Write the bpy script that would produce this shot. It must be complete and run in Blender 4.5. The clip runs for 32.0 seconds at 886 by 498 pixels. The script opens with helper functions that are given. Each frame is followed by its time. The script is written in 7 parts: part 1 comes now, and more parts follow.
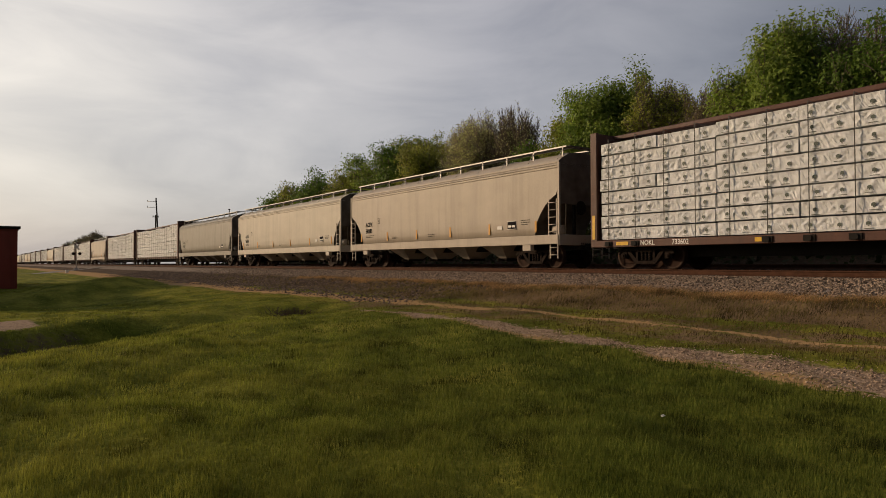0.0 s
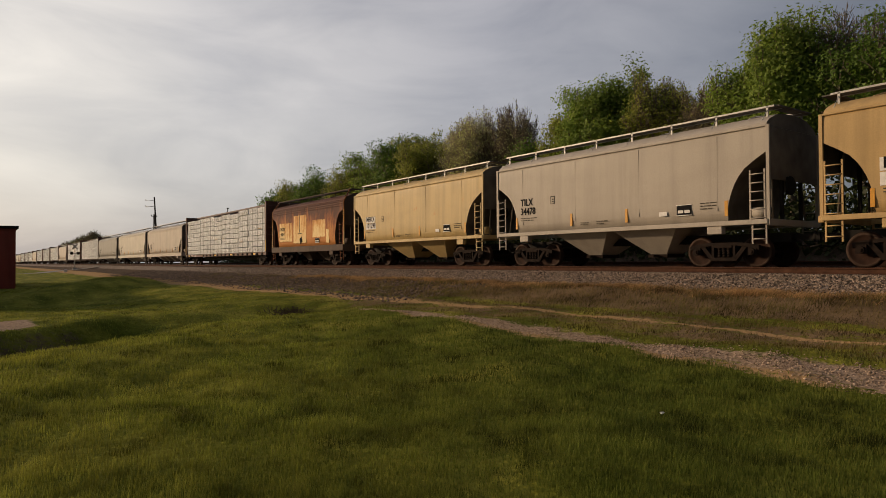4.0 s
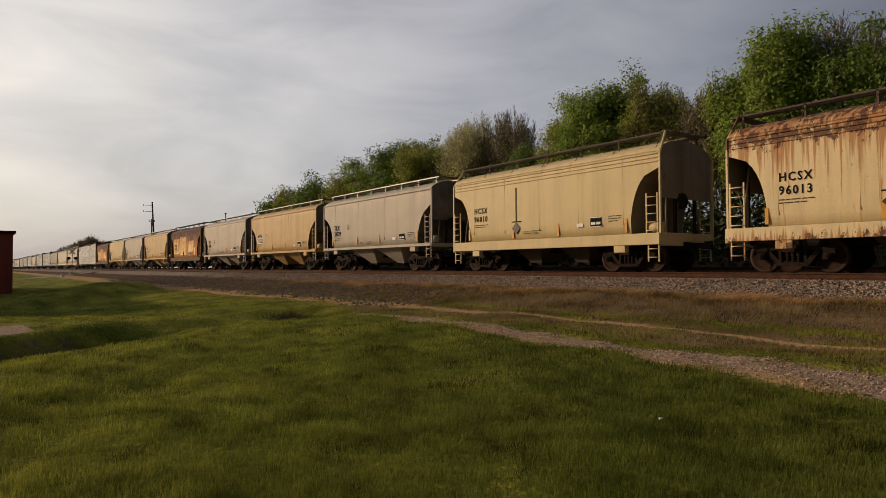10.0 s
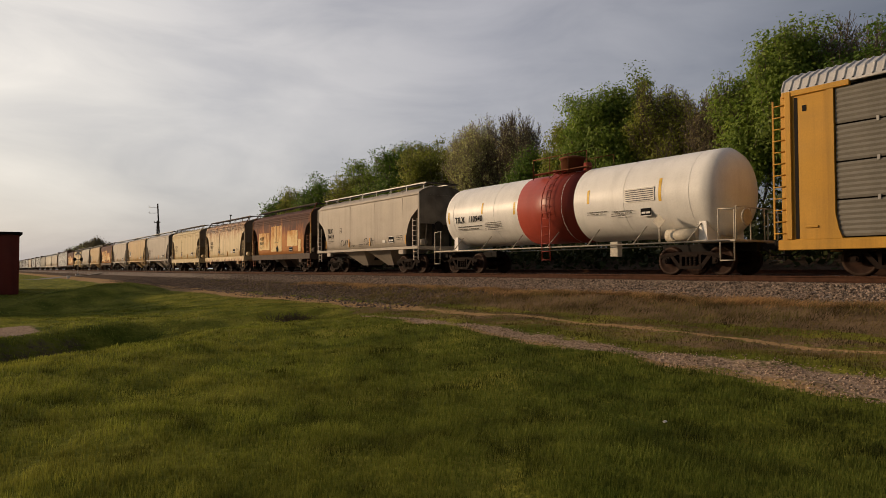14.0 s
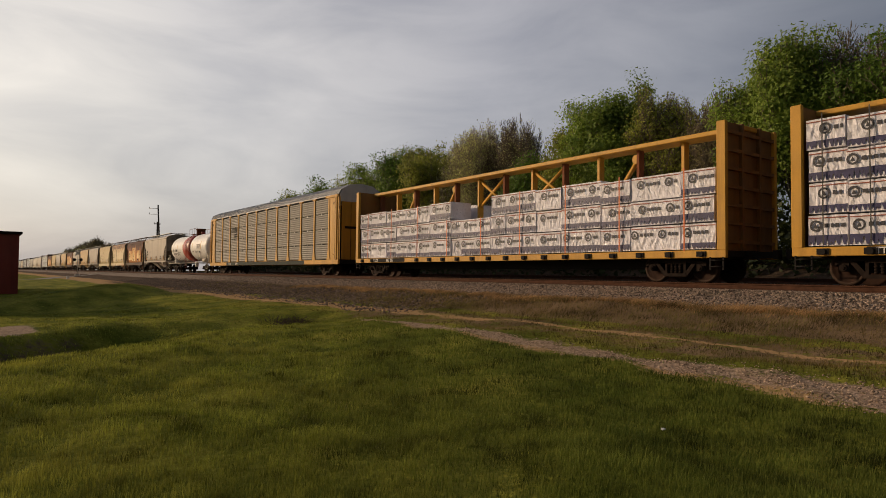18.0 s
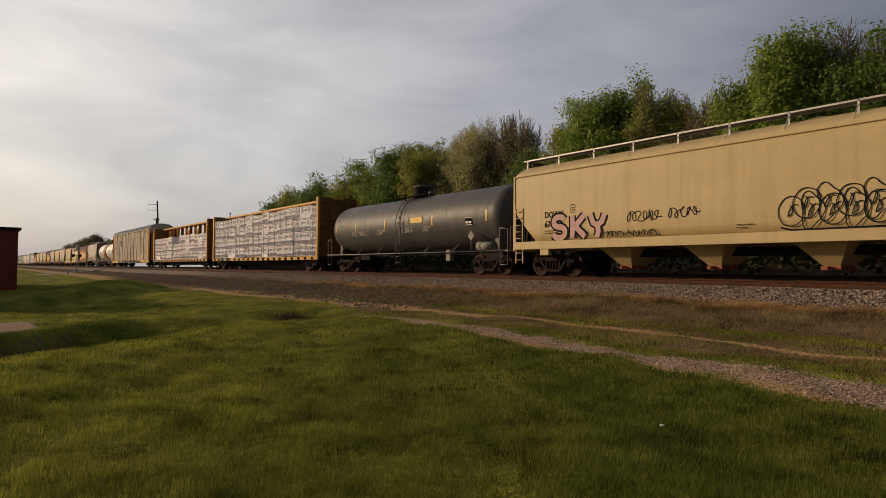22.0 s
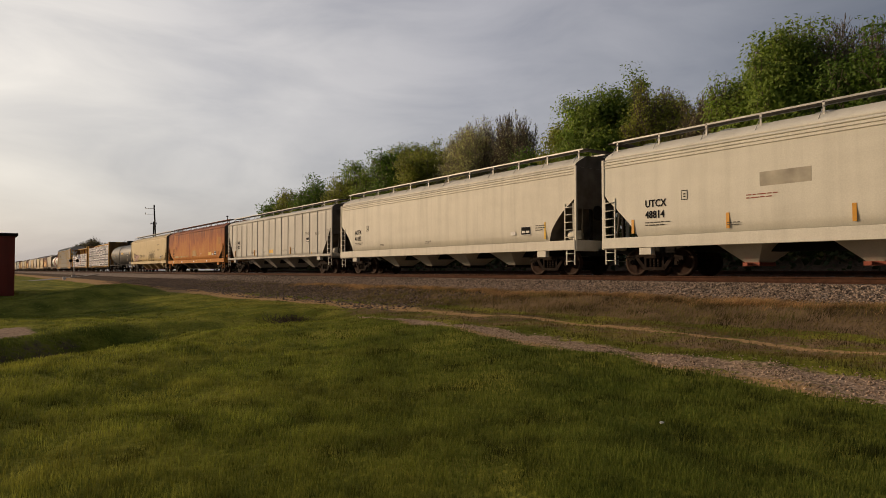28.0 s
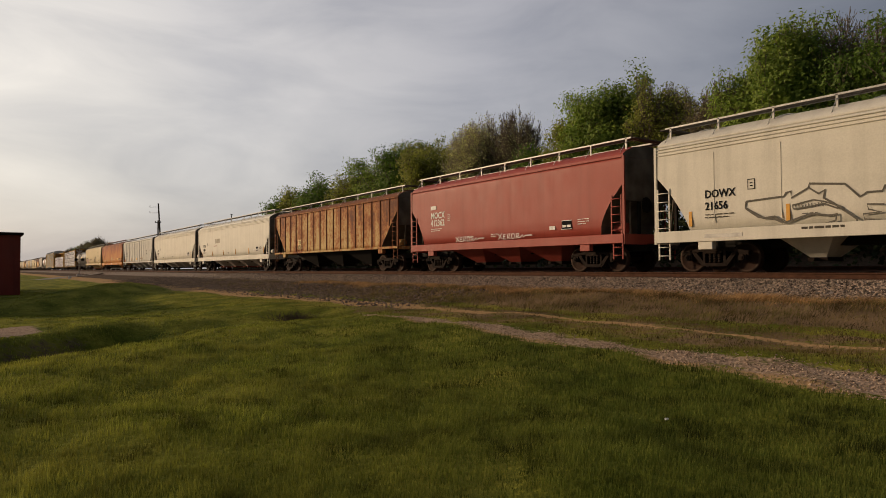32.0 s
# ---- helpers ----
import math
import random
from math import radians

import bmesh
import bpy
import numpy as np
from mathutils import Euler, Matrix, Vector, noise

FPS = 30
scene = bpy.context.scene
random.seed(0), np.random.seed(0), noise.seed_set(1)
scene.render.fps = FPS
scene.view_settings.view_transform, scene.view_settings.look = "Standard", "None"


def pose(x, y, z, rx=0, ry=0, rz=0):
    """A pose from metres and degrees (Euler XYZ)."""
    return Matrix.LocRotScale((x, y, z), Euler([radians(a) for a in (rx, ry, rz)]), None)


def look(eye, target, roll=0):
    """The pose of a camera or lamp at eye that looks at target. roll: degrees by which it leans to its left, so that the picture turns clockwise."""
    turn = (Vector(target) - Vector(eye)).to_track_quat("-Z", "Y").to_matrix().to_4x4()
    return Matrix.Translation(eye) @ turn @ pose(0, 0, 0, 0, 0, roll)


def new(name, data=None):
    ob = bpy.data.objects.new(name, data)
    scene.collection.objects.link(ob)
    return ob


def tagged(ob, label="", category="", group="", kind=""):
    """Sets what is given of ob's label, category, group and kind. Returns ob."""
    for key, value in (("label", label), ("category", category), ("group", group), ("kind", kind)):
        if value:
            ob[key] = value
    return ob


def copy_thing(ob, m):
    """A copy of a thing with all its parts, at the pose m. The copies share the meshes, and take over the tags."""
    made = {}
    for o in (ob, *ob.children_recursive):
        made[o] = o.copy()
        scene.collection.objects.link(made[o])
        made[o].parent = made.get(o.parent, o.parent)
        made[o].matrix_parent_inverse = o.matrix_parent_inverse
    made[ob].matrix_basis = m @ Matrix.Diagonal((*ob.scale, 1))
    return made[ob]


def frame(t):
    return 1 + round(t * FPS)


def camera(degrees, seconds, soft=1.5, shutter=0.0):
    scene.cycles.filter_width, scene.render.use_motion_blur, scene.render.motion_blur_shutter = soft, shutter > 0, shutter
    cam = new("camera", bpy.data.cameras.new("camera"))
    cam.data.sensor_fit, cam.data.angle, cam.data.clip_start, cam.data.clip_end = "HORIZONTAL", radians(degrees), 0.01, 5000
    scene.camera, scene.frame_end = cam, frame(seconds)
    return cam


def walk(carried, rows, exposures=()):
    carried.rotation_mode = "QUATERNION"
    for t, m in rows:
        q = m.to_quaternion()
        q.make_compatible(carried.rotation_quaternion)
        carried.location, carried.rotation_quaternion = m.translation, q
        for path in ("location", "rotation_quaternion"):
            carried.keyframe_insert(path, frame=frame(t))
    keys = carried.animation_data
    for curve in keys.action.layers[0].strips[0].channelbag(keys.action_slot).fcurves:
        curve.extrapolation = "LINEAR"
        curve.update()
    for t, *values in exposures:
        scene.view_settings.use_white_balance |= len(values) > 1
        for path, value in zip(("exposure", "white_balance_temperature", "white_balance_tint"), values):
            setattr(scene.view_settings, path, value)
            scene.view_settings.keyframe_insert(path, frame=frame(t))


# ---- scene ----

# ------------------------------------------------------------------ camera
# x runs along the track (the train leaves towards -x), y from the camera to the track, z up from the lawn.
RAIL = 1.37          # top of rail
TRACK = 19.4         # centre line of the track
EYE = (0.0, 0.0, 1.6)
cam = camera(68.53, 32.0, soft=0.75)
TURNS = [
    (0, 91.22, 0.10, 54.26), (0.5, 91.24, -0.02, 54.30), (1, 91.25, -0.12, 54.26), (1.5, 91.25, -0.15, 54.14),
    (2, 91.20, 0.03, 54.06), (2.5, 91.13, 0.11, 54.10), (3, 91.02, 0.12, 54.10), (3.5, 91.02, 0.25, 54.10),
    (5.5, 91.21, 0.37, 54.29), (6, 91.25, 0.37, 54.35), (6.5, 91.32, 0.36, 54.36), (7, 91.45, 0.07, 54.32),
    (7.5, 91.58, -0.15, 54.22), (8, 91.64, -0.22, 54.07), (8.5, 91.69, -0.00, 54.01), (9, 91.62, -0.00, 54.00),
    (9.5, 91.55, 0.17, 53.98), (10, 91.52, 0.28, 53.98), (10.5, 91.56, 0.29, 54.02), (11, 91.65, 0.30, 54.07),
    (11.5, 91.74, 0.20, 54.11), (12, 91.78, -0.15, 54.05), (12.5, 91.79, -0.11, 54.03), (13, 91.77, -0.00, 54.13),
    (13.5, 91.72, 0.13, 54.25), (14, 91.71, 0.13, 54.37), (14.5, 91.71, 0.07, 54.39), (16.5, 91.80, -0.30, 54.32),
    (17, 91.91, -0.41, 54.34), (17.5, 92.05, -0.42, 54.34), (18, 92.11, -0.54, 54.33), (18.5, 92.12, -0.53, 54.32),
    (19, 92.01, -0.77, 54.24), (19.5, 91.95, -1.04, 54.14), (20, 91.91, -0.91, 54.10), (20.5, 91.82, -0.92, 54.11),
    (21, 91.77, -0.81, 54.11), (21.5, 91.77, -0.68, 54.18), (22, 91.78, -0.59, 54.27), (22.5, 91.75, -0.58, 54.32),
    (23, 91.68, -0.47, 54.40), (23.5, 91.58, -0.32, 54.44), (24, 91.53, -0.32, 54.46), (24.5, 91.55, -0.34, 54.47),
    (25, 91.58, -0.30, 54.55), (25.5, 91.69, -0.24, 54.54), (27.5, 91.85, -0.01, 54.17), (28, 91.81, 0.14, 54.10),
    (28.5, 91.72, 0.27, 54.09), (29, 91.68, 0.31, 54.16), (29.5, 91.72, 0.33, 54.21), (30, 91.73, 0.24, 54.25),
    (30.5, 91.62, 0.40, 54.30), (31, 91.48, 0.40, 54.37), (31.5, 91.48, 0.50, 54.46), (32, 91.57, 0.40, 54.45)]
walk(cam, [(t, pose(*EYE, rx, ry, rz)) for t, rx, ry, rz in TURNS])

# ------------------------------------------------------------------ sky, sun
SUN_FROM = Vector((-0.78, -0.63, 0.27)).normalized()
world = bpy.data.worlds.new("sky")
scene.world = world
world.use_nodes = True
wt = world.node_tree
wt.nodes.clear()


def wnode(kind, **sets):
    n = wt.nodes.new(kind)
    for k, v in sets.items():
        n.inputs[k].default_value = v
    return n


def ramp_set(node, stops):
    el = node.color_ramp.elements
    while len(el) > 1:
        el.remove(el[-1])
    el[0].position, el[0].color = stops[0][0], stops[0][1]
    for p, c in stops[1:]:
        el.new(p).color = c


sky = wt.nodes.new("ShaderNodeTexSky")
sky.sky_type = "NISHITA"
sky.sun_disc = False
sky.sun_elevation = math.asin(SUN_FROM.z)
sky.sun_rotation = math.atan2(SUN_FROM.x, SUN_FROM.y)
sky.dust_density = 3.0
w_co = wt.nodes.new("ShaderNodeTexCoord")
w_dot = wt.nodes.new("ShaderNodeVectorMath")
w_dot.operation = "DOT_PRODUCT"
w_dot.inputs[1].default_value = Vector((-0.97, 0.02, 0.24)).normalized()
wt.links.new(w_co.outputs["Generated"], w_dot.inputs[0])
w_map = wt.nodes.new("ShaderNodeMapping")
w_map.inputs["Scale"].default_value = (1.0, 1.0, 3.2)
wt.links.new(w_co.outputs["Generated"], w_map.inputs[0])
w_n1 = wnode("ShaderNodeTexNoise", Scale=3.4, Detail=7.0, Roughness=0.54, Distortion=0.5)
wt.links.new(w_map.outputs[0], w_n1.inputs["Vector"])
# brightness of the cloud sheet: strongest round the veiled sun
w_glow = wt.nodes.new("ShaderNodeValToRGB")
ramp_set(w_glow, [(0.0, (0.135, 0.130, 0.130, 1)), (0.42, (0.16, 0.158, 0.165, 1)), (0.60, (0.19, 0.198, 0.225, 1)), (0.68, (0.225, 0.232, 0.268, 1)), (0.79, (0.47, 0.47, 0.515, 1)),
                  (0.90, (0.74, 0.72, 0.75, 1)), (0.985, (1.04, 0.99, 0.95, 1)), (1.0, (1.3, 1.22, 1.1, 1))])
w_half = wt.nodes.new("ShaderNodeMath")
w_half.operation = "MULTIPLY_ADD"
w_half.inputs[1].default_value, w_half.inputs[2].default_value = 0.5, 0.5
wt.links.new(w_dot.outputs["Value"], w_half.inputs[0])
wt.links.new(w_half.outputs[0], w_glow.inputs[0])
w_cl = wt.nodes.new("ShaderNodeValToRGB")
ramp_set(w_cl, [(0.30, (0.76, 0.76, 0.81, 1)), (0.48, (0.95, 0.94, 0.96, 1)), (0.66, (1.12, 1.10, 1.10, 1))])
wt.links.new(w_n1.outputs["Fac"], w_cl.inputs[0])
w_mul = wt.nodes.new("ShaderNodeMix")
w_mul.data_type, w_mul.blend_type = "RGBA", "MULTIPLY"
w_mul.inputs["Factor"].default_value = 1.0
wt.links.new(w_glow.outputs[0], w_mul.inputs["A"])
wt.links.new(w_cl.outputs[0], w_mul.inputs["B"])
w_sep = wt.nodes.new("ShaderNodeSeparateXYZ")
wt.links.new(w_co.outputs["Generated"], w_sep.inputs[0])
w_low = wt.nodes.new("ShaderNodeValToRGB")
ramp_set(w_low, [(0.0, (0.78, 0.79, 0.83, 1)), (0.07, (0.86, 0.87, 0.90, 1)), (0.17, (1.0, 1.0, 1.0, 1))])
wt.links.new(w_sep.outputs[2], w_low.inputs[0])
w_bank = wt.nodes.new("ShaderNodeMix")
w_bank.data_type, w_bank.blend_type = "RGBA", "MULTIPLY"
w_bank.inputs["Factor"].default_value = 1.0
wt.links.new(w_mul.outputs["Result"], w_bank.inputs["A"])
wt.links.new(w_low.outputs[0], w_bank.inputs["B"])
bg_cloud = wnode("ShaderNodeBackground", Strength=0.50)
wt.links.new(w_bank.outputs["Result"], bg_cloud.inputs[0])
bg_sky = wnode("ShaderNodeBackground", Strength=0.03)
wt.links.new(sky.outputs[0], bg_sky.inputs[0])
w_add = wt.nodes.new("ShaderNodeAddShader")
wt.links.new(bg_cloud.outputs[0], w_add.inputs[0])
wt.links.new(bg_sky.outputs[0], w_add.inputs[1])
w_out = wt.nodes.new("ShaderNodeOutputWorld")
wt.links.new(w_add.outputs[0], w_out.inputs[0])

sun_data = bpy.data.lights.new("sun", "SUN")
sun_data.energy, sun_data.angle, sun_data.color = 2.8, radians(1.6), (1.0, 0.72, 0.455)
sun = new("sun", sun_data)
sun.matrix_world = look(SUN_FROM * 200, (0, 0, 0))
scene.view_settings.exposure = 0.0

# ------------------------------------------------------------------ materials
def material(name, rough=0.6, metal=0.0):
    m = bpy.data.materials.new(name)
    m.use_nodes = True
    b = m.node_tree.nodes["Principled BSDF"]
    b.inputs["Roughness"].default_value, b.inputs["Metallic"].default_value = rough, metal
    b.inputs["Specular IOR Level"].default_value = 0.3
    return m, m.node_tree, b


def tex(nt, kind, vec, **sets):
    n = nt.nodes.new(kind)
    for k, v in sets.items():
        n.inputs[k].default_value = v
    if vec is not None:
        nt.links.new(vec, n.inputs["Vector"])
    return n


def mapped(nt, out, scale=(1, 1, 1), loc=(0, 0, 0)):
    n = nt.nodes.new("ShaderNodeMapping")
    n.inputs["Scale"].default_value, n.inputs["Location"].default_value = scale, loc
    nt.links.new(out, n.inputs[0])
    return n.outputs[0]


def ramp(nt, fac, stops):
    n = nt.nodes.new("ShaderNodeValToRGB")
    ramp_set(n, [(p, (c, c, c, 1) if isinstance(c, (int, float)) else (*c, 1)) for p, c in stops])
    nt.links.new(fac, n.inputs[0])
    return n.outputs[0]


def mix(nt, fac, a, b, how="MIX"):
    n = nt.nodes.new("ShaderNodeMix")
    n.data_type, n.blend_type = "RGBA", how
    for key, v in (("Factor", fac), ("A", a), ("B", b)):
        if isinstance(v, (int, float)):
            n.inputs[key].default_value = v
        elif isinstance(v, tuple):
            n.inputs[key].default_value = (*v, 1)
        else:
            nt.links.new(v, n.inputs[key])
    return n.outputs["Result"]


def math_node(nt, op, a, b):
    n = nt.nodes.new("ShaderNodeMath")
    n.operation = op
    for i, v in enumerate((a, b)):
        if isinstance(v, (int, float)):
            n.inputs[i].default_value = v
        else:
            nt.links.new(v, n.inputs[i])
    return n.outputs[0]


def bump(nt, b, height, strength=0.3, dist=0.02):
    n = nt.nodes.new("ShaderNodeBump")
    n.inputs["Strength"].default_value, n.inputs["Distance"].default_value = strength, dist
    nt.links.new(height, n.inputs["Height"])
    nt.links.new(n.outputs[0], b.inputs["Normal"])


def plain(name, col, rough=0.6, metal=0.0, vary=0.18, scale=6.0):
    """One colour with soft stains and fine grain."""
    m, nt, b = material(name, rough, metal)
    b.inputs["Specular IOR Level"].default_value = 0.3 if rough < 0.7 else 0.12
    co = nt.nodes.new("ShaderNodeTexCoord").outputs["Object"]
    n1 = tex(nt, "ShaderNodeTexNoise", co, Scale=scale, Detail=4.0)
    n2 = tex(nt, "ShaderNodeTexNoise", co, Scale=scale * 14, Detail=2.0)
    f = ramp(nt, n1.outputs["Fac"], [(0.3, 1 - vary), (0.7, 1 + vary * 0.4)])
    c = mix(nt, 1.0, col, f, "MULTIPLY")
    nt.links.new(c, b.inputs["Base Color"])
    bump(nt, b, n2.outputs["Fac"], 0.12, 0.004)
    return m


RUST = (0.13, 0.045, 0.018)


def paint(name, col, rust=0.15, streak=0.3, dirt=0.35, seed=0.0, rough=0.5, rust_col=RUST, top_rust=0.0, low=0.9, high=4.4, eave=False):
    """Old car paint: faded patches, vertical run-off, rust blooms, road dirt towards the sill."""
    m, nt, b = material(name, rough)
    col = tuple(v * 0.82 for v in col)
    co = nt.nodes.new("ShaderNodeTexCoord").outputs["Object"]
    at = mapped(nt, co, (1, 1, 1), (seed * 7.3, seed * 3.1, seed))
    big = tex(nt, "ShaderNodeTexNoise", at, Scale=0.7, Detail=5.0, Roughness=0.6).outputs["Fac"]
    runs = tex(nt, "ShaderNodeTexNoise", mapped(nt, at, (1.5, 1.0, 0.09)), Scale=1.6, Detail=7.0, Roughness=0.62).outputs["Fac"]
    fine = tex(nt, "ShaderNodeTexNoise", at, Scale=26.0, Detail=4.0).outputs["Fac"]
    blot = tex(nt, "ShaderNodeTexNoise", mapped(nt, at, (1.0, 1.0, 0.6)), Scale=2.4, Detail=8.0, Roughness=0.72).outputs["Fac"]
    c = mix(nt, ramp(nt, big, [(0.36, 0.0), (0.74, 0.4)]), col, tuple(min(1, v * 1.12 + 0.03) for v in col))
    c = mix(nt, 1.0, c, ramp(nt, runs, [(0.30, 1 - streak), (0.52, 1.0), (0.75, 1.05)]), "MULTIPLY")
    c = mix(nt, 1.0, c, ramp(nt, fine, [(0.3, 0.93), (0.7, 1.04)]), "MULTIPLY")
    edge = 0.78 - 0.42 * rust
    mask = ramp(nt, blot, [(edge - 0.05, 0.0), (edge + 0.04, 1.0)])
    if top_rust:
        sep = nt.nodes.new("ShaderNodeSeparateXYZ")
        nt.links.new(co, sep.inputs[0])
        z = math_node(nt, "MULTIPLY_ADD", sep.outputs[2], 1.0 / (high - low))
        z.node.inputs[2].default_value = -low / (high - low)
        up = ramp(nt, z, [(0.45, 0.0), (1.0, top_rust)])
        spill = tex(nt, "ShaderNodeTexNoise", mapped(nt, at, (5.0, 1.0, 0.35)), Scale=1.5, Detail=7.0, Roughness=0.7).outputs["Fac"]
        both = math_node(nt, "ADD", spill, up)
        mask = mix(nt, 1.0, mask, ramp(nt, both, [(0.66, 0.0), (0.80, 1.0)]), "SCREEN")
    rc = mix(nt, fine, rust_col, tuple(v * 1.9 for v in rust_col))
    if rust > 0 or top_rust:
        c = mix(nt, mask, c, rc)
    if eave:
        # flaking steel along the eaves with brown runs below it, and rust along the sill
        spots = tex(nt, "ShaderNodeTexNoise", mapped(nt, at, (2.6, 1.0, 1.5)), Scale=2.2, Detail=9.0, Roughness=0.72).outputs["Fac"]
        drip = tex(nt, "ShaderNodeTexNoise", mapped(nt, at, (7.0, 1.0, 0.28)), Scale=1.6, Detail=6.0, Roughness=0.6).outputs["Fac"]
        fall_ = math_node(nt, "ADD", drip, ramp(nt, z, [(0.0, 0.20), (0.10, 0.0), (0.45, 0.0), (0.84, 0.26)]))
        c = mix(nt, ramp(nt, fall_, [(0.61, 0.0), (0.72, 0.85)]), c, (0.36, 0.15, 0.045))
        band = math_node(nt, "ADD", spots, ramp(nt, z, [(0.02, 0.13), (0.10, 0.0), (0.66, 0.0), (0.80, 0.20), (0.90, 0.15), (1.0, 0.20)]))
        c = mix(nt, ramp(nt, band, [(0.645, 0.0), (0.685, 0.95)]), c, (0.085, 0.030, 0.014))
    grime = tex(nt, "ShaderNodeTexNoise", mapped(nt, at, (0.6, 1.0, 1.6)), Scale=1.1, Detail=5.0).outputs["Fac"]
    c = mix(nt, ramp(nt, grime, [(0.45, 0.0), (0.85, dirt * 0.6)]), c, (0.10, 0.08, 0.06))
    nt.links.new(c, b.inputs["Base Color"])
    rr = ramp(nt, blot, [(0.3, rough), (0.7, rough + 0.12)])
    nt.links.new(rr, b.inputs["Roughness"])
    bump(nt, b, mix(nt, 0.3, blot, fine), 0.10, 0.006)
    return m


def rusted(name, tones, seed, cover=0.5, fall=0.5, low=0.9, high=4.4, panel=0.0, rough=0.75, speck=1.0, soft=1.0, plates=0.16, run=2.6):
    """Paint eaten by rust. tones: paint, bright rust, deep rust; cover: how much has gone; fall: how far it spills from the top; panel: width of plates that rust apart."""
    m, nt, b = material(name, rough)
    base, bright, deep = [tuple(v * 0.85 for v in t) for t in tones]
    co = nt.nodes.new("ShaderNodeTexCoord").outputs["Object"]
    at = mapped(nt, co, (1, 1, 1), (seed * 5.1, seed, seed * 2.3))
    sep = nt.nodes.new("ShaderNodeSeparateXYZ")
    nt.links.new(co, sep.inputs[0])
    hz = math_node(nt, "MULTIPLY_ADD", sep.outputs[2], 1.0 / (high - low))
    hz.node.inputs[2].default_value = -low / (high - low)
    runs = tex(nt, "ShaderNodeTexNoise", mapped(nt, at, (run, 1.0, 0.12)), Scale=1.5, Detail=8.0, Roughness=0.66).outputs["Fac"]
    wide = tex(nt, "ShaderNodeTexNoise", mapped(nt, at, (1.0, 1.0, 0.45)), Scale=0.9, Detail=6.0, Roughness=0.6, Distortion=0.5).outputs["Fac"]
    spot = tex(nt, "ShaderNodeTexNoise", at, Scale=5.5, Detail=9.0, Roughness=0.72).outputs["Fac"]
    fine = tex(nt, "ShaderNodeTexNoise", at, Scale=34.0, Detail=4.0).outputs["Fac"]
    s = math_node(nt, "ADD", math_node(nt, "MULTIPLY", runs, 0.45), math_node(nt, "MULTIPLY", wide, 0.55))
    s = math_node(nt, "ADD", s, math_node(nt, "MULTIPLY", math_node(nt, "SUBTRACT", hz, 0.5), fall * 0.35))
    s = math_node(nt, "ADD", s, math_node(nt, "MULTIPLY", math_node(nt, "SUBTRACT", spot, 0.5), 0.22 * speck))
    if panel:
        step = nt.nodes.new("ShaderNodeTexWhiteNoise")
        step.noise_dimensions = "1D"
        nt.links.new(math_node(nt, "FLOOR", math_node(nt, "MULTIPLY", sep.outputs[0], 1.0 / panel), 0.0), step.inputs["W"])
        s = math_node(nt, "ADD", s, math_node(nt, "MULTIPLY", math_node(nt, "SUBTRACT", step.outputs["Value"], 0.5), plates))
    k = 0.62 - 0.24 * cover
    c = mix(nt, ramp(nt, s, [(k - 0.06 * soft, 0.0), (k + 0.05 * soft, 1.0)]), base, bright)
    c = mix(nt, ramp(nt, s, [(k + 0.04, 0.0), (k + 0.04 + 0.11 * soft, 1.0)]), c, deep)
    c = mix(nt, ramp(nt, spot, [(0.60, 0.0), (0.70, 0.55 * speck)]), c, deep)
    c = mix(nt, 1.0, c, ramp(nt, fine, [(0.3, 1 - 0.18 * min(1.0, speck)), (0.7, 1 + 0.10 * min(1.0, speck))]), "MULTIPLY")
    nt.links.new(c, b.inputs["Base Color"])
    bump(nt, b, spot, 0.18, 0.01)
    return m


M_BLACK = plain("black_steel", (0.016, 0.014, 0.013), 0.75)
M_FRAME = plain("grimy_cast_steel", (0.020, 0.013, 0.010), 0.85, vary=0.4)
# car-end tone: grime plus the shade on the ends, put into the colour
M_END = plain("shaded_grimy_steel", (0.155, 0.135, 0.112), 0.8, vary=0.5, scale=1.5)
M_WHEEL = plain("rusty_wheel_steel", (0.036, 0.018, 0.012), 0.8, 0.0, vary=0.4)
M_TREAD = plain("dull_wheel_rim", (0.060, 0.038, 0.028), 0.7, 0.2, vary=0.4)
M_RAIL = plain("rusty_rail_side", (0.085, 0.040, 0.024), 0.85, vary=0.35)
M_RAILTOP = plain("worn_rail_head", (0.30, 0.28, 0.27), 0.35, 0.9)
M_WOODTIE = plain("weathered_tie", (0.085, 0.062, 0.048), 0.9, vary=0.4)
M_LETTER = plain("black_lettering", (0.012, 0.012, 0.013), 0.9)
M_FINE = plain("worn_small_print", (0.085, 0.075, 0.060), 0.9)
M_CHAR = plain("charcoal_ink", (0.040, 0.040, 0.050), 0.5)
M_LETTER_W = plain("white_lettering", (0.75, 0.73, 0.70), 0.6)
M_ORANGE = plain("orange_reflective_tape", (0.62, 0.30, 0.035), 0.45)
M_YELLOW = plain("yellow_reflective_tape", (0.70, 0.42, 0.03), 0.45)
M_GALV = plain("galvanised_steel", (0.42, 0.41, 0.39), 0.5, 0.3, vary=0.3)
M_LIGHT = plain("off_white_painted_steel", (0.52, 0.47, 0.38), 0.55, vary=0.25)
M_GRATE = plain("dark_walkway_grating", (0.11, 0.10, 0.09), 0.7)
M_RUSTY = paint("rusted_steel", (0.21, 0.070, 0.024), 0.5, 0.4, 0.3, 3.0, 0.8)
M_RED_GATE = plain("red_outlet_gate", (0.28, 0.07, 0.04), 0.6)


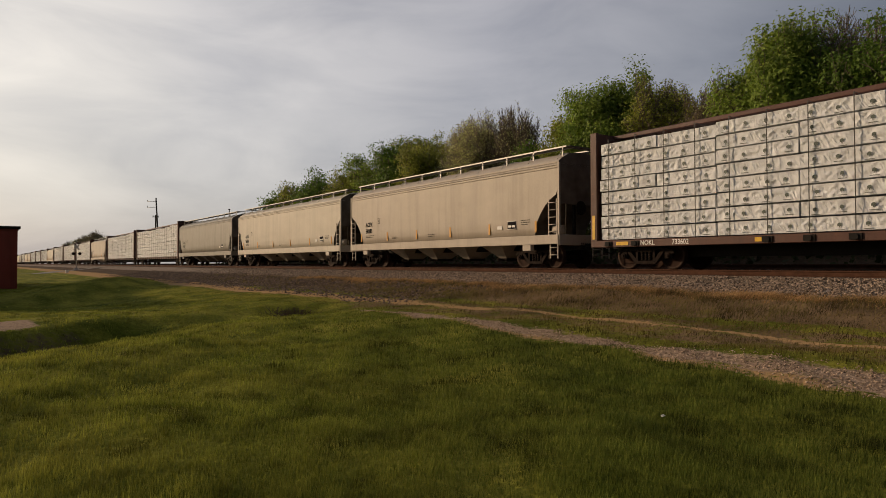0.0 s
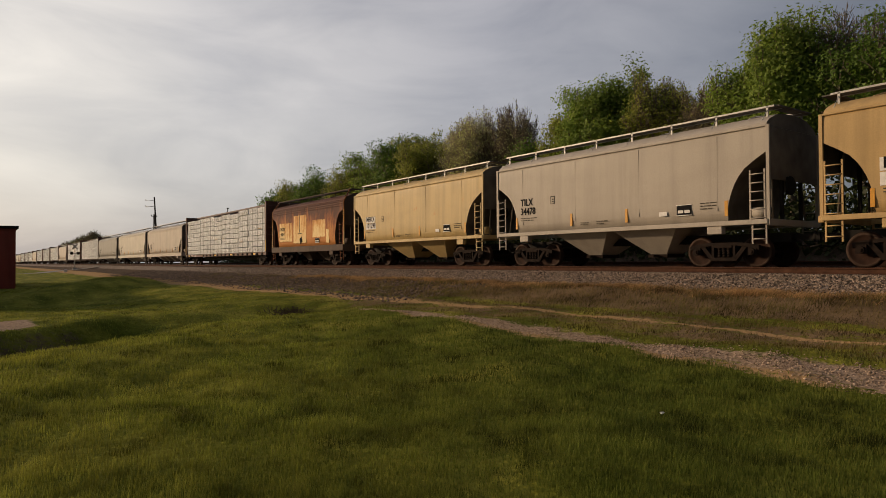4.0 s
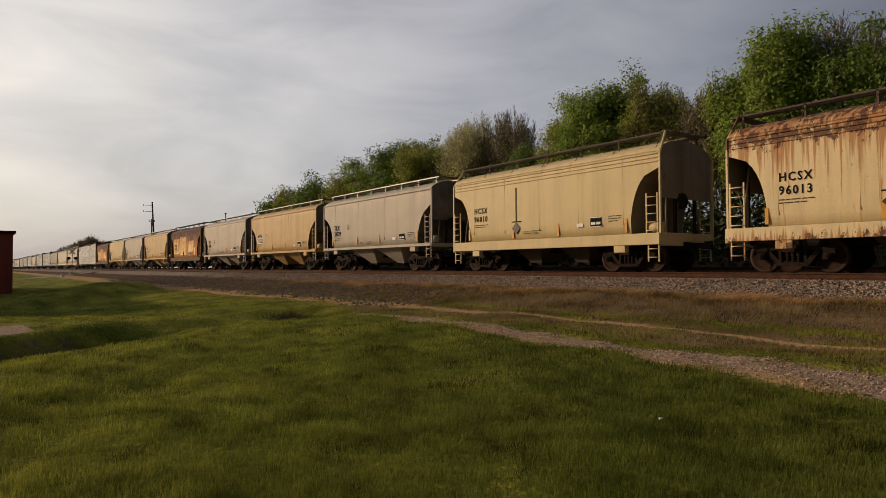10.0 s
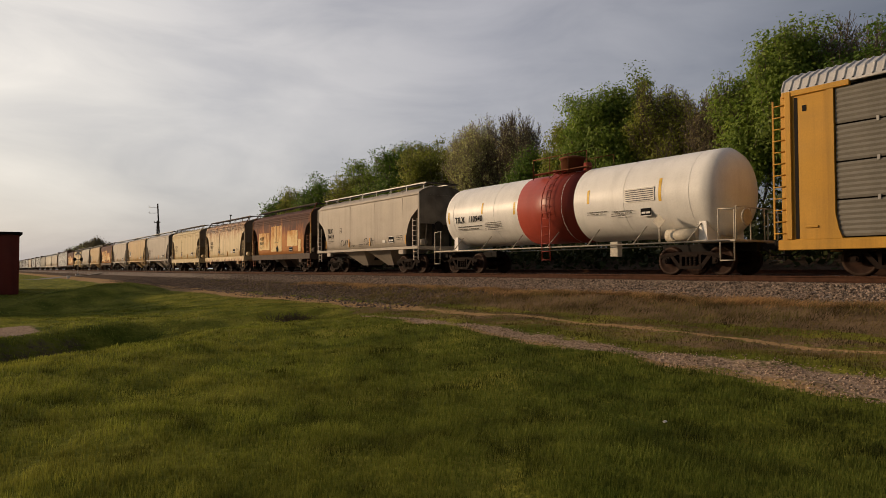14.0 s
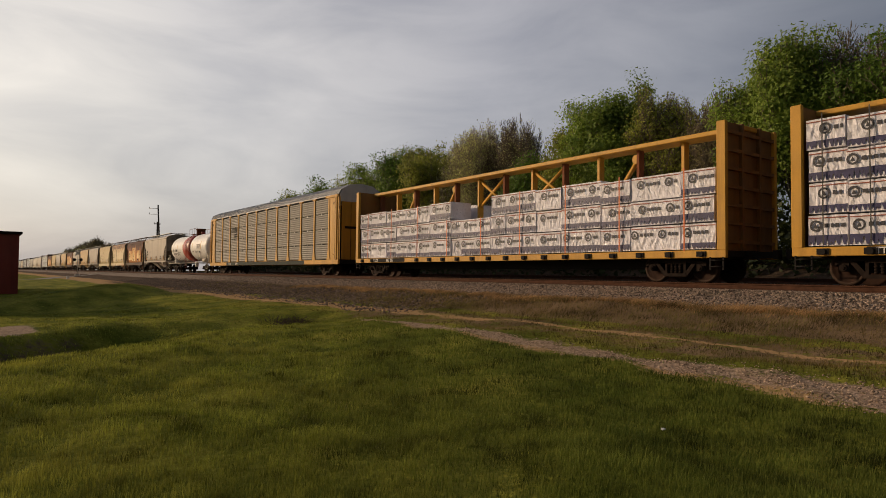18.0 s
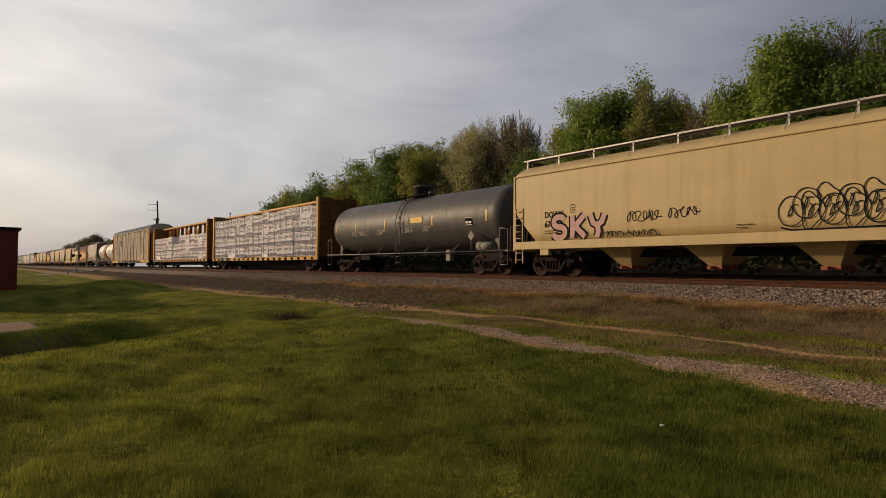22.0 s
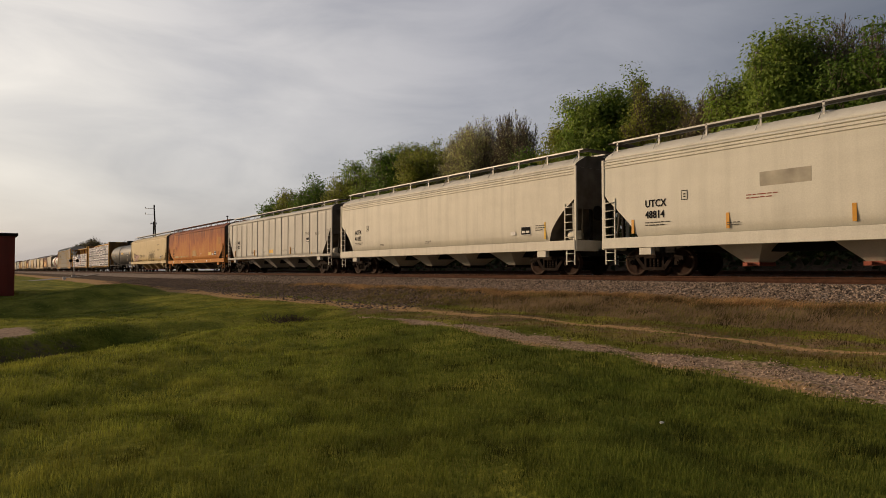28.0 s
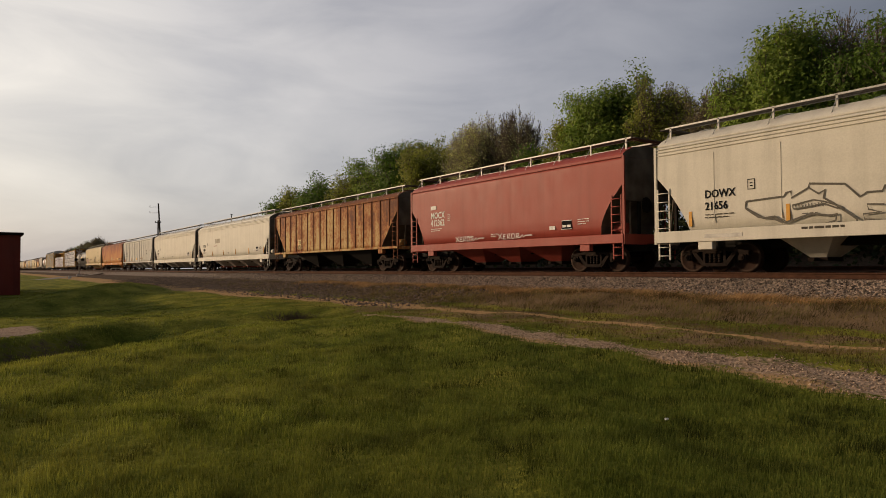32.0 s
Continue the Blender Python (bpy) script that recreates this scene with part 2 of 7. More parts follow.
# ------------------------------------------------------------------ mesh helpers
def box(bm, x0, x1, y0, y1, z0, z1):
    vs = [bm.verts.new((x, y, z)) for x in (x0, x1) for y in (y0, y1) for z in (z0, z1)]
    for a in ((0, 1, 3, 2), (4, 6, 7, 5), (0, 4, 5, 1), (2, 3, 7, 6), (0, 2, 6, 4), (1, 5, 7, 3)):
        bm.faces.new([vs[i] for i in a])


def rod(bm, p, q, r, n=6, caps=True, r2=None):
    p, q = Vector(p), Vector(q)
    d = (q - p).normalized()
    a = d.orthogonal().normalized()
    b = d.cross(a)
    r2 = r if r2 is None else r2
    rings = []
    for c, rad in ((p, r), (q, r2)):
        rings.append([bm.verts.new(c + (a * math.cos(2 * math.pi * i / n) + b * math.sin(2 * math.pi * i / n)) * rad) for i in range(n)])
    for i in range(n):
        f = bm.faces.new((rings[0][i], rings[0][(i + 1) % n], rings[1][(i + 1) % n], rings[1][i]))
        f.smooth = True
    if caps:
        bm.faces.new(rings[0][::-1])
        bm.faces.new(rings[1])


def lathe(bm, prof, axis="y", n=24, centre=(0, 0, 0), smooth=True):
    """prof: (along axis, radius) pairs; closed where the radius is 0."""
    rings = []
    for h, r in prof:
        ring = []
        for i in range(n):
            a = 2 * math.pi * i / n
            u, v = math.cos(a) * r, math.sin(a) * r
            p = (u, h, v) if axis == "y" else (h, u, v) if axis == "x" else (u, v, h)
            ring.append(bm.verts.new(Vector(p) + Vector(centre)))
        rings.append(ring)
    for r0, r1 in zip(rings, rings[1:]):
        for i in range(n):
            f = bm.faces.new((r0[i], r0[(i + 1) % n], r1[(i + 1) % n], r1[i]))
            f.smooth = smooth
    bm.faces.new(rings[0])
    bm.faces.new(rings[-1][::-1])


def prism(bm, outline, y0, y1):
    """A plate: the outline in x, z, between y0 and y1."""
    a = [bm.verts.new((x, y0, z)) for x, z in outline]
    b = [bm.verts.new((x, y1, z)) for x, z in outline]
    n = len(outline)
    for i in range(n):
        bm.faces.new((a[i], a[(i + 1) % n], b[(i + 1) % n], b[i]))
    bm.faces.new(a[::-1])
    bm.faces.new(b)


def as_mesh(name, bm, mat, bevel=0.0):
    bmesh.ops.recalc_face_normals(bm, faces=bm.faces)
    if bevel:
        bmesh.ops.bevel(bm, geom=bm.edges[:], offset=bevel, segments=1, affect="EDGES", clamp_overlap=True)
    me = bpy.data.meshes.new(name)
    bm.to_mesh(me)
    bm.free()
    me.materials.append(mat)
    return me


def part(name, bm, mat, parent, label="", bevel=0.0):
    """Links a bmesh, or a ready mesh, as one object under its thing."""
    me = bm if isinstance(bm, bpy.types.Mesh) else as_mesh(name, bm, mat, bevel)
    ob = new(name, me)
    ob.parent = parent
    if label:
        ob["label"] = label
    return ob


def boxes(name, mat, parent, *spans, label="", bevel=0.0):
    bm = bmesh.new()
    for s in spans:
        box(bm, *s)
    return part(name, bm, mat, parent, label, bevel)


def raw_mesh(name, verts, faces_flat, sides, mat, smooth=False):
    """A mesh from numpy arrays: faces all of one number of sides."""
    me = bpy.data.meshes.new(name)
    n = len(faces_flat) // sides
    me.vertices.add(len(verts))
    me.vertices.foreach_set("co", np.asarray(verts, np.float32).ravel())
    me.loops.add(len(faces_flat))
    me.loops.foreach_set("vertex_index", np.asarray(faces_flat, np.int32))
    me.polygons.add(n)
    me.polygons.foreach_set("loop_start", np.arange(n, dtype=np.int32) * sides)
    me.polygons.foreach_set("loop_total", np.full(n, sides, np.int32))
    if smooth:
        me.polygons.foreach_set("use_smooth", np.ones(n, bool))
    me.update()
    me.validate()
    me.materials.append(mat)
    return me


def text(parent, words, x, z, size, mat, y=-1.5, name="lettering", spread=1.0, label=""):
    """Painted letters on the near side, cap height = size, starting at x."""
    cu = bpy.data.curves.new(name, "FONT")
    cu.body, cu.size, cu.extrude, cu.space_character = words, size / 0.70, 0.0015, spread
    cu.resolution_u, cu.offset = 2, 0.028 * size
    ob = bpy.data.objects.new(name, cu)
    scene.collection.objects.link(ob)
    me = bpy.data.meshes.new_from_object(ob.evaluated_get(bpy.context.evaluated_depsgraph_get()))
    bpy.data.objects.remove(ob)
    bpy.data.curves.remove(cu)
    me.materials.clear()
    me.materials.append(mat)
    me.transform(pose(x, y, z, 90, 0, 0) @ Matrix.Diagonal((0.88, 1, 1, 1)))
    return part(name, me, mat, parent, label)


def bars(parent, x, z, rows, mat, y=-1.5, h=0.045, name="small_print"):
    """Small print too fine to read: plain bars. rows: widths, top down."""
    bm = bmesh.new()
    for i, w in enumerate(rows):
        at, k = 0.0, 0
        while at < w - 0.03:
            d = min((0.16, 0.10, 0.24, 0.13)[(k + i) % 4], w - at)
            box(bm, x + at, x + at + d, y - 0.0015, y + 0.0015, z - i * h * 1.9 - h * 0.62, z - i * h * 1.9)
            at, k = at + d + 0.035, k + 1
    return tagged(part(name, bm, M_FINE if mat in (M_LETTER, M_CHAR) else mat, parent), kind="stuff")


def stroke(parent, pts, w, mat, y, name="graffiti", label="", close=False):
    """A sprayed line along pts (x, z), laid on the side."""
    bm = bmesh.new()
    n = len(pts)
    prev = None
    for i in range(n):
        a, b = Vector(pts[max(i - 1, 0)]), Vector(pts[min(i + 1, n - 1)])
        d = b - a
        d = d.normalized() if d.length > 1e-6 else Vector((1, 0))
        p, q = Vector(pts[i]), Vector((-d.y, d.x)) * w / 2
        pair = (bm.verts.new((p.x + q.x, y - 0.0004 * (i % 5), p.y + q.y)), bm.verts.new((p.x - q.x, y - 0.0004 * (i % 5), p.y - q.y)))
        if prev:
            bm.faces.new((prev[0], prev[1], pair[1], pair[0]))
        prev = pair
    return part(name, bm, mat, parent, label)


def scrawl(rng, x, z, w, h, loops, steps=10):
    """A looping pen line that fills a box from left to right."""
    pts = []
    for i in range(loops * steps + 1):
        u = i / (loops * steps)
        a = i / steps * 2 * math.pi
        pts.append((x + w * u + 0.30 * h * math.sin(a + 0.7), z + h * (0.5 + 0.42 * math.cos(a * (1.0 + 0.13 * math.sin(u * 9))) + 0.08 * rng.uniform(-1, 1))))
    return pts

# ------------------------------------------------------------------ ground
def lerp_at(v, xs, zs):
    return np.interp(v, xs, zs)


def soft_noise(x, y, s, seed=0.0):
    """Smooth hills from a few crossed sines (numpy)."""
    return (np.sin(x / s + seed) * np.cos(y / s * 1.3 + seed * 2) + 0.5 * np.sin((x * 0.8 - y) / s * 2.1 + seed * 3)
            + 0.35 * np.sin((x + y * 1.7) / s * 3.7 + seed * 5)) / 1.85


def swale_line(y):
    """Where the bed of the drainage swale lies along the track's direction."""
    return np.interp(y, [-12, -4, 0, 2.0, 3.6, 8.3, 12], [-10.5, -13.8, -15.7, -17.2, -18.5, -20.3, -21.0])


def terrain(x, y):
    x, y = np.asarray(x, float), np.asarray(y, float)
    z = lerp_at(y, [-40, 0, 5.5, 8.5, 11.0, 13.5, 15.4, 16.35, 17.45, 21.35, 22.0, 22.9, 25.6, 26.8, 60],
                [0.1, 0.0, 0.0, 0.10, 0.26, 0.46, 0.68, 0.72, 1.16, 1.16, 1.05, 1.34, 1.34, 0.85, 0.75])
    # low tussocky shelf between the paths and the ballast
    z = z + 0.10 * np.exp(-(((y - 14.9) / 0.8) ** 2)) * (1 + soft_noise(x, y, 1.6, 3.3)) * np.clip((x + 40) / 10, 0, 1)
    z = z + np.interp(y, [26, 29, 35, 60], [0, 1.3, 2.0, 2.2]) * np.clip((x + 98) / 12, 0, 1)
    lawn = np.clip((16.0 - y) / 6.0, 0, 1)
    z = z + lawn * 0.07 * soft_noise(x, y, 2.3, 0.4) + lawn * 0.055 * soft_noise(x + 0.6 * np.sin(y), y, 0.85, 2.0) + lawn * 0.022 * soft_noise(x, y + 0.5 * np.sin(1.3 * x), 0.42, 5.0)
    # drainage swale running up to the track
    off = x - swale_line(y)
    fall = np.clip((11.5 - y) / 2.5, 0, 1) * np.clip((y + 30) / 10, 0, 1) * (0.24 + 0.76 * np.clip((4.8 - y) / 2.4, 0, 1))
    z = z - fall * (0.74 * np.exp(-((np.abs(off) / np.where(off > 0, 1.6, 1.2)) ** np.where(off > 0, 2.0, 3.2))))
    # low bank on the camera's side of it and the hummocks beyond
    z = z + fall * 0.10 * np.exp(-(((off - 5.0) / 2.0) ** 2)) * np.clip((6.5 - y) / 3, 0, 1)
    z = z + fall * 0.12 * np.exp(-(((off + 3.0) / 1.8) ** 2))
    # broad hollow between the lawn and the shed, where its shadow lies
    z = z - 0.72 * np.exp(-(((x + 36.0) / 5.0) ** 2)) * np.clip((8.0 - y) / 5.0, 0, 1) * np.clip((y + 30) / 10, 0, 1)
    far = np.clip((-x - 25) / 5, 0, 1) * np.clip((11 - y) / 3, 0, 1)
    ridge = -38.0 - 1.0 * y
    rise = 0.2 + 0.8 * np.clip(y / 6.5, 0, 1)
    z = z + far * (0.78 * rise * np.exp(-(((x - ridge) / np.where(x > ridge, 3.2, 5.0)) ** 2)) - 0.10)
    return z


def line_space(stops):
    out = []
    for (a, da), (b, db) in zip(stops, stops[1:]):
        v = a
        while v < b - 1e-6:
            out.append(v)
            v += da + (db - da) * (v - a) / (b - a)
    out.append(stops[-1][0])
    return np.array(out)


def path_masks(x, y):
    """How much each spot is gravel track, bare dirt or dry verge."""
    x, y = np.asarray(x, float), np.asarray(y, float)
    wob = 0.35 * soft_noise(x, y, 3.1, 1.0)
    # gravel lane: broad near the camera's right, thin further off
    g_mid = lerp_at(x, [-60, -30, -20, -16, -9, -5, -2, 2, 8], [10.4, 10.4, 10.0, 9.75, 9.5, 9.25, 9.05, 8.6, 7.6]) + wob * 0.4
    g_w = lerp_at(x, [-19, -15, -9, -5, -3, 3], [0.0, 0.30, 0.45, 0.60, 0.95, 1.4])
    gravel = np.clip(1.25 - np.abs(y - g_mid) / np.maximum(g_w, 0.02), 0, 1) * (g_w > 0.02)
    gravel = gravel * np.clip(0.82 + 0.55 * soft_noise(x, y, 0.55, 4.0) + 0.3 * np.clip((x + 4) / 3, 0, 1), 0.25, 1)
    # worn grey hardstanding at the head of the swale's steep side
    off = x - swale_line(y)
    gravel = np.maximum(gravel, np.clip((1.5 - y) / 0.5, 0, 1) * np.clip((y + 9) / 2, 0, 1) * np.clip((-off - 1.7) / 0.4, 0, 1) * np.clip((off + 5.2 + wob) / 0.6, 0, 1))
    d_mid = lerp_at(x, [-90, -50, -30, -17, -12, -6, 0, 8], [11.6, 11.0, 11.2, 11.6, 11.7, 11.5, 11.4, 11.2]) + wob * 0.3
    d_w = lerp_at(x, [-90, -45, -30, -22, -15, -9, -3, 6], [1.6, 1.1, 0.70, 0.60, 0.40, 0.22, 0.26, 0.34])
    dirt = np.clip(1.25 - np.abs(y - d_mid) / d_w, 0, 1) * np.where(x > -18, np.clip(0.72 + 0.35 * soft_noise(x, y, 0.7, 7.0), 0, 1), 1)
    # trodden brown edge on the lawn side of the lane
    dirt = np.maximum(dirt, (0.62 + 0.3 * soft_noise(x, y, 0.8, 2.2)) * np.clip(1.2 - np.abs(y - g_mid + 0.75 * g_w) / np.maximum(0.55 * g_w + 0.12, 0.05), 0, 1) * (g_w > 0.1))
    dry = np.clip((y - 12.2 + wob) / 1.2, 0, 1) * np.clip((23.5 - y) / 1.0, 0, 1) * np.clip((x + 75) / 14, 0, 1)
    dry = np.maximum(dry, (0.56 + 0.12 * soft_noise(x, y, 1.1, 4.4)) * np.clip((y - 9.7) / 0.8, 0, 1) * np.clip((12.6 - y) / 0.4, 0, 1) * np.clip((x + 24) / 5, 0, 1))
    ballast = np.clip((y - 16.2 + 1.1 * np.clip((x + 10) / 7, 0, 1) - 0.25 * wob) / 0.35, 0, 1) * np.clip((26.4 - y) / 0.4, 0, 1)
    cinder = np.clip((-x - 20) / 9, 0, 1) * np.clip((y - 11.8 + 0.05 * np.clip(-x - 30, 0, 40)) / 1.2, 0, 1) * np.clip((23 - y) / 0.5, 0, 1) * 0.9
    cinder = np.maximum(cinder, np.clip((y - 26.3) / 0.6, 0, 1) * np.clip((50 - y) / 10, 0, 1) * np.clip((x + 100) / 8, 0, 1))
    # raw earth on the steep side of the swale
    cinder = np.maximum(cinder, 0.5 * np.clip((3.2 - y) / 1.2, 0, 1) * np.clip((y + 12) / 3, 0, 1) * np.clip((off + 1.75) / 0.3, 0, 1) * np.clip((0.1 - off) / 0.5, 0, 1))
    return gravel, dirt, dry, ballast, cinder


def build_ground():
    m, nt, b = material("ground", 0.95)
    b.inputs["Specular IOR Level"].default_value = 0.03
    pos = nt.nodes.new("ShaderNodeNewGeometry").outputs["Position"]
    fine = tex(nt, "ShaderNodeTexNoise", pos, Scale=9.0, Detail=6.0, Roughness=0.7).outputs["Fac"]
    mid = tex(nt, "ShaderNodeTexNoise", pos, Scale=0.6, Detail=5.0).outputs["Fac"]
    patch = tex(nt, "ShaderNodeTexNoise", pos, Scale=1.7, Detail=6.0, Roughness=0.65).outputs["Fac"]
    pebble = tex(nt, "ShaderNodeTexVoronoi", pos, Scale=22.0)
    coarse = tex(nt, "ShaderNodeTexVoronoi", pos, Scale=15.0)
    grass = mix(nt, ramp(nt, mid, [(0.35, 0.0), (0.65, 1.0)]), (0.115, 0.142, 0.016), (0.225, 0.212, 0.032))
    grass = mix(nt, 1.0, grass, ramp(nt, fine, [(0.3, 0.55), (0.7, 1.25)]), "MULTIPLY")
    dry = mix(nt, fine, (0.115, 0.078, 0.044), (0.23, 0.158, 0.088))
    soil = mix(nt, fine, (0.25, 0.158, 0.076), (0.52, 0.335, 0.16))
    stone = mix(nt, pebble.outputs["Color"], (0.20, 0.136, 0.092), (0.46, 0.335, 0.235))
    rock = mix(nt, coarse.outputs["Color"], (0.10, 0.082, 0.070), (0.34, 0.285, 0.245))
    c = grass

    def over(attr, col, c, k=0.55):
        a = nt.nodes.new("ShaderNodeAttribute")
        a.attribute_name = attr
        s = math_node(nt, "ADD", a.outputs["Fac"], math_node(nt, "MULTIPLY", math_node(nt, "SUBTRACT", fine, 0.5), k * 2))
        s = math_node(nt, "ADD", s, math_node(nt, "MULTIPLY", math_node(nt, "SUBTRACT", patch, 0.5), k * 1.6))
        return mix(nt, ramp(nt, s, [(0.40, 0.0), (0.62, 1.0)]), c, col)

    c = over("dry", dry, c)
    c = over("cinder", mix(nt, mix(nt, 0.5, fine, coarse.outputs["Color"]), (0.040, 0.029, 0.021), (0.15, 0.108, 0.078)), c, 0.4)
    c = mix(nt, 1.0, c, ramp(nt, mid, [(0.34, 0.72), (0.62, 1.2)]), "MULTIPLY")
    c = over("dirt", soil, c)
    c = over("gravel", stone, c)
    c = over("ballast", rock, c, 0.25)
    nt.links.new(c, b.inputs["Base Color"])
    bump(nt, b, mix(nt, 0.5, fine, coarse.outputs["Distance"]), 0.8, 0.05)
    xs = line_space([(-3000, 400), (-400, 60), (-120, 6), (-45, 0.7), (-30, 0.35), (-18, 0.25), (6, 0.3), (30, 3), (120, 40), (600, 400), (3000, 400)])
    ys = line_space([(-3000, 500), (-200, 60), (-30, 3), (-6, 0.35), (0, 0.25), (15.5, 0.22), (23, 0.22), (30, 3), (80, 20), (400, 100), (3000, 500)])
    gx, gy = np.meshgrid(xs, ys)
    z = terrain(gx, gy)
    v = np.stack([gx.ravel(), gy.ravel(), z.ravel()], 1)
    nx, ny = len(xs), len(ys)
    i = (np.arange(ny - 1)[:, None] * nx + np.arange(nx - 1)[None, :]).ravel()
    f = np.stack([i, i + 1, i + 1 + nx, i + nx], 1).ravel()
    me = raw_mesh("ground", v, f, 4, m, True)
    for key, val in zip(("gravel", "dirt", "dry", "ballast", "cinder"), path_masks(gx.ravel(), gy.ravel())):
        at = me.attributes.new(key, "FLOAT", "POINT")
        at.data.foreach_set("value", np.asarray(val, np.float32))
    tagged(new("ground", me), "rough green lawn with worn dirt and gravel tracks beside a railway bank", "ground", kind="structure")


build_ground()


# ------------------------------------------------------------------ track
def build_track(y0, top, ties, label):
    track = tagged(new("railway_track"), label, "railway track", kind="structure")
    track.matrix_basis = pose(0, y0, top)
    prof = [(-0.07, -0.17), (0.07, -0.17), (0.07, -0.155), (0.012, -0.13), (0.012, -0.05), (0.036, -0.035), (0.036, -0.004),
            (0.030, 0.0), (-0.030, 0.0), (-0.036, -0.004), (-0.036, -0.035), (-0.012, -0.05), (-0.012, -0.13), (-0.07, -0.155)]
    for side in (-0.755, 0.755):
        bm = bmesh.new()
        a = [bm.verts.new((-1400, side + y, z)) for y, z in prof]
        b = [bm.verts.new((300, side + y, z)) for y, z in prof]
        for i in range(len(prof)):
            bm.faces.new((a[i], a[(i + 1) % len(prof)], b[(i + 1) % len(prof)], b[i]))
        me = as_mesh("rail", bm, M_RAIL)
        me.materials.append(M_RAILTOP)
        me.polygons[7].material_index = 1
        part("rail", me, M_RAIL, track)
    bm = bmesh.new()
    box(bm, -0.115, 0.115, -1.28, 1.28, -0.36, -0.172)
    tie = as_mesh("tie", bm, M_WOODTIE, 0.008)
    rng = random.Random(4)
    for i in range(ties):
        ob = new("tie", tie)
        ob.parent = track
        ob.matrix_basis = pose(12 - i * 0.54, rng.uniform(-0.04, 0.04), rng.uniform(-0.012, 0.004), 0, 0, rng.uniform(-1.2, 1.2))


build_track(TRACK, RAIL, 240, "rusty steel rails spiked to weathered timber ties in ballast")
build_track(24.2, 1.53, 120, "second line of worn rails and ties behind the train")


def rock_base(rng):
    """One crushed stone: a jittered octahedron."""
    v = np.array([(1, 0, 0), (-1, 0, 0), (0, 1, 0), (0, -1, 0), (0, 0, 1), (0, 0, -1)], float)
    return v * rng.uniform(0.6, 1.15, (6, 1)) + rng.uniform(-0.25, 0.25, (6, 3))


ROCK_FACES = np.array([(0, 2, 4), (2, 1, 4), (1, 3, 4), (3, 0, 4), (2, 0, 5), (1, 2, 5), (3, 1, 5), (0, 3, 5)])


def scatter_stones(name, px, py, size, mat, label, lift=0.3, seed=1):
    rng = np.random.default_rng(seed)
    n = len(px)
    kinds = np.stack([rock_base(rng) for _ in range(24)])
    k = rng.integers(0, 24, n)
    a = rng.uniform(0, 2 * np.pi, n)
    s = size * rng.uniform(0.55, 1.3, n)
    v = kinds[k] * s[:, None, None] * np.array([1, 1, 0.75])
    ca, sa = np.cos(a)[:, None], np.sin(a)[:, None]
    x = v[..., 0] * ca - v[..., 1] * sa + px[:, None]
    y = v[..., 0] * sa + v[..., 1] * ca + py[:, None]
    z = v[..., 2] + (terrain(px, py) + s * lift)[:, None]
    verts = np.stack([x, y, z], -1).reshape(-1, 3)
    f = (ROCK_FACES[None] + (np.arange(n) * 6)[:, None, None]).ravel()
    ob = new(name, raw_mesh(name, verts, f, 3, mat))
    return tagged(ob, label, "gravel", kind="stuff")


def stone_material(name, dark, light):
    m, nt, b = material(name, 0.9)
    g = nt.nodes.new("ShaderNodeNewGeometry")
    n = tex(nt, "ShaderNodeTexNoise", g.outputs["Position"], Scale=40.0, Detail=3.0).outputs["Fac"]
    c = mix(nt, g.outputs["Random Per Island"], dark, light)
    c = mix(nt, 1.0, c, ramp(nt, n, [(0.3, 0.75), (0.7, 1.1)]), "MULTIPLY")
    nt.links.new(c, b.inputs["Base Color"])
    return m


def build_stones():
    rng = np.random.default_rng(11)
    # ballast shoulder, dense near the camera
    n = 52000
    x = 9 - 75 * rng.beta(1.0, 2.2, n)
    y = rng.uniform(16.2, 18.3, n) - np.where(rng.random(n) < 0.4, 1.5, 0.0) * np.clip((x + 10) / 7, 0, 1) * rng.random(n)
    scatter_stones("ballast_stones", x, y, 0.036, stone_material("ballast_stone", (0.055, 0.040, 0.031), (0.50, 0.38, 0.29)),
                   "loose grey and buff crushed stone ballast along the track", 0.35, 2)
    # rubble on the worn ground towards the crossing
    x = -18 - 62 * rng.beta(1.0, 1.4, 16000)
    y = 16.6 - 5.6 * rng.beta(1.0, 1.3, 16000)
    scatter_stones("yard_rubble", x, y, 0.055, stone_material("rubble_stone", (0.035, 0.025, 0.019), (0.26, 0.19, 0.145)),
                   "scattered brown rubble on bare cinder ground", 0.1, 5)
    # gravel lane
    x = 4 - 26 * rng.beta(1.0, 1.6, 60000)
    y = rng.uniform(5.5, 12.5, 60000)
    g, d = path_masks(x, y)[:2]
    keep = rng.random(60000) < g * 1.1
    scatter_stones("lane_gravel", x[keep], y[keep], 0.018, stone_material("lane_stone", (0.14, 0.092, 0.060), (0.60, 0.44, 0.31)),
                   "reddish crushed gravel spread on the worn lane", 0.2, 3)


build_stones()

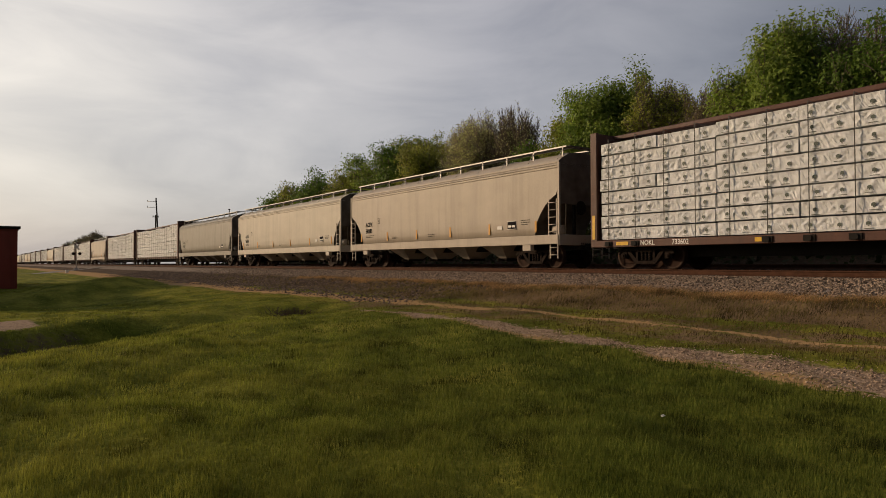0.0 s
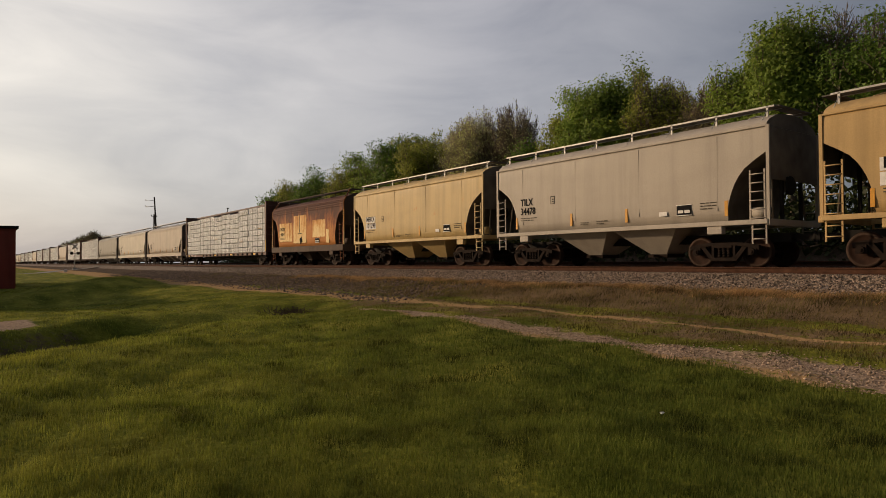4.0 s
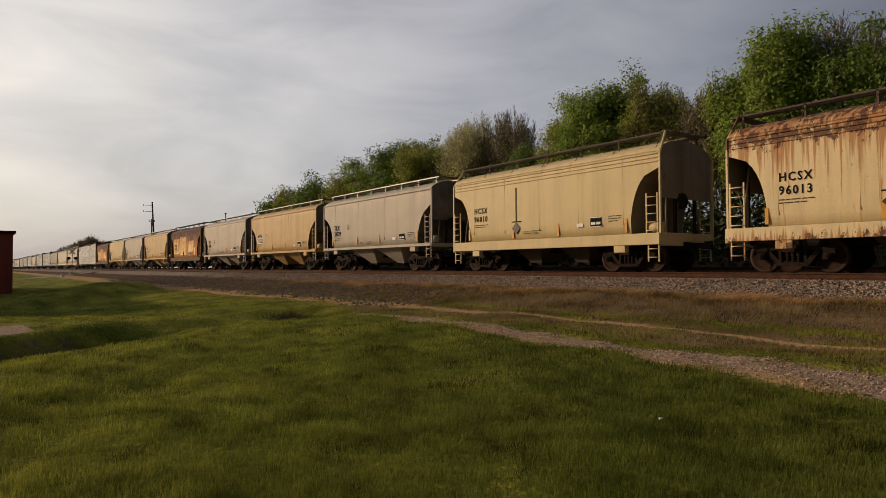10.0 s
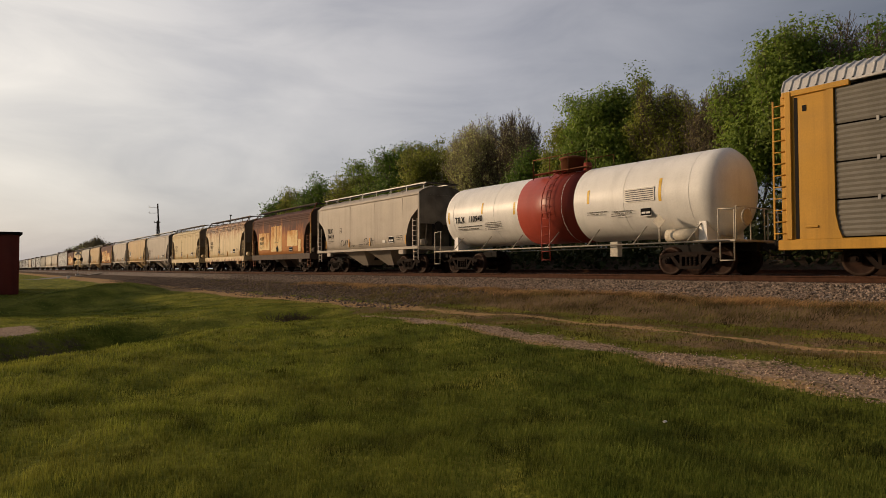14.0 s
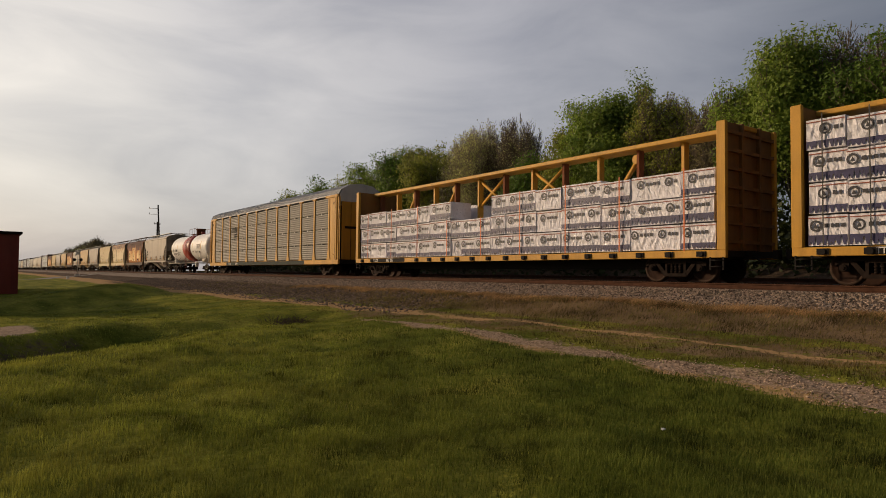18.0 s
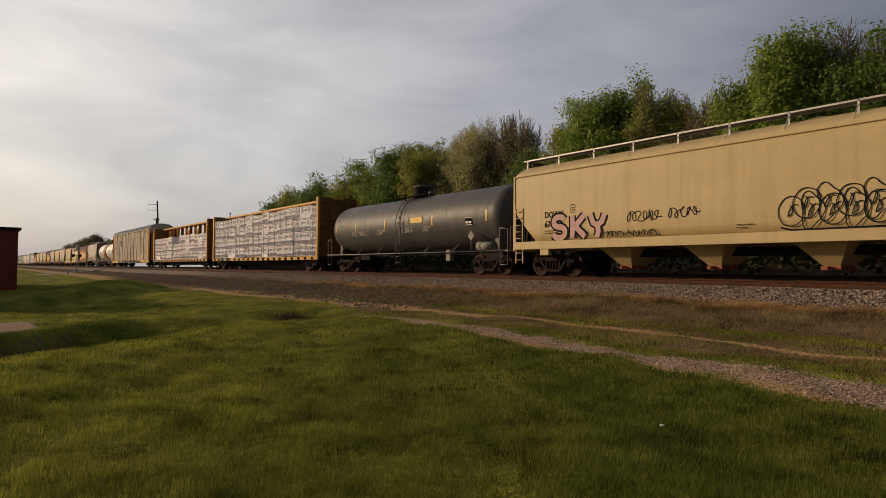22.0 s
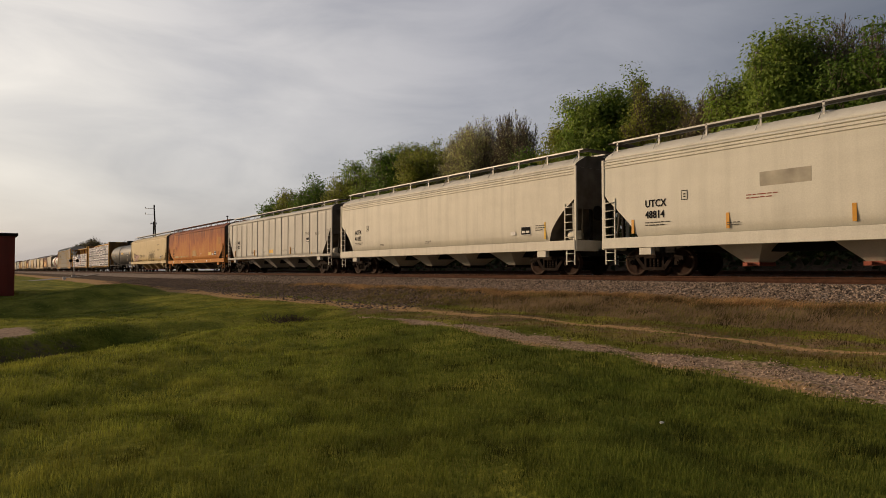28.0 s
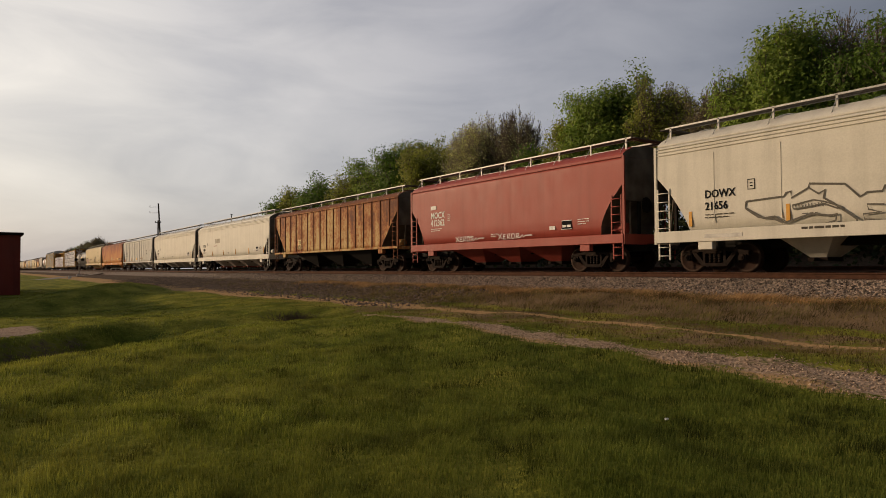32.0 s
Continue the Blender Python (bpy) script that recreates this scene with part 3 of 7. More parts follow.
# ------------------------------------------------------------------ grass
def blade_material(name, dark, light, tip, far, lush=None):
    """Grass: shade from blade to blade, patches at two scales, paler tips; lush: darker greens mixed in as y + 0.45 x
    grows.
    """
    m, nt, b = material(name, 0.7)
    b.inputs["Specular IOR Level"].default_value = 0.1
    g = nt.nodes.new("ShaderNodeNewGeometry")
    at = nt.nodes.new("ShaderNodeAttribute")
    at.attribute_name = "along"
    big = tex(nt, "ShaderNodeTexNoise", g.outputs["Position"], Scale=0.38, Detail=5.0, Roughness=0.6).outputs["Fac"]
    mid = tex(nt, "ShaderNodeTexNoise", g.outputs["Position"], Scale=1.5, Detail=5.0, Roughness=0.62).outputs["Fac"]
    c = mix(nt, g.outputs["Random Per Island"], dark, light)
    c = mix(nt, ramp(nt, big, [(0.40, 0.0), (0.62, 0.75)]), c, far)
    c = mix(nt, ramp(nt, at.outputs["Fac"], [(0.35, 0.0), (1.0, 0.5)]), c, tip)
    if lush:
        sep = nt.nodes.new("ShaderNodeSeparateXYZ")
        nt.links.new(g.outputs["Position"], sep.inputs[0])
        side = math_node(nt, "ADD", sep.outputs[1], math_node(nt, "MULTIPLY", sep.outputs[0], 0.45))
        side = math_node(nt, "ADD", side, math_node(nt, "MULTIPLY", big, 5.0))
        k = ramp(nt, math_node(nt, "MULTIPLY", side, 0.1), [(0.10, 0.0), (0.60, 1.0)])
        lush_tone = mix(nt, g.outputs["Random Per Island"], lush[0], lush[1])
        c = mix(nt, math_node(nt, "MULTIPLY", k, 0.85), c, lush_tone)
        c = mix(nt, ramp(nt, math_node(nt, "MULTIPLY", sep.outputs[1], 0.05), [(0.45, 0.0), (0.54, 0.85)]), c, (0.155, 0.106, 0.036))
    c = mix(nt, 1.0, c, ramp(nt, mid, [(0.34, 0.30), (0.50, 1.0), (0.68, 1.55)]), "MULTIPLY")
    nt.links.new(c, b.inputs["Base Color"])
    tr = nt.nodes.new("ShaderNodeBsdfTranslucent")
    nt.links.new(c, tr.inputs[0])
    ms = nt.nodes.new("ShaderNodeMixShader")
    ms.inputs[0].default_value = 0.38
    nt.links.new(b.outputs[0], ms.inputs[1])
    nt.links.new(tr.outputs[0], ms.inputs[2])
    nt.links.new(ms.outputs[0], nt.nodes["Material Output"].inputs[0])
    return m


def blades(name, px, py, h, w, mat, label, seed, lean=0.24):
    """Bent blades of grass: a tapering stem and a tip each, most of them leaning with the wind."""
    rng = np.random.default_rng(seed)
    n = len(px)
    a = rng.uniform(0, 2 * np.pi, n)
    dx, dy = np.cos(a) * w / 2, np.sin(a) * w / 2
    la = 0.6 + 0.7 * soft_noise(px, py, 0.9, 6.0) + rng.normal(0, 1.0, n)
    bend = h * (lean + 0.12 * np.clip(soft_noise(px, py, 1.3, 9.0), -0.3, 1)) * rng.uniform(0.2, 1.9, n)
    lx, ly = np.cos(la) * bend, np.sin(la) * bend
    z0 = terrain(px, py) - 0.01
    v = np.zeros((n, 5, 3))
    v[:, 0] = np.stack([px - dx, py - dy, z0], 1)
    v[:, 1] = np.stack([px + dx, py + dy, z0], 1)
    v[:, 2] = np.stack([px + dx * 0.8 + lx * 0.3, py + dy * 0.8 + ly * 0.3, z0 + h * 0.55], 1)
    v[:, 3] = np.stack([px - dx * 0.8 + lx * 0.3, py - dy * 0.8 + ly * 0.3, z0 + h * 0.55], 1)
    v[:, 4] = np.stack([px + lx, py + ly, z0 + h], 1)
    i = np.arange(n) * 5
    f = np.stack([i, i + 1, i + 2, i, i + 2, i + 3, i + 3, i + 2, i + 4], 1).ravel()
    me = raw_mesh(name, v.reshape(-1, 3), f, 3, mat)
    at = me.attributes.new("along", "FLOAT", "POINT")
    at.data.foreach_set("value", np.tile(np.array([0, 0, 0.5, 0.5, 1], np.float32), n))
    return tagged(new(name, me), label, "grass", kind="stuff")


def build_grass():
    rng = np.random.default_rng(21)
    n = 520000
    r = 2.6 * np.exp(rng.uniform(0, np.log(66 / 2.6), n))
    a = np.radians(rng.uniform(-6, 78, n))
    x, y = -r * np.cos(a), r * np.sin(a)
    g, d, dry, bal, cin = path_masks(x, y)
    tuft = soft_noise(x, y, 0.32, 3.0) * 0.5 + soft_noise(x, y, 1.1, 1.2) * 0.6
    ok = (y < 16.3) & (y > -8) & (rng.random(n) > np.clip(g * 1.25, 0, 0.95)) & (rng.random(n) > np.clip(d * 1.25, 0, 0.96))
    lush = ok & (rng.random(n) > np.where(y < 12.2, dry * 0.4, dry * 0.9)) & (rng.random(n) > cin * 1.1)
    h = (0.068 + 0.034 * tuft + 0.022 * rng.normal(0, 1, n)).clip(0.02, 0.19) * (1 - 0.45 * np.clip((y - 9) / 4, 0, 1)) * (1 - 0.35 * np.clip((r - 12) / 12, 0, 1))
    h = h * (1 - 0.6 * np.clip(g * 2, 0, 1))
    w = 0.0034 * np.maximum(1.0, r / 4.4)
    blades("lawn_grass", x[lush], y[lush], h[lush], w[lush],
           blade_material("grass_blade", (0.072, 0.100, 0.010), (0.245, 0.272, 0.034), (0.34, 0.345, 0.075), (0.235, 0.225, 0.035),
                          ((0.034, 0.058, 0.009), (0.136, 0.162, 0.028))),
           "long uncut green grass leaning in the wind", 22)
    n = 80000
    x = 8 - 62 * rng.beta(1.0, 1.7, n)
    y = rng.uniform(11.8, 16.6, n)
    g, d, dry, bal, cin = path_masks(x, y)
    clump = soft_noise(x, y, 0.8, 5.0)
    ok = (rng.random(n) < dry * (0.8 + 0.5 * clump)) & (rng.random(n) > cin * 0.92) & (rng.random(n) > d * 1.2) & (rng.random(n) > np.clip((y - 16.1) * 2.2, 0, 1))
    h = (0.10 + 0.06 * clump + 0.03 * rng.normal(0, 1, n)).clip(0.03, 0.3)
    w = 0.009 * np.maximum(1.0, np.hypot(x, y) / 14)
    blades("dry_verge_grass", x[ok], y[ok], h[ok], w[ok],
           blade_material("dry_blade", (0.085, 0.068, 0.025), (0.215, 0.155, 0.062), (0.32, 0.22, 0.100), (0.105, 0.108, 0.026)),
           "dry olive-brown grass on the track bank", 23, 0.8)
    n = 46000
    x = 4 - 42 * rng.beta(1.0, 1.5, n)
    y = rng.normal(15.65, 0.42, n).clip(14.6, 16.5)
    clump = soft_noise(x, y, 0.55, 8.0)
    ok = (rng.random(n) < 0.55 + 0.6 * clump) & (x > -36) & (rng.random(n) > np.clip((x + 4) / 3, 0, 0.75))
    h = (0.12 + 0.08 * clump + 0.03 * rng.normal(0, 1, n)).clip(0.03, 0.28)
    w = 0.010 * np.maximum(1.0, np.hypot(x, y) / 14)
    blades("tan_bank_grass", x[ok], y[ok], h[ok], w[ok],
           blade_material("tan_blade", (0.20, 0.118, 0.050), (0.50, 0.31, 0.145), (0.60, 0.40, 0.20), (0.26, 0.155, 0.066)),
           "tan dead grass tufts along the foot of the ballast", 24, 1.0)


build_grass()


# ------------------------------------------------------------------ trees
def leaf_material(name, a, b_, thin=0.48):
    m, nt, b = material(name, 0.6)
    g = nt.nodes.new("ShaderNodeNewGeometry")
    big = tex(nt, "ShaderNodeTexNoise", g.outputs["Position"], Scale=0.5, Detail=3.0).outputs["Fac"]
    c = mix(nt, g.outputs["Random Per Island"], tuple(v * 1.4 for v in a), tuple(v * 1.4 for v in b_))
    c = mix(nt, 1.0, c, ramp(nt, big, [(0.3, 0.7), (0.7, 1.2)]), "MULTIPLY")
    nt.links.new(c, b.inputs["Base Color"])
    tr = nt.nodes.new("ShaderNodeBsdfTranslucent")
    nt.links.new(c, tr.inputs[0])
    ms = nt.nodes.new("ShaderNodeMixShader")
    ms.inputs[0].default_value = thin
    nt.links.new(b.outputs[0], ms.inputs[1])
    nt.links.new(tr.outputs[0], ms.inputs[2])
    nt.links.new(ms.outputs[0], nt.nodes["Material Output"].inputs[0])
    return m


M_BARK = plain("grey_brown_bark", (0.19, 0.155, 0.115), 0.9, vary=0.4)
M_BARK_PALE = plain("pale_grey_bark", (0.36, 0.31, 0.23), 0.9, vary=0.3)
LEAF = {
    "green": leaf_material("fresh_green_leaf", (0.105, 0.165, 0.022), (0.225, 0.290, 0.050)),
    "olive": leaf_material("olive_young_leaf", (0.150, 0.175, 0.026), (0.280, 0.290, 0.058)),
    "pale": leaf_material("pale_bud_leaf", (0.28, 0.30, 0.115), (0.48, 0.48, 0.22)),
    "bare": leaf_material("brown_bud", (0.15, 0.135, 0.060), (0.24, 0.21, 0.10)),
    "dark": leaf_material("dark_green_leaf", (0.060, 0.110, 0.014), (0.115, 0.180, 0.026)),
}


def grow(rng, height, spread, stems, levels, up):
    """Branch segments (start, end, radius, radius, level) of a many-stemmed tree."""
    segs, tips = [], []

    def limb(p, d, length, r, level):
        n = 3 if level < 2 else 2
        for i in range(n):
            d = (d + Vector((rng.gauss(0, 0.14), rng.gauss(0, 0.14), rng.gauss(up * 0.12, 0.10)))).normalized()
            q = p + d * length / n
            r2 = r * (0.80 if level < 2 else 0.72)
            segs.append((p, q, r, r2, level))
            if level < levels and (i > 0 or level > 0):
                for _ in range(2 if level < 2 else rng.choice((1, 2))):
                    side = Vector((rng.gauss(0, 1), rng.gauss(0, 1), rng.gauss(0, 0.5))).normalized()
                    nd = (d * 0.62 + side * 0.72 + Vector((0, 0, 0.22 * up))).normalized()
                    limb(q, nd, length * rng.uniform(0.5, 0.74), r2 * 0.62, level + 1)
            p, r = q, r2
        tips.append((p, d, level))
        if level >= levels:
            return
        limb(p, d, length * 0.62, r * 0.8, level + 1)

    for _ in range(stems):
        a = rng.uniform(0, 2 * math.pi)
        lean = Vector((math.cos(a) * spread / height * 0.55, math.sin(a) * spread / height * 0.55, 1)).normalized()
        limb(Vector((math.cos(a) * 0.25, math.sin(a) * 0.25, -0.2)), lean, height * rng.uniform(0.40, 0.50), height * 0.011 * rng.uniform(0.8, 1.3), 0)
    return segs, tips


def tree(name, height, spread, kind, label, seed, stems=3, leaves=16000, leaf=0.16, levels=4, puff=1.0, bark=None, up=1.0, clumps=0.24):
    leaves = round(leaves * (1.45 if kind in ("green", "olive", "dark") and leaf < 0.17 else 1.0))
    rng = random.Random(seed)
    nr = np.random.default_rng(seed)
    segs, tips = grow(rng, height, spread, stems, levels, up)
    P0 = np.array([s[0] for s in segs])
    P1 = np.array([s[1] for s in segs])
    top, wide = P1[:, 2].max(), np.abs(P1[:, :2]).max(0).mean()
    k = np.array([spread / 2 / wide, spread / 2 / wide, height * 0.95 / top])
    P0, P1 = P0 * k, P1 * k
    R0, R1 = np.array([s[2] for s in segs]), np.array([s[3] for s in segs])
    R0, R1 = np.maximum(R0, 0.012), np.maximum(R1, 0.009)
    thing = tagged(new(name), label, "tree", group="trees behind the track")
    # limbs
    d = P1 - P0
    d /= np.linalg.norm(d, axis=1, keepdims=True) + 1e-9
    a = np.cross(d, [0.31, 0.52, 0.79])
    a /= np.linalg.norm(a, axis=1, keepdims=True) + 1e-9
    b = np.cross(d, a)
    ns = 4
    ang = np.arange(ns) * 2 * np.pi / ns
    ring = np.cos(ang)[None, :, None] * a[:, None] + np.sin(ang)[None, :, None] * b[:, None]
    v = np.concatenate([P0[:, None] + ring * R0[:, None, None], P1[:, None] + ring * R1[:, None, None]], 1)
    n = len(segs)
    base = (np.arange(n) * 2 * ns)[:, None, None]
    q = np.array([(i, (i + 1) % ns, ns + (i + 1) % ns, ns + i) for i in range(ns)])
    part("trunk", raw_mesh("trunk", v.reshape(-1, 3), (q[None] + base).ravel(), 4, bark or M_BARK, True), None, thing)
    # leaves in flat sprays along the outer twigs
    T = np.array([t[0] for t in tips]) * k
    lev = np.array([t[2] for t in tips])
    out = T[(lev >= levels - 1) | (T[:, 2] > 0.8 * height)]
    slev = np.array([s[4] for s in segs])
    out = np.concatenate([out, ((P0 + P1) / 2)[slev >= levels]])
    out = out[nr.random(len(out)) < clumps]
    idx = nr.integers(0, len(out), leaves)
    wide = (0.45 + 0.9 * nr.random(len(out)))[idx][:, None]
    ball = nr.normal(0, 1, (leaves, 3)).clip(-1.7, 1.7) * np.array([0.34, 0.34, 0.20]) * puff * wide
    c = out[idx] + ball
    c[:, 2] = np.maximum(c[:, 2] - 0.25 * (ball[:, 0] ** 2 + ball[:, 1] ** 2), 0.3)
    # blades turn outward and up to the light
    face = ball / (np.linalg.norm(ball, axis=1, keepdims=True) + 1e-6) + 0.7 * (c - np.array([0, 0, 0.55 * height])) / (0.5 * spread) + np.array([0, 0, 0.3])
    face = face / (np.linalg.norm(face, axis=1, keepdims=True) + 1e-6) + nr.normal(0, 0.42, (leaves, 3))
    u = np.cross(face, nr.normal(0, 1, (leaves, 3)))
    u /= np.linalg.norm(u, axis=1, keepdims=True) + 1e-9
    w = np.cross(face, u)
    w /= np.linalg.norm(w, axis=1, keepdims=True) + 1e-9
    s = (leaf * nr.uniform(0.6, 1.4, leaves))[:, None]
    tri = np.stack([c - u * s * 0.5 - w * s * 0.30, c + u * s * 0.6, c - u * s * 0.4 + w * s * 0.34], 1)
    part("crown", raw_mesh("crown", tri.reshape(-1, 3), np.arange(leaves * 3), 3, LEAF[kind]), None, thing)
    return thing


def build_trees():
    """A row of trees along the far side of the track, tallest at its near end."""
    made = []

    def put(x, y, *args, **kw):
        t = tree("tree", *args, **kw)
        t.matrix_basis = pose(x, y, float(terrain(x, y)) - 0.1, 0, 0, 0)
        made.append(t)
        return t

    green, olive = "broad tree in fresh green spring leaf", "tree in thin olive young leaf"
    pale, bare, dark = "tree in pale bud with bare grey twigs", "leafless brown-twigged tree with few buds", "dense dark green bushy tree"
    put(2.0, 31, 13.0, 8, "bare", bare, 1, 4, 9000, 0.10, 5)
    put(-3.0, 32, 13.6, 8, "olive", olive, 2, 4, 16000, 0.14, 4)
    put(-7.6, 31, 11.6, 7.5, "bare", bare, 3, 5, 10000, 0.09, 5)
    put(-9.6, 34, 12.0, 7.5, "pale", pale, 34, 5, 9000, 0.09, 5)
    put(-11.4, 30.6, 10.0, 5.5, "dark", dark, 40, 4, 24000, 0.15, 4, 1.1)
    put(-12.8, 33, 11.6, 6.4, "bare", bare, 4, 5, 10000, 0.09, 5)
    put(-14.8, 31, 11.6, 5.4, "green", green, 5, 4, 40000, 0.155, 4, 1.2)
    put(-16.6, 30.5, 9.6, 4.0, "green", green, 41, 4, 24000, 0.155, 4, 1.1)
    put(-19.0, 32, 9.4, 5.4, "bare", bare, 6, 6, 14000, 0.10, 5)
    put(-22.2, 31.5, 10.5, 5.4, "olive", olive, 7, 5, 24000, 0.12, 5, 1.0)
    put(-25.4, 31, 11.7, 6.4, "green", green, 8, 4, 46000, 0.155, 4, 1.2)
    put(-28.8, 31.4, 10.4, 6.0, "olive", "broad tree in yellow-green young leaf", 42, 4, 40000, 0.15, 4, 1.15)
    put(-32.2, 31, 8.4, 5.6, "dark", dark, 9, 5, 30000, 0.155, 4, 1.15)
    put(-36.0, 32.5, 11.6, 7.0, "pale", bare, 10, 7, 13000, 0.09, 5)
    put(-39.0, 31.6, 11.6, 6.6, "pale", pale, 43, 6, 34000, 0.12, 5, 1.0, bark=M_BARK_PALE, clumps=0.5)
    put(-41.8, 32.4, 11.8, 7.4, "pale", pale, 11, 7, 36000, 0.12, 5, 1.0, bark=M_BARK_PALE, clumps=0.5)
    put(-45.4, 31, 10.8, 7.4, "olive", "yellow-green bushy young tree", 12, 5, 34000, 0.15, 4, 1.15)
    put(-51.0, 32, 11.8, 8.0, "dark", dark, 13, 5, 40000, 0.17, 4, 1.2)
    put(-56.5, 33, 11.2, 8.0, "green", green, 14, 4, 26000, 0.18, 4, 1.2)
    put(-62.5, 33, 11.0, 9.0, "olive", olive, 15, 5, 22000, 0.18, 4, 1.2)
    put(-68.5, 33, 10.8, 9.5, "dark", dark, 16, 5, 24000, 0.22, 4, 1.3)
    put(-76.0, 33, 10.2, 9.5, "olive", olive, 17, 5, 18000, 0.22, 4, 1.3)
    put(-82.0, 34, 9.4, 8.0, "dark", dark, 18, 4, 14000, 0.24, 4, 1.3)
    # nearer side beyond the picture's edge
    put(9.0, 31, 13.5, 8, "bare", bare, 19, 4, 6000, 0.11, 5)
    put(16.0, 32, 13.0, 8, "green", green, 20, 4, 12000, 0.2, 4, 1.2)
    far = [(-205, 33, 22, 0.8), (-222, 34, 20, 0.75), (-238, 35, 13, 0.95), (-262, 36, 8, 1.5), (-280, 36, 13, 1.2), (-300, 40, 20, 1.15), (-330, 40, 13, 1.3),
           (-360, 44, 22, 1.4), (-400, 46, 13, 1.4), (-440, 48, 20, 1.5), (-500, 50, 13, 1.5), (-560, 52, 22, 1.6)]
    for x, y, k, size in far:
        c = copy_thing(made[k], pose(x, y, 0.5, 0, 0, (x * 37) % 360))
        c.scale = (size, size, size)
        tagged(c, "distant hazy tree beyond the road crossing", group="distant trees")
    # undergrowth that closes the view below the cars; near-black leaves carry the tree shade
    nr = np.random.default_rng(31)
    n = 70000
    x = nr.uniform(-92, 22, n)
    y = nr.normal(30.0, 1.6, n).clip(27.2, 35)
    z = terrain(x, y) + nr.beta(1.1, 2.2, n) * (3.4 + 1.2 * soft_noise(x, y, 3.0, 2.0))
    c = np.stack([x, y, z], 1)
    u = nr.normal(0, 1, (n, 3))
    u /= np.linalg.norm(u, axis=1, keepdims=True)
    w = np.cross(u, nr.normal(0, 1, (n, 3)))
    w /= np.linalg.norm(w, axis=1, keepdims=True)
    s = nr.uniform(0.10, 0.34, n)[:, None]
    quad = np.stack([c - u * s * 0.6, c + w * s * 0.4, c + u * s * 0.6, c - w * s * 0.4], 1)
    tagged(new("undergrowth", raw_mesh("undergrowth", quad.reshape(-1, 3), np.arange(n * 4), 4, leaf_material("shade_dark_undergrowth", (0.014, 0.022, 0.005), (0.034, 0.042, 0.010), 0.2))),
           "tangled undergrowth along the tree line, coloured near black for the shade there", "bushes", kind="stuff")


build_trees()


# ------------------------------------------------------------------ shed, poles, crossing
def build_shed():
    """A dark red metal shed at the edge of the lawn."""
    shed = tagged(new("shed"), "dark red corrugated metal shed with a dark roof edge", "shed")
    shed.matrix_basis = pose(-52.7, 2.3, -0.1)
    red = paint("dull_red_sheet", (0.30, 0.050, 0.030), 0.02, 0.25, 0.25, 30.0, 0.55)
    L, W, H = 13.0, 17.0, 4.05
    for nm, (x0, x1, y0, y1) in {"wall": (-0.12, 0.0, -W, 0.0), "wall_b": (-L, -L + 0.12, -W, 0.0)}.items():
        bm = bmesh.new()
        box(bm, x0, x1, y0, y1, 0, H)
        part("wall", bm, red, shed)
    for y in (-W, -0.12):
        bm = bmesh.new()
        box(bm, -L + 0.121, -0.121, y, y + 0.12, 0, H)
        part("wall", bm, red, shed)
    boxes("roof", M_FRAME, shed, (-L - 0.2, 0.2, -W - 0.2, 0.2, H + 0.003, H + 0.18), bevel=0.02)
    # unseen extension towards the lawn, added to throw the shadow that lies there
    bm = bmesh.new()
    box(bm, 0.021, 14.6, -15.0, -5.2, -0.6, H)
    part("unseen_wing", bm, red, shed)
    boxes("unseen_wing_roof", M_FRAME, shed, (0.022, 14.8, -15.2, -5.0, H + 0.003, H + 0.18), bevel=0.02)
    boxes("corner_trim", red, shed, (-0.02, 0.03, -0.1, 0.035, 0.0, H - 0.01))


build_shed()


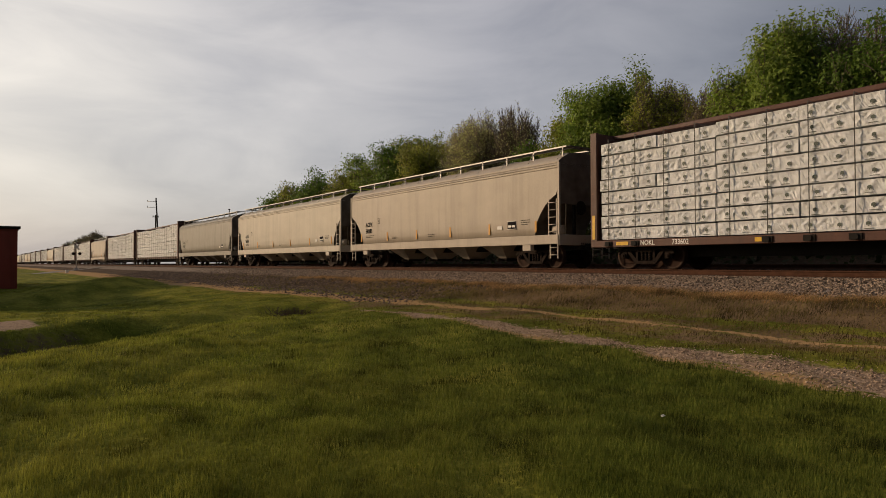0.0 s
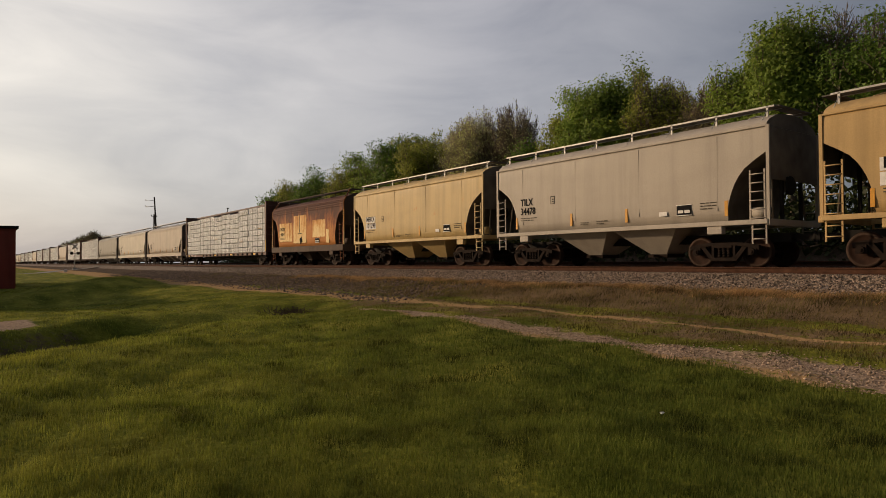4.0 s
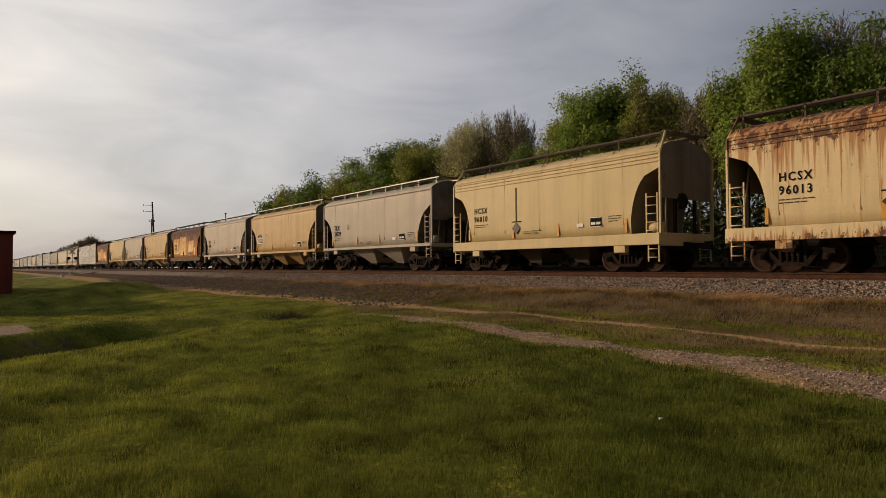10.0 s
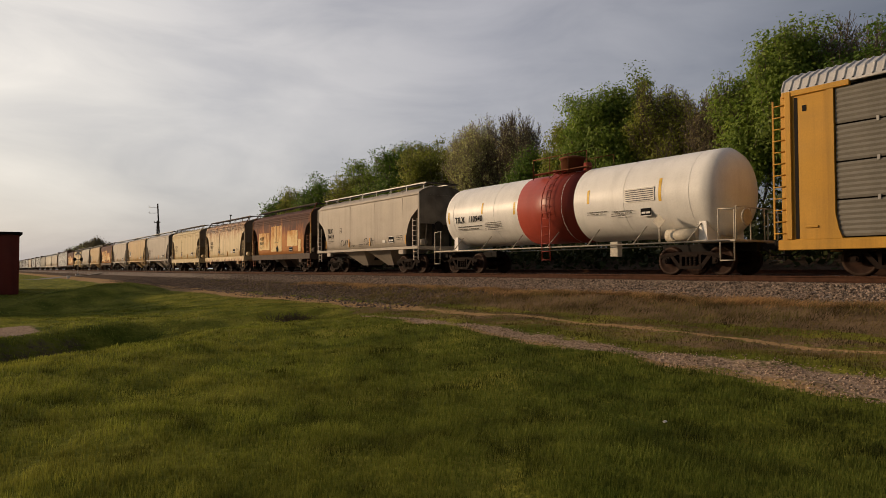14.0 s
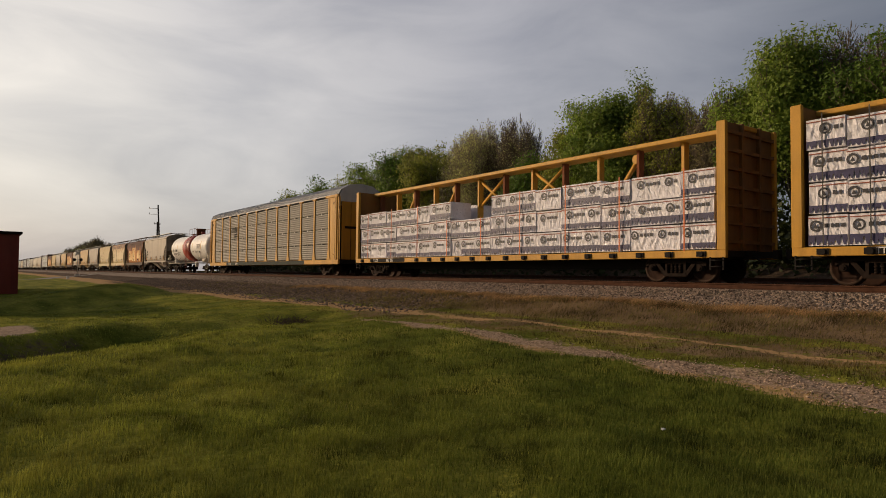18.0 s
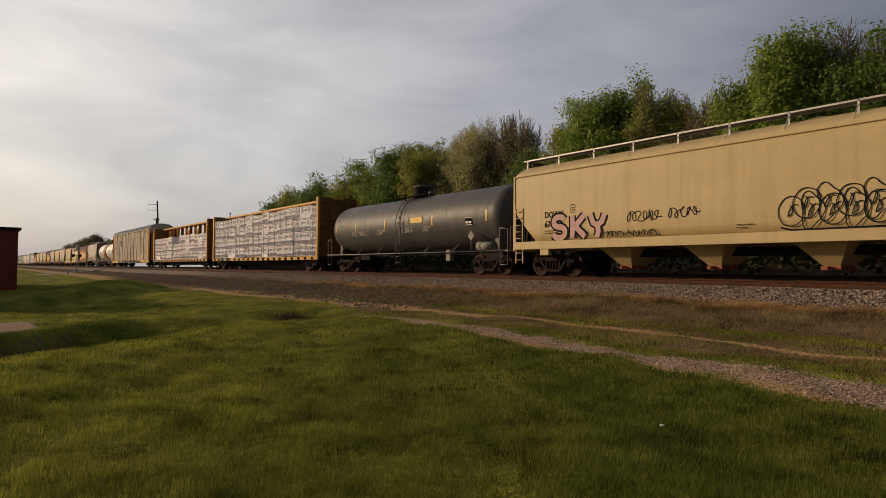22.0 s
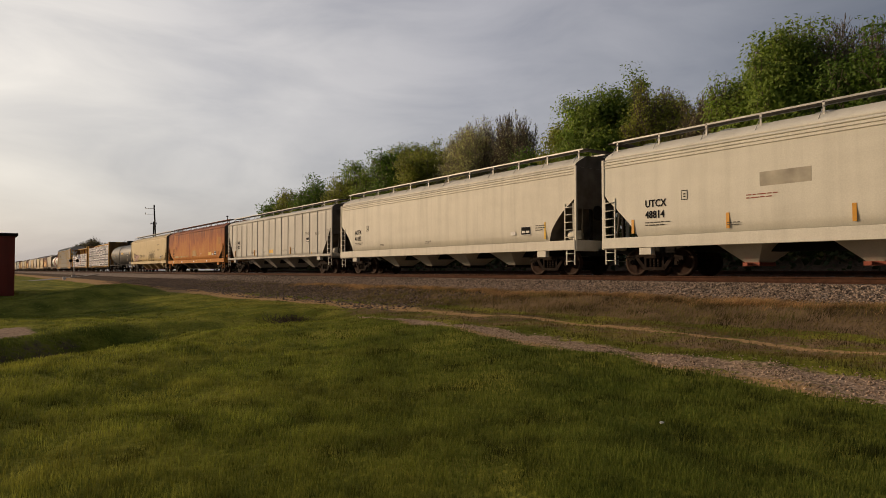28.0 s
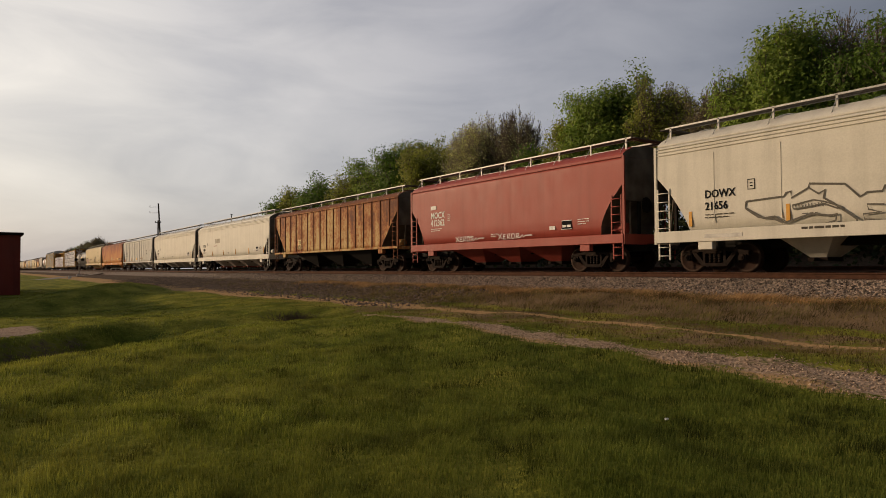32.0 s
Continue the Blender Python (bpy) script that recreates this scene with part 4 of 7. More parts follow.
def build_poles():
    wood = plain("dark_pole_timber", (0.060, 0.048, 0.040), 0.9, vary=0.3)
    pole = tagged(new("utility_pole"), "tall dark leaning timber utility pole with side brackets", "utility pole")
    pole.matrix_basis = pose(-119, 25, 0.6)
    bm = bmesh.new()
    rod(bm, (0.9, 0.55, -0.5), (0.1, 0.05, 12.2), 0.17, 10, True, 0.11)
    part("shaft", bm, wood, pole)
    for z in (10.6, 11.6):
        bm = bmesh.new()
        rod(bm, (0.1, 0.1, z), (-0.9, -1.1, z), 0.035, 6)
        rod(bm, (-0.9, -1.1, z), (-0.9, -1.1, z + 0.28), 0.05, 6)
        part("bracket", bm, M_GALV, pole)
    short = tagged(new("utility_pole"), "shorter timber utility pole with a wide crossarm", "utility pole")
    short.matrix_basis = pose(-120.5, 25.35, 0.6)
    bm = bmesh.new()
    rod(bm, (0, 0, -0.5), (0, 0, 9.4), 0.15, 10, True, 0.11)
    part("shaft", bm, wood, short)
    part("crossarm", (lambda b2: (box(b2, -0.06, 0.06, -0.5, 0.5, 8.98, 9.10), b2)[1])(bmesh.new()), wood, short)
    for y in (-0.42, 0.42):
        bm = bmesh.new()
        lathe(bm, [(9.10, 0.05), (9.20, 0.07), (9.30, 0.05)], "z", 8, (0, y, 0))
        part("insulator", bm, M_GALV, short)
    post = tagged(new("signal_post"), "thin dark post standing behind the train", "post")
    post.matrix_basis = pose(-76, 24, 0.6)
    bm = bmesh.new()
    rod(bm, (0, 0, -0.3), (0, 0, 7.2), 0.07, 8, True, 0.05)
    part("shaft", bm, wood, post)
    boxes("cap", wood, post, (-0.09, 0.09, -0.09, 0.09, 7.2, 7.32))
    # wires
    for x0, y0, z0 in ((-120.5, 24.93, 9.88), (-120.5, 25.77, 9.88), (-120.4, 25.2, 6.6)):
        bm = bmesh.new()
        last = None
        for k in range(25):
            u = k / 24
            y = y0 - 95 * u
            z = z0 - 1.3 * math.sin(math.pi * u) + 0.6 * u
            p = (x0 + 3 * u, y, z)
            if last:
                rod(bm, last, p, 0.013, 4, False)
            last = p
        bmesh.ops.remove_doubles(bm, verts=bm.verts, dist=0.03)
        tagged(part("overhead_wire", bm, M_BLACK, None), "thin dark overhead wire", "wire")
    # crossing signal
    sg = tagged(new("crossing_signal"), "silver crossing signal mast with black round lamp shields", "crossing signal")
    sg.matrix_basis = pose(-128, 14.2, float(terrain(-128, 14.2)))
    bm = bmesh.new()
    rod(bm, (0, 0, 0), (0, 0, 4.6), 0.06, 8)
    part("mast", bm, M_GALV, sg)
    bm = bmesh.new()
    rod(bm, (0, -0.6, 2.75), (0, 0.6, 2.75), 0.03, 6)
    part("lamp_arm", bm, M_BLACK, sg)
    for y in (-0.5, 0.5):
        bm = bmesh.new()
        lathe(bm, [(-0.02, 0.26), (0.05, 0.26), (0.08, 0.12)], "x", 16, (0.06, y, 2.75))
        part("lamp_shield", bm, M_BLACK, sg)
    for a in (-45, 45):
        o = part("crossbuck", (lambda b2: (box(b2, -0.01, 0.01, -0.6, 0.6, -0.11, 0.11), b2)[1])(bmesh.new()), M_GALV, sg)
        o.matrix_basis = pose(0.08 + a * 0.0005, 0, 3.9, a, 0, 0)
    boxes("base", M_GALV, sg, (-0.35, 0.35, -0.35, 0.35, -0.2, 0.25), bevel=0.03)
    box_ = tagged(new("marker_box"), "small pale ground box beside the crossing road", "utility box")
    box_.matrix_basis = pose(-110, 11.0, float(terrain(-110, 11.0)))
    boxes("cabinet", M_LETTER_W, box_, (-0.2, 0.2, -0.2, 0.2, -0.1, 0.4), bevel=0.03)
    # crossing road
    road = plain("pale_worn_concrete", (0.25, 0.235, 0.215), 0.9, vary=0.3, scale=0.8)
    bm = bmesh.new()
    rows = []
    for k in range(41):
        y = -60 + 77 * k / 40
        xm = -122 + 0.012 * (y - 17) ** 2 * 0.2
        rows.append([bm.verts.new((xm + s * 2.3, y, float(terrain(xm + s * 2.3, y)) + 0.06)) for s in (-1, 1)])
    for p, q in zip(rows, rows[1:]):
        bm.faces.new((p[0], p[1], q[1], q[0]))
    tagged(new("road", as_mesh("road", bm, road)), "pale concrete lane leading to the level crossing", "road", kind="structure")


build_poles()


def build_litter():
    bm = bmesh.new()
    bmesh.ops.create_icosphere(bm, subdivisions=2, radius=0.022)
    rng = random.Random(9)
    for v in bm.verts:
        v.co *= rng.uniform(0.6, 1.25)
        v.co.z *= 0.6
    ob = new("crumpled_paper", as_mesh("crumpled_paper", bm, M_LETTER_W))
    ob.matrix_basis = pose(-3.95, 5.5, float(terrain(-3.95, 5.5)) + 0.09)
    tagged(ob, "small crumpled white paper caught in the grass", "litter")
    # dead brush at the head of the swale
    rng = random.Random(5)
    bm = bmesh.new()
    for i in range(420):
        x, y = rng.gauss(0, 0.62), rng.gauss(0, 0.34)
        d = Vector((rng.gauss(0, 0.9), rng.gauss(0, 0.9), 0.7)).normalized() * rng.uniform(0.12, 0.42)
        rod(bm, (x, y, 0), Vector((x, y, 0)) + d, 0.012, 3, False, 0.004)
    heap = tagged(new("dead_brush", as_mesh("dead_brush", bm, M_WOODTIE)), "dead brown brush and stalks in the swale", "brush", kind="stuff")
    heap.matrix_basis = pose(-20.2, 8.5, float(terrain(-20.2, 8.5)) - 0.03)


build_litter()

# ------------------------------------------------------------------ train
BODY_Y = 1.48


def wheelset_mesh():
    bm = bmesh.new()
    for s in (-1, 1):
        lathe(bm, [(s * 0.815, 0.05), (s * 0.815, 0.11), (s * 0.80, 0.13), (s * 0.79, 0.36), (s * 0.815, 0.385), (s * 0.815, 0.452), (s * 0.715, 0.458),
                   (s * 0.70, 0.484), (s * 0.685, 0.484), (s * 0.68, 0.40), (s * 0.71, 0.34), (s * 0.72, 0.12), (s * 0.66, 0.085)], "y", 24)
    rod(bm, (0, -1.0, 0), (0, 1.0, 0), 0.08, 8)
    for f in bm.faces:
        p = f.calc_center_median()
        if math.hypot(p.x, p.z) > 0.30 and abs(abs(p.y) - 0.815) < 0.01:
            f.material_index = 1
    me = as_mesh("wheelset", bm, M_WHEEL)
    me.materials.append(M_TREAD)
    return me


def side_frame_mesh():
    """A cast truck side: arched top chord, dropped lower chord, spring nest and two bearing boxes."""
    bm = bmesh.new()
    y0, y1 = -1.07, -0.93
    prism(bm, [(-1.10, 0.50), (-1.10, 0.64), (-0.78, 0.70), (-0.45, 0.74), (0.45, 0.74), (0.78, 0.70), (1.10, 0.64), (1.10, 0.50),
               (0.95, 0.60), (0.72, 0.60), (0.42, 0.645), (-0.42, 0.645), (-0.72, 0.60), (-0.95, 0.60)], y0, y1)
    prism(bm, [(-0.74, 0.60), (-0.62, 0.64), (-0.30, 0.26), (-0.36, 0.20), (-0.42, 0.20)], y0, y1)
    prism(bm, [(0.74, 0.60), (0.62, 0.64), (0.30, 0.26), (0.36, 0.20), (0.42, 0.20)], y0, y1)
    prism(bm, [(-0.42, 0.19), (0.42, 0.19), (0.38, 0.29), (-0.38, 0.29)], y0 - 0.01, y1 + 0.01)
    for x in (-0.38, 0.30):
        box(bm, x, x + 0.08, y0 + 0.005, y1 - 0.005, 0.28, 0.66)
    for x in (-0.15, 0.0, 0.15):
        for k in range(4):
            lathe(bm, [(0.30 + k * 0.075, 0.048), (0.335 + k * 0.075, 0.062), (0.37 + k * 0.075, 0.048)], "z", 8, (x, -1.0, 0))
    box(bm, -0.28, 0.28, -1.09, -0.90, 0.585, 0.66)
    for x in (-0.89, 0.89):
        box(bm, x - 0.13, x + 0.13, y0 + 0.01, y1 - 0.01, 0.36, 0.61)
        rod(bm, (x, -1.12, 0.457), (x, -0.95, 0.457), 0.095, 10)
        rod(bm, (x, -1.15, 0.457), (x, -1.12, 0.457), 0.05, 6)
    return as_mesh("side_frame", bm, M_FRAME)


def bolster_mesh():
    bm = bmesh.new()
    box(bm, -0.2, 0.2, -1.0, 1.0, 0.46, 0.62)
    rod(bm, (0, 0, 0.62), (0, 0, 0.80), 0.18, 10)
    for s in (-0.62, 0.62):
        rod(bm, (s, -0.8, 0.38), (s, 0.8, 0.38), 0.045, 6)
        box(bm, s - 0.06, s + 0.06, -0.86, -0.66, 0.30, 0.56)
        box(bm, s - 0.06, s + 0.06, 0.66, 0.86, 0.30, 0.56)
    return as_mesh("bolster", bm, M_BLACK)


WHEELSET, SIDE, BOLSTER = wheelset_mesh(), side_frame_mesh(), bolster_mesh()
SIDE_FAR = SIDE.copy()
SIDE_FAR.transform(Matrix.Rotation(math.pi, 4, "Z"))
WHEELS = []


def truck(car, x):
    tr = part("truck", BOLSTER, M_BLACK, car)
    tr.matrix_basis = pose(x, 0, 0)
    part("side_frame", SIDE, M_FRAME, tr)
    part("side_frame", SIDE_FAR, M_FRAME, tr)
    for s in (-0.89, 0.89):
        w = part("wheelset", WHEELSET, M_WHEEL, tr)
        w.matrix_basis = pose(s, 0, 0.457)
        WHEELS.append((w, s))


def coupler_mesh():
    bm = bmesh.new()
    box(bm, -0.75, 0.05, -0.09, 0.09, 0.78, 0.96)
    box(bm, -0.82, -0.66, -0.14, 0.10, 0.74, 1.0)
    rod(bm, (-0.80, -0.1, 0.72), (-0.80, -0.1, 1.02), 0.05, 8)
    rod(bm, (-0.2, 0.32, 0.82), (-0.55, 0.32, 0.58), 0.025, 6)
    rod(bm, (-0.55, 0.32, 0.58), (-0.85, 0.26, 0.62), 0.025, 6)
    return as_mesh("coupler", bm, M_BLACK)


COUPLER = coupler_mesh()


def running_gear(car, L, inset=1.75, stub=0.0):
    """Two trucks, a centre sill (or stub sills of that length) and couplers; the car's sides run from -L/2 to L/2."""
    for x in (-L / 2 + inset, L / 2 - inset):
        truck(car, x)
    if stub:
        for s in (-1, 1):
            boxes("stub_sill", M_BLACK, car, (min(s * L / 2, s * (L / 2 - stub)), max(s * L / 2, s * (L / 2 - stub)), -0.28, 0.28, 0.74, 1.0))
    else:
        boxes("centre_sill", M_BLACK, car, (-L / 2 - 0.02, L / 2 + 0.02, -0.28, 0.28, 0.74, 1.0))
    for s in (-1, 1):
        c = part("coupler", COUPLER, M_BLACK, car)
        c.matrix_basis = pose(s * L / 2, 0, 0, 0, 0, 0 if s < 0 else 180)


def ladder(car, x, y, z0, z1, mat, w=0.42, n=6, name="ladder", stile=True):
    bm = bmesh.new()
    if stile:
        for s in (-w / 2, w / 2):
            box(bm, x + s - 0.022, x + s + 0.022, y - 0.018, y + 0.018, z0, z1)
    for i in range(n):
        z = z0 + (z1 - z0) * (i + 0.5) / n
        rod(bm, (x - w / 2, y - 0.02, z), (x + w / 2, y - 0.02, z), 0.017, 5)
    return part(name, bm, mat, car)


def cut_in(z, zb, zt, w, power):
    """How far the body end stands in from the car's end at a height."""
    if z >= zt:
        return 0.0
    u = max(0.0, (z - zb) / (zt - zb))
    return w * max(0.0, 1 - u ** power) ** (1 / power)


def hull(profile, L, zb, zt, w, power, bulge=0.0):
    """Body shell: a profile of (half width, height) swept along the car, its ends cut in towards the bottom."""
    bm = bmesh.new()
    rows = []
    for y, z in profile:
        e = L / 2 - cut_in(z, zb, zt, w, power)
        n = 12
        rows.append([[bm.verts.new((-e + 2 * e * i / n, s * y, z)) for i in range(n + 1)] for s in (-1, 1)])
    for a, b in zip(rows, rows[1:]):
        for k in (0, 1):
            for i in range(len(a[0]) - 1):
                f = bm.faces.new((a[k][i], a[k][i + 1], b[k][i + 1], b[k][i]))
                f.smooth = True
        for i in (0, -1):
            f = bm.faces.new([bm.verts.new(v.co) for v in (a[0][i], a[1][i], b[1][i], b[0][i])])
            f.material_index = 1
    bm.faces.new(rows[0][0] + rows[0][1][::-1])
    if rows[-1][0][0].co.y < -0.01:
        bm.faces.new(rows[-1][0] + rows[-1][1][::-1])
    else:
        bmesh.ops.remove_doubles(bm, verts=[v for k in (0, 1) for v in rows[-1][k]], dist=0.001)
    return bm


def bay(car, x, w_top, w_bot, z_top, z_bot, mat, gate=None, half=1.30, hb=0.42, mark=False):
    """A hopper bay under the floor: a pyramid with an outlet gate."""
    bm = bmesh.new()
    t = [bm.verts.new((x + sx * w_top / 2, sy * half, z_top)) for sx, sy in ((-1, -1), (1, -1), (1, 1), (-1, 1))]
    b = [bm.verts.new((x + sx * w_bot / 2, sy * hb, z_bot)) for sx, sy in ((-1, -1), (1, -1), (1, 1), (-1, 1))]
    for i in range(4):
        bm.faces.new((t[i], t[(i + 1) % 4], b[(i + 1) % 4], b[i]))
    bm.faces.new(b[::-1])
    bm.faces.new(t)
    ob = part("hopper_bay", bm, mat, car)
    bm = bmesh.new()
    box(bm, x - w_bot * 0.62, x + w_bot * 0.62, -hb - 0.06, hb + 0.06, z_bot - 0.11, z_bot)
    rod(bm, (x, -hb - 0.34, z_bot - 0.05), (x, hb, z_bot - 0.05), 0.05, 8)
    part("outlet_gate", bm, gate or M_FRAME, ob)
    return ob


def hopper(name, L, mat, label, *, z_sill=(1.22, 1.36), z_eave=3.98, z_top=4.42, cut_z=(1.36, 3.0), cut_w=1.05, power=2.0, bays=2, bay_w=3.0,
           bay_bot=0.42, inset=1.75, post=M_LIGHT, sill=None, roof=None, ribs=0, seams=6, board=4.62, gate=None, bay_mat=None,
           eave_ribs=0, tape=(), tape_mat=None, board_mat=None, end_board=True, half=BODY_Y, bent_post=False, bay_half=1.3, end_mat=None, ladder_mat=None, rib_gap=0.10, rib_mat=None):
    """A covered hopper car: shell, roof, walkways, ends, bays and running gear."""
    car = tagged(new(name), label, "freight car", group="freight train")
    # ends default to the darker tone that has their shade in it
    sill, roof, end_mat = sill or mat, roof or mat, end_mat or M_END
    zb, ze = z_sill[1] - 0.04, z_eave
    w = half
    prof = [(w - 0.05, zb), (w - 0.015, zb + 0.35)]
    zc = np.linspace(zb + 0.5, ze - 0.12, 11)
    prof += [(w + 0.012 * math.sin(math.pi * (z - zb) / (ze - zb)), z) for z in zc]
    prof += [(w - 0.02, ze)]
    if ribs:
        prof = [(w - 0.03, z) for z in np.linspace(zb, ze, 13)]
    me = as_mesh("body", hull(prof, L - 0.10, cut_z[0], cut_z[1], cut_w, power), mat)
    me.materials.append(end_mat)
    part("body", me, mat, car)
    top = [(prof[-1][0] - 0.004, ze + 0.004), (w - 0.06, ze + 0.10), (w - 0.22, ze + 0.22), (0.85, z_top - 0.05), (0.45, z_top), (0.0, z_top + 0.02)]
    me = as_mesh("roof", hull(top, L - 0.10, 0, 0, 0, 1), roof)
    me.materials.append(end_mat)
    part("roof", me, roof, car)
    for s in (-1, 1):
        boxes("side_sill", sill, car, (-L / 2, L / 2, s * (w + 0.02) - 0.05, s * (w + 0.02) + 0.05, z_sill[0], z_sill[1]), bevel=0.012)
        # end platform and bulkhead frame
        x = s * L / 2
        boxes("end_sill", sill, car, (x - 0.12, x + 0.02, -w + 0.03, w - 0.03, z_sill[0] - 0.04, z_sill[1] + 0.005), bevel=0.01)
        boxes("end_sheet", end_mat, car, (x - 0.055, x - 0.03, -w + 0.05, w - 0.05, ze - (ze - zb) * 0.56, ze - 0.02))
        bm = bmesh.new()
        for yy in (-0.55, 0.55):
            box(bm, x - s * 0.10 - 0.04, x - s * 0.10 + 0.04, yy - 0.05, yy + 0.05, z_sill[1], ze - 0.1)
        part("end_post", bm, M_BLACK, car)
        for q in (-1, 1):
            bm = bmesh.new()
            if bent_post:
                box(bm, x - 0.03, x + 0.03, q * w - 0.035, q * w + 0.035, z_sill[1] - 0.02, ze - 0.05)
                rod(bm, (x, q * w, ze - 0.08), (x - s * 0.12, q * 0.98, board), 0.04, 6)
            else:
                box(bm, x - 0.045, x + 0.045, q * w - 0.035, q * w + 0.035, z_sill[0] - 0.02, ze + 0.02)
            part("corner_post", bm, post, car)
            ladder(car, x - s * 0.30, q * (w + 0.03), z_sill[0] + 0.05, z_sill[0] + (ze - z_sill[0]) * 0.56, ladder_mat or post)
            ladder(car, x - s * 0.28, q * (w - 0.02), z_sill[0] - 0.55, z_sill[0], ladder_mat or post, 0.40, 2, "sill_step")
    # walkways on the roof with their brackets
    n = max(5, round(L / 1.75))
    for q in (-1, 1):
        bm = bmesh.new()
        box(bm, -L / 2 + 0.05, L / 2 - 0.05, q * 0.78 - 0.235, q * 0.78 - 0.19 if q > 0 else q * 0.78 - 0.20, board - 0.05, board)
        box(bm, -L / 2 + 0.05, L / 2 - 0.05, q * 0.78 + 0.20, q * 0.78 + 0.235, board - 0.05, board)
        part("walkway_edge", bm, board_mat or M_GALV, car)
        bm = bmesh.new()
        for k in range(4):
            yy = q * 0.78 - 0.15 + k * 0.10
            box(bm, -L / 2 + 0.06, L / 2 - 0.06, yy - 0.03, yy + 0.03, board - 0.035, board - 0.01)
        part("walkway", bm, M_GRATE, car)
        for i in range(n + 1):
            x = -L / 2 + 0.25 + (L - 0.5) * i / n
            bm = bmesh.new()
            yo = q * 1.0
            box(bm, x - 0.03, x + 0.03, yo - 0.015, yo + 0.015, z_top - 0.16, board - 0.02)
            rod(bm, (x, q * 0.99, board - 0.10), (x, q * (w - 0.12), ze + 0.12), 0.012, 4)
            part("walkway_bracket", bm, board_mat or M_GALV, car)
    for s in (-1, 1):
        if end_board:
            boxes("end_walkway", M_GRATE, car, (s * (L / 2 - 0.05) - 0.25, s * (L / 2 - 0.05) + 0.12, -0.95, 0.95, board - 0.045, board - 0.01))
    # hatch covers along the middle
    nh = max(4, round(L / 2.6))
    hb = bmesh.new()
    box(hb, -L / 2 + 0.5, L / 2 - 0.5, -0.36, 0.36, z_top - 0.02, z_top + 0.06)
    hatch = as_mesh("hatch_cover", hb, roof)
    part("hatch_trough", hatch, roof, car)
    for i in range(nh):
        bm = bmesh.new()
        x = -L / 2 + 1.0 + (L - 2.0) * i / (nh - 1)
        lathe(bm, [(z_top + 0.05, 0.34), (z_top + 0.10, 0.34), (z_top + 0.14, 0.2)], "z", 14, (x, 0, 0))
        part("hatch_cover", bm, roof, car)
    # welded seams and outside ribs
    if ribs:
        lo = -L / 2 + cut_w * 0.98
        for i in range(ribs):
            x = -L / 2 + 0.9 + (L - 1.8) * i / (ribs - 1)
            e = min(x + L / 2, L / 2 - x)
            z0 = zb
            while cut_in(z0, cut_z[0], cut_z[1], cut_w, power) > e - 0.12 and z0 < ze:
                z0 += 0.05
            for q in (-1, 1):
                bm = bmesh.new()
                box(bm, x - 0.05, x + 0.05, q * (w - 0.02) - 0.03, q * (w - 0.02) + 0.03, z0, ze - 0.02)
                part("rib", bm, rib_mat or mat, car, bevel=0.015)
    elif seams:
        bm = bmesh.new()
        for i in range(seams):
            x = -L / 2 + cut_w + 0.35 + (L - 2 * cut_w - 0.7) * i / (seams - 1)
            box(bm, x - 0.008, x + 0.008, -w - 0.014, -w + 0.02, zb + 0.35, ze - 0.1)
        part("weld_seam", bm, mat, car)
    for i in range(eave_ribs):
        bm = bmesh.new()
        z = ze - 0.06 - i * rib_gap
        box(bm, -L / 2 + 0.05, L / 2 - 0.05, -w - 0.035, -w + 0.03, z - 0.02, z + 0.02)
        box(bm, -L / 2 + 0.05, L / 2 - 0.05, w - 0.03, w + 0.035, z - 0.02, z + 0.02)
        part("eave_rib", bm, mat, car, bevel=0.012)
    if not eave_ribs:
        bm = bmesh.new()
        box(bm, -L / 2 + 0.02, L / 2 - 0.02, -w - 0.035, -w + 0.03, ze - 0.03, ze + 0.03)
        box(bm, -L / 2 + 0.02, L / 2 - 0.02, w - 0.03, w + 0.035, ze - 0.03, ze + 0.03)
        part("eave_angle", bm, mat, car, bevel=0.012)
    # bays
    span = L - 2 * (inset + 1.35)
    for i in range(bays):
        x = -span / 2 + span * (i + 0.5) / bays
        bay(car, x, min(bay_w, span / bays * 0.98), 0.62 if bays < 4 else 0.42, z_sill[0] + 0.05, bay_bot, bay_mat or mat, gate, bay_half)
    # jacking pads over the trucks and the slope-sheet braces behind the corner ladders
    for s in (-1, 1):
        x = s * (L / 2 - inset)
        boxes("jacking_pad", sill, car, (x - 0.24, x + 0.24, -w - 0.045, -w + 0.16, z_sill[0] - 0.24, z_sill[0] - 0.002), bevel=0.015)
        bm = bmesh.new()
        for yy in (-0.95, 0.95):
            rod(bm, (s * (L / 2 - 0.16), yy, z_sill[1]), (s * (L / 2 - 0.30), yy * 0.8, ze - 0.5), 0.035, 6)
        part("end_brace", bm, end_mat, car)
    # brake gear on the end platform
    bm = bmesh.new()
    rod(bm, (L / 2 - 0.75, -0.95, z_sill[1] + 0.22), (L / 2 - 0.25, -0.95, z_sill[1] + 0.22), 0.17, 10)
    part("brake_cylinder", bm, sill, car)
    bm = bmesh.new()
    lathe(bm, [(L / 2 + 0.02, 0.26), (L / 2 + 0.04, 0.28), (L / 2 + 0.06, 0.26)], "x", 14, (0, -0.3, 2.35))
    box(bm, L / 2 - 0.05, L / 2 + 0.02, -0.42, -0.18, 2.1, 2.6)
    part("hand_brake", bm, M_BLACK, car)
    for x, zz in tape:
        boxes("reflective_tape", tape_mat or M_ORANGE, car, (x - 0.05, x + 0.05, -w - 0.022, -w + 0.01, zz, zz + 0.46))
    running_gear(car, L, inset)
    return car


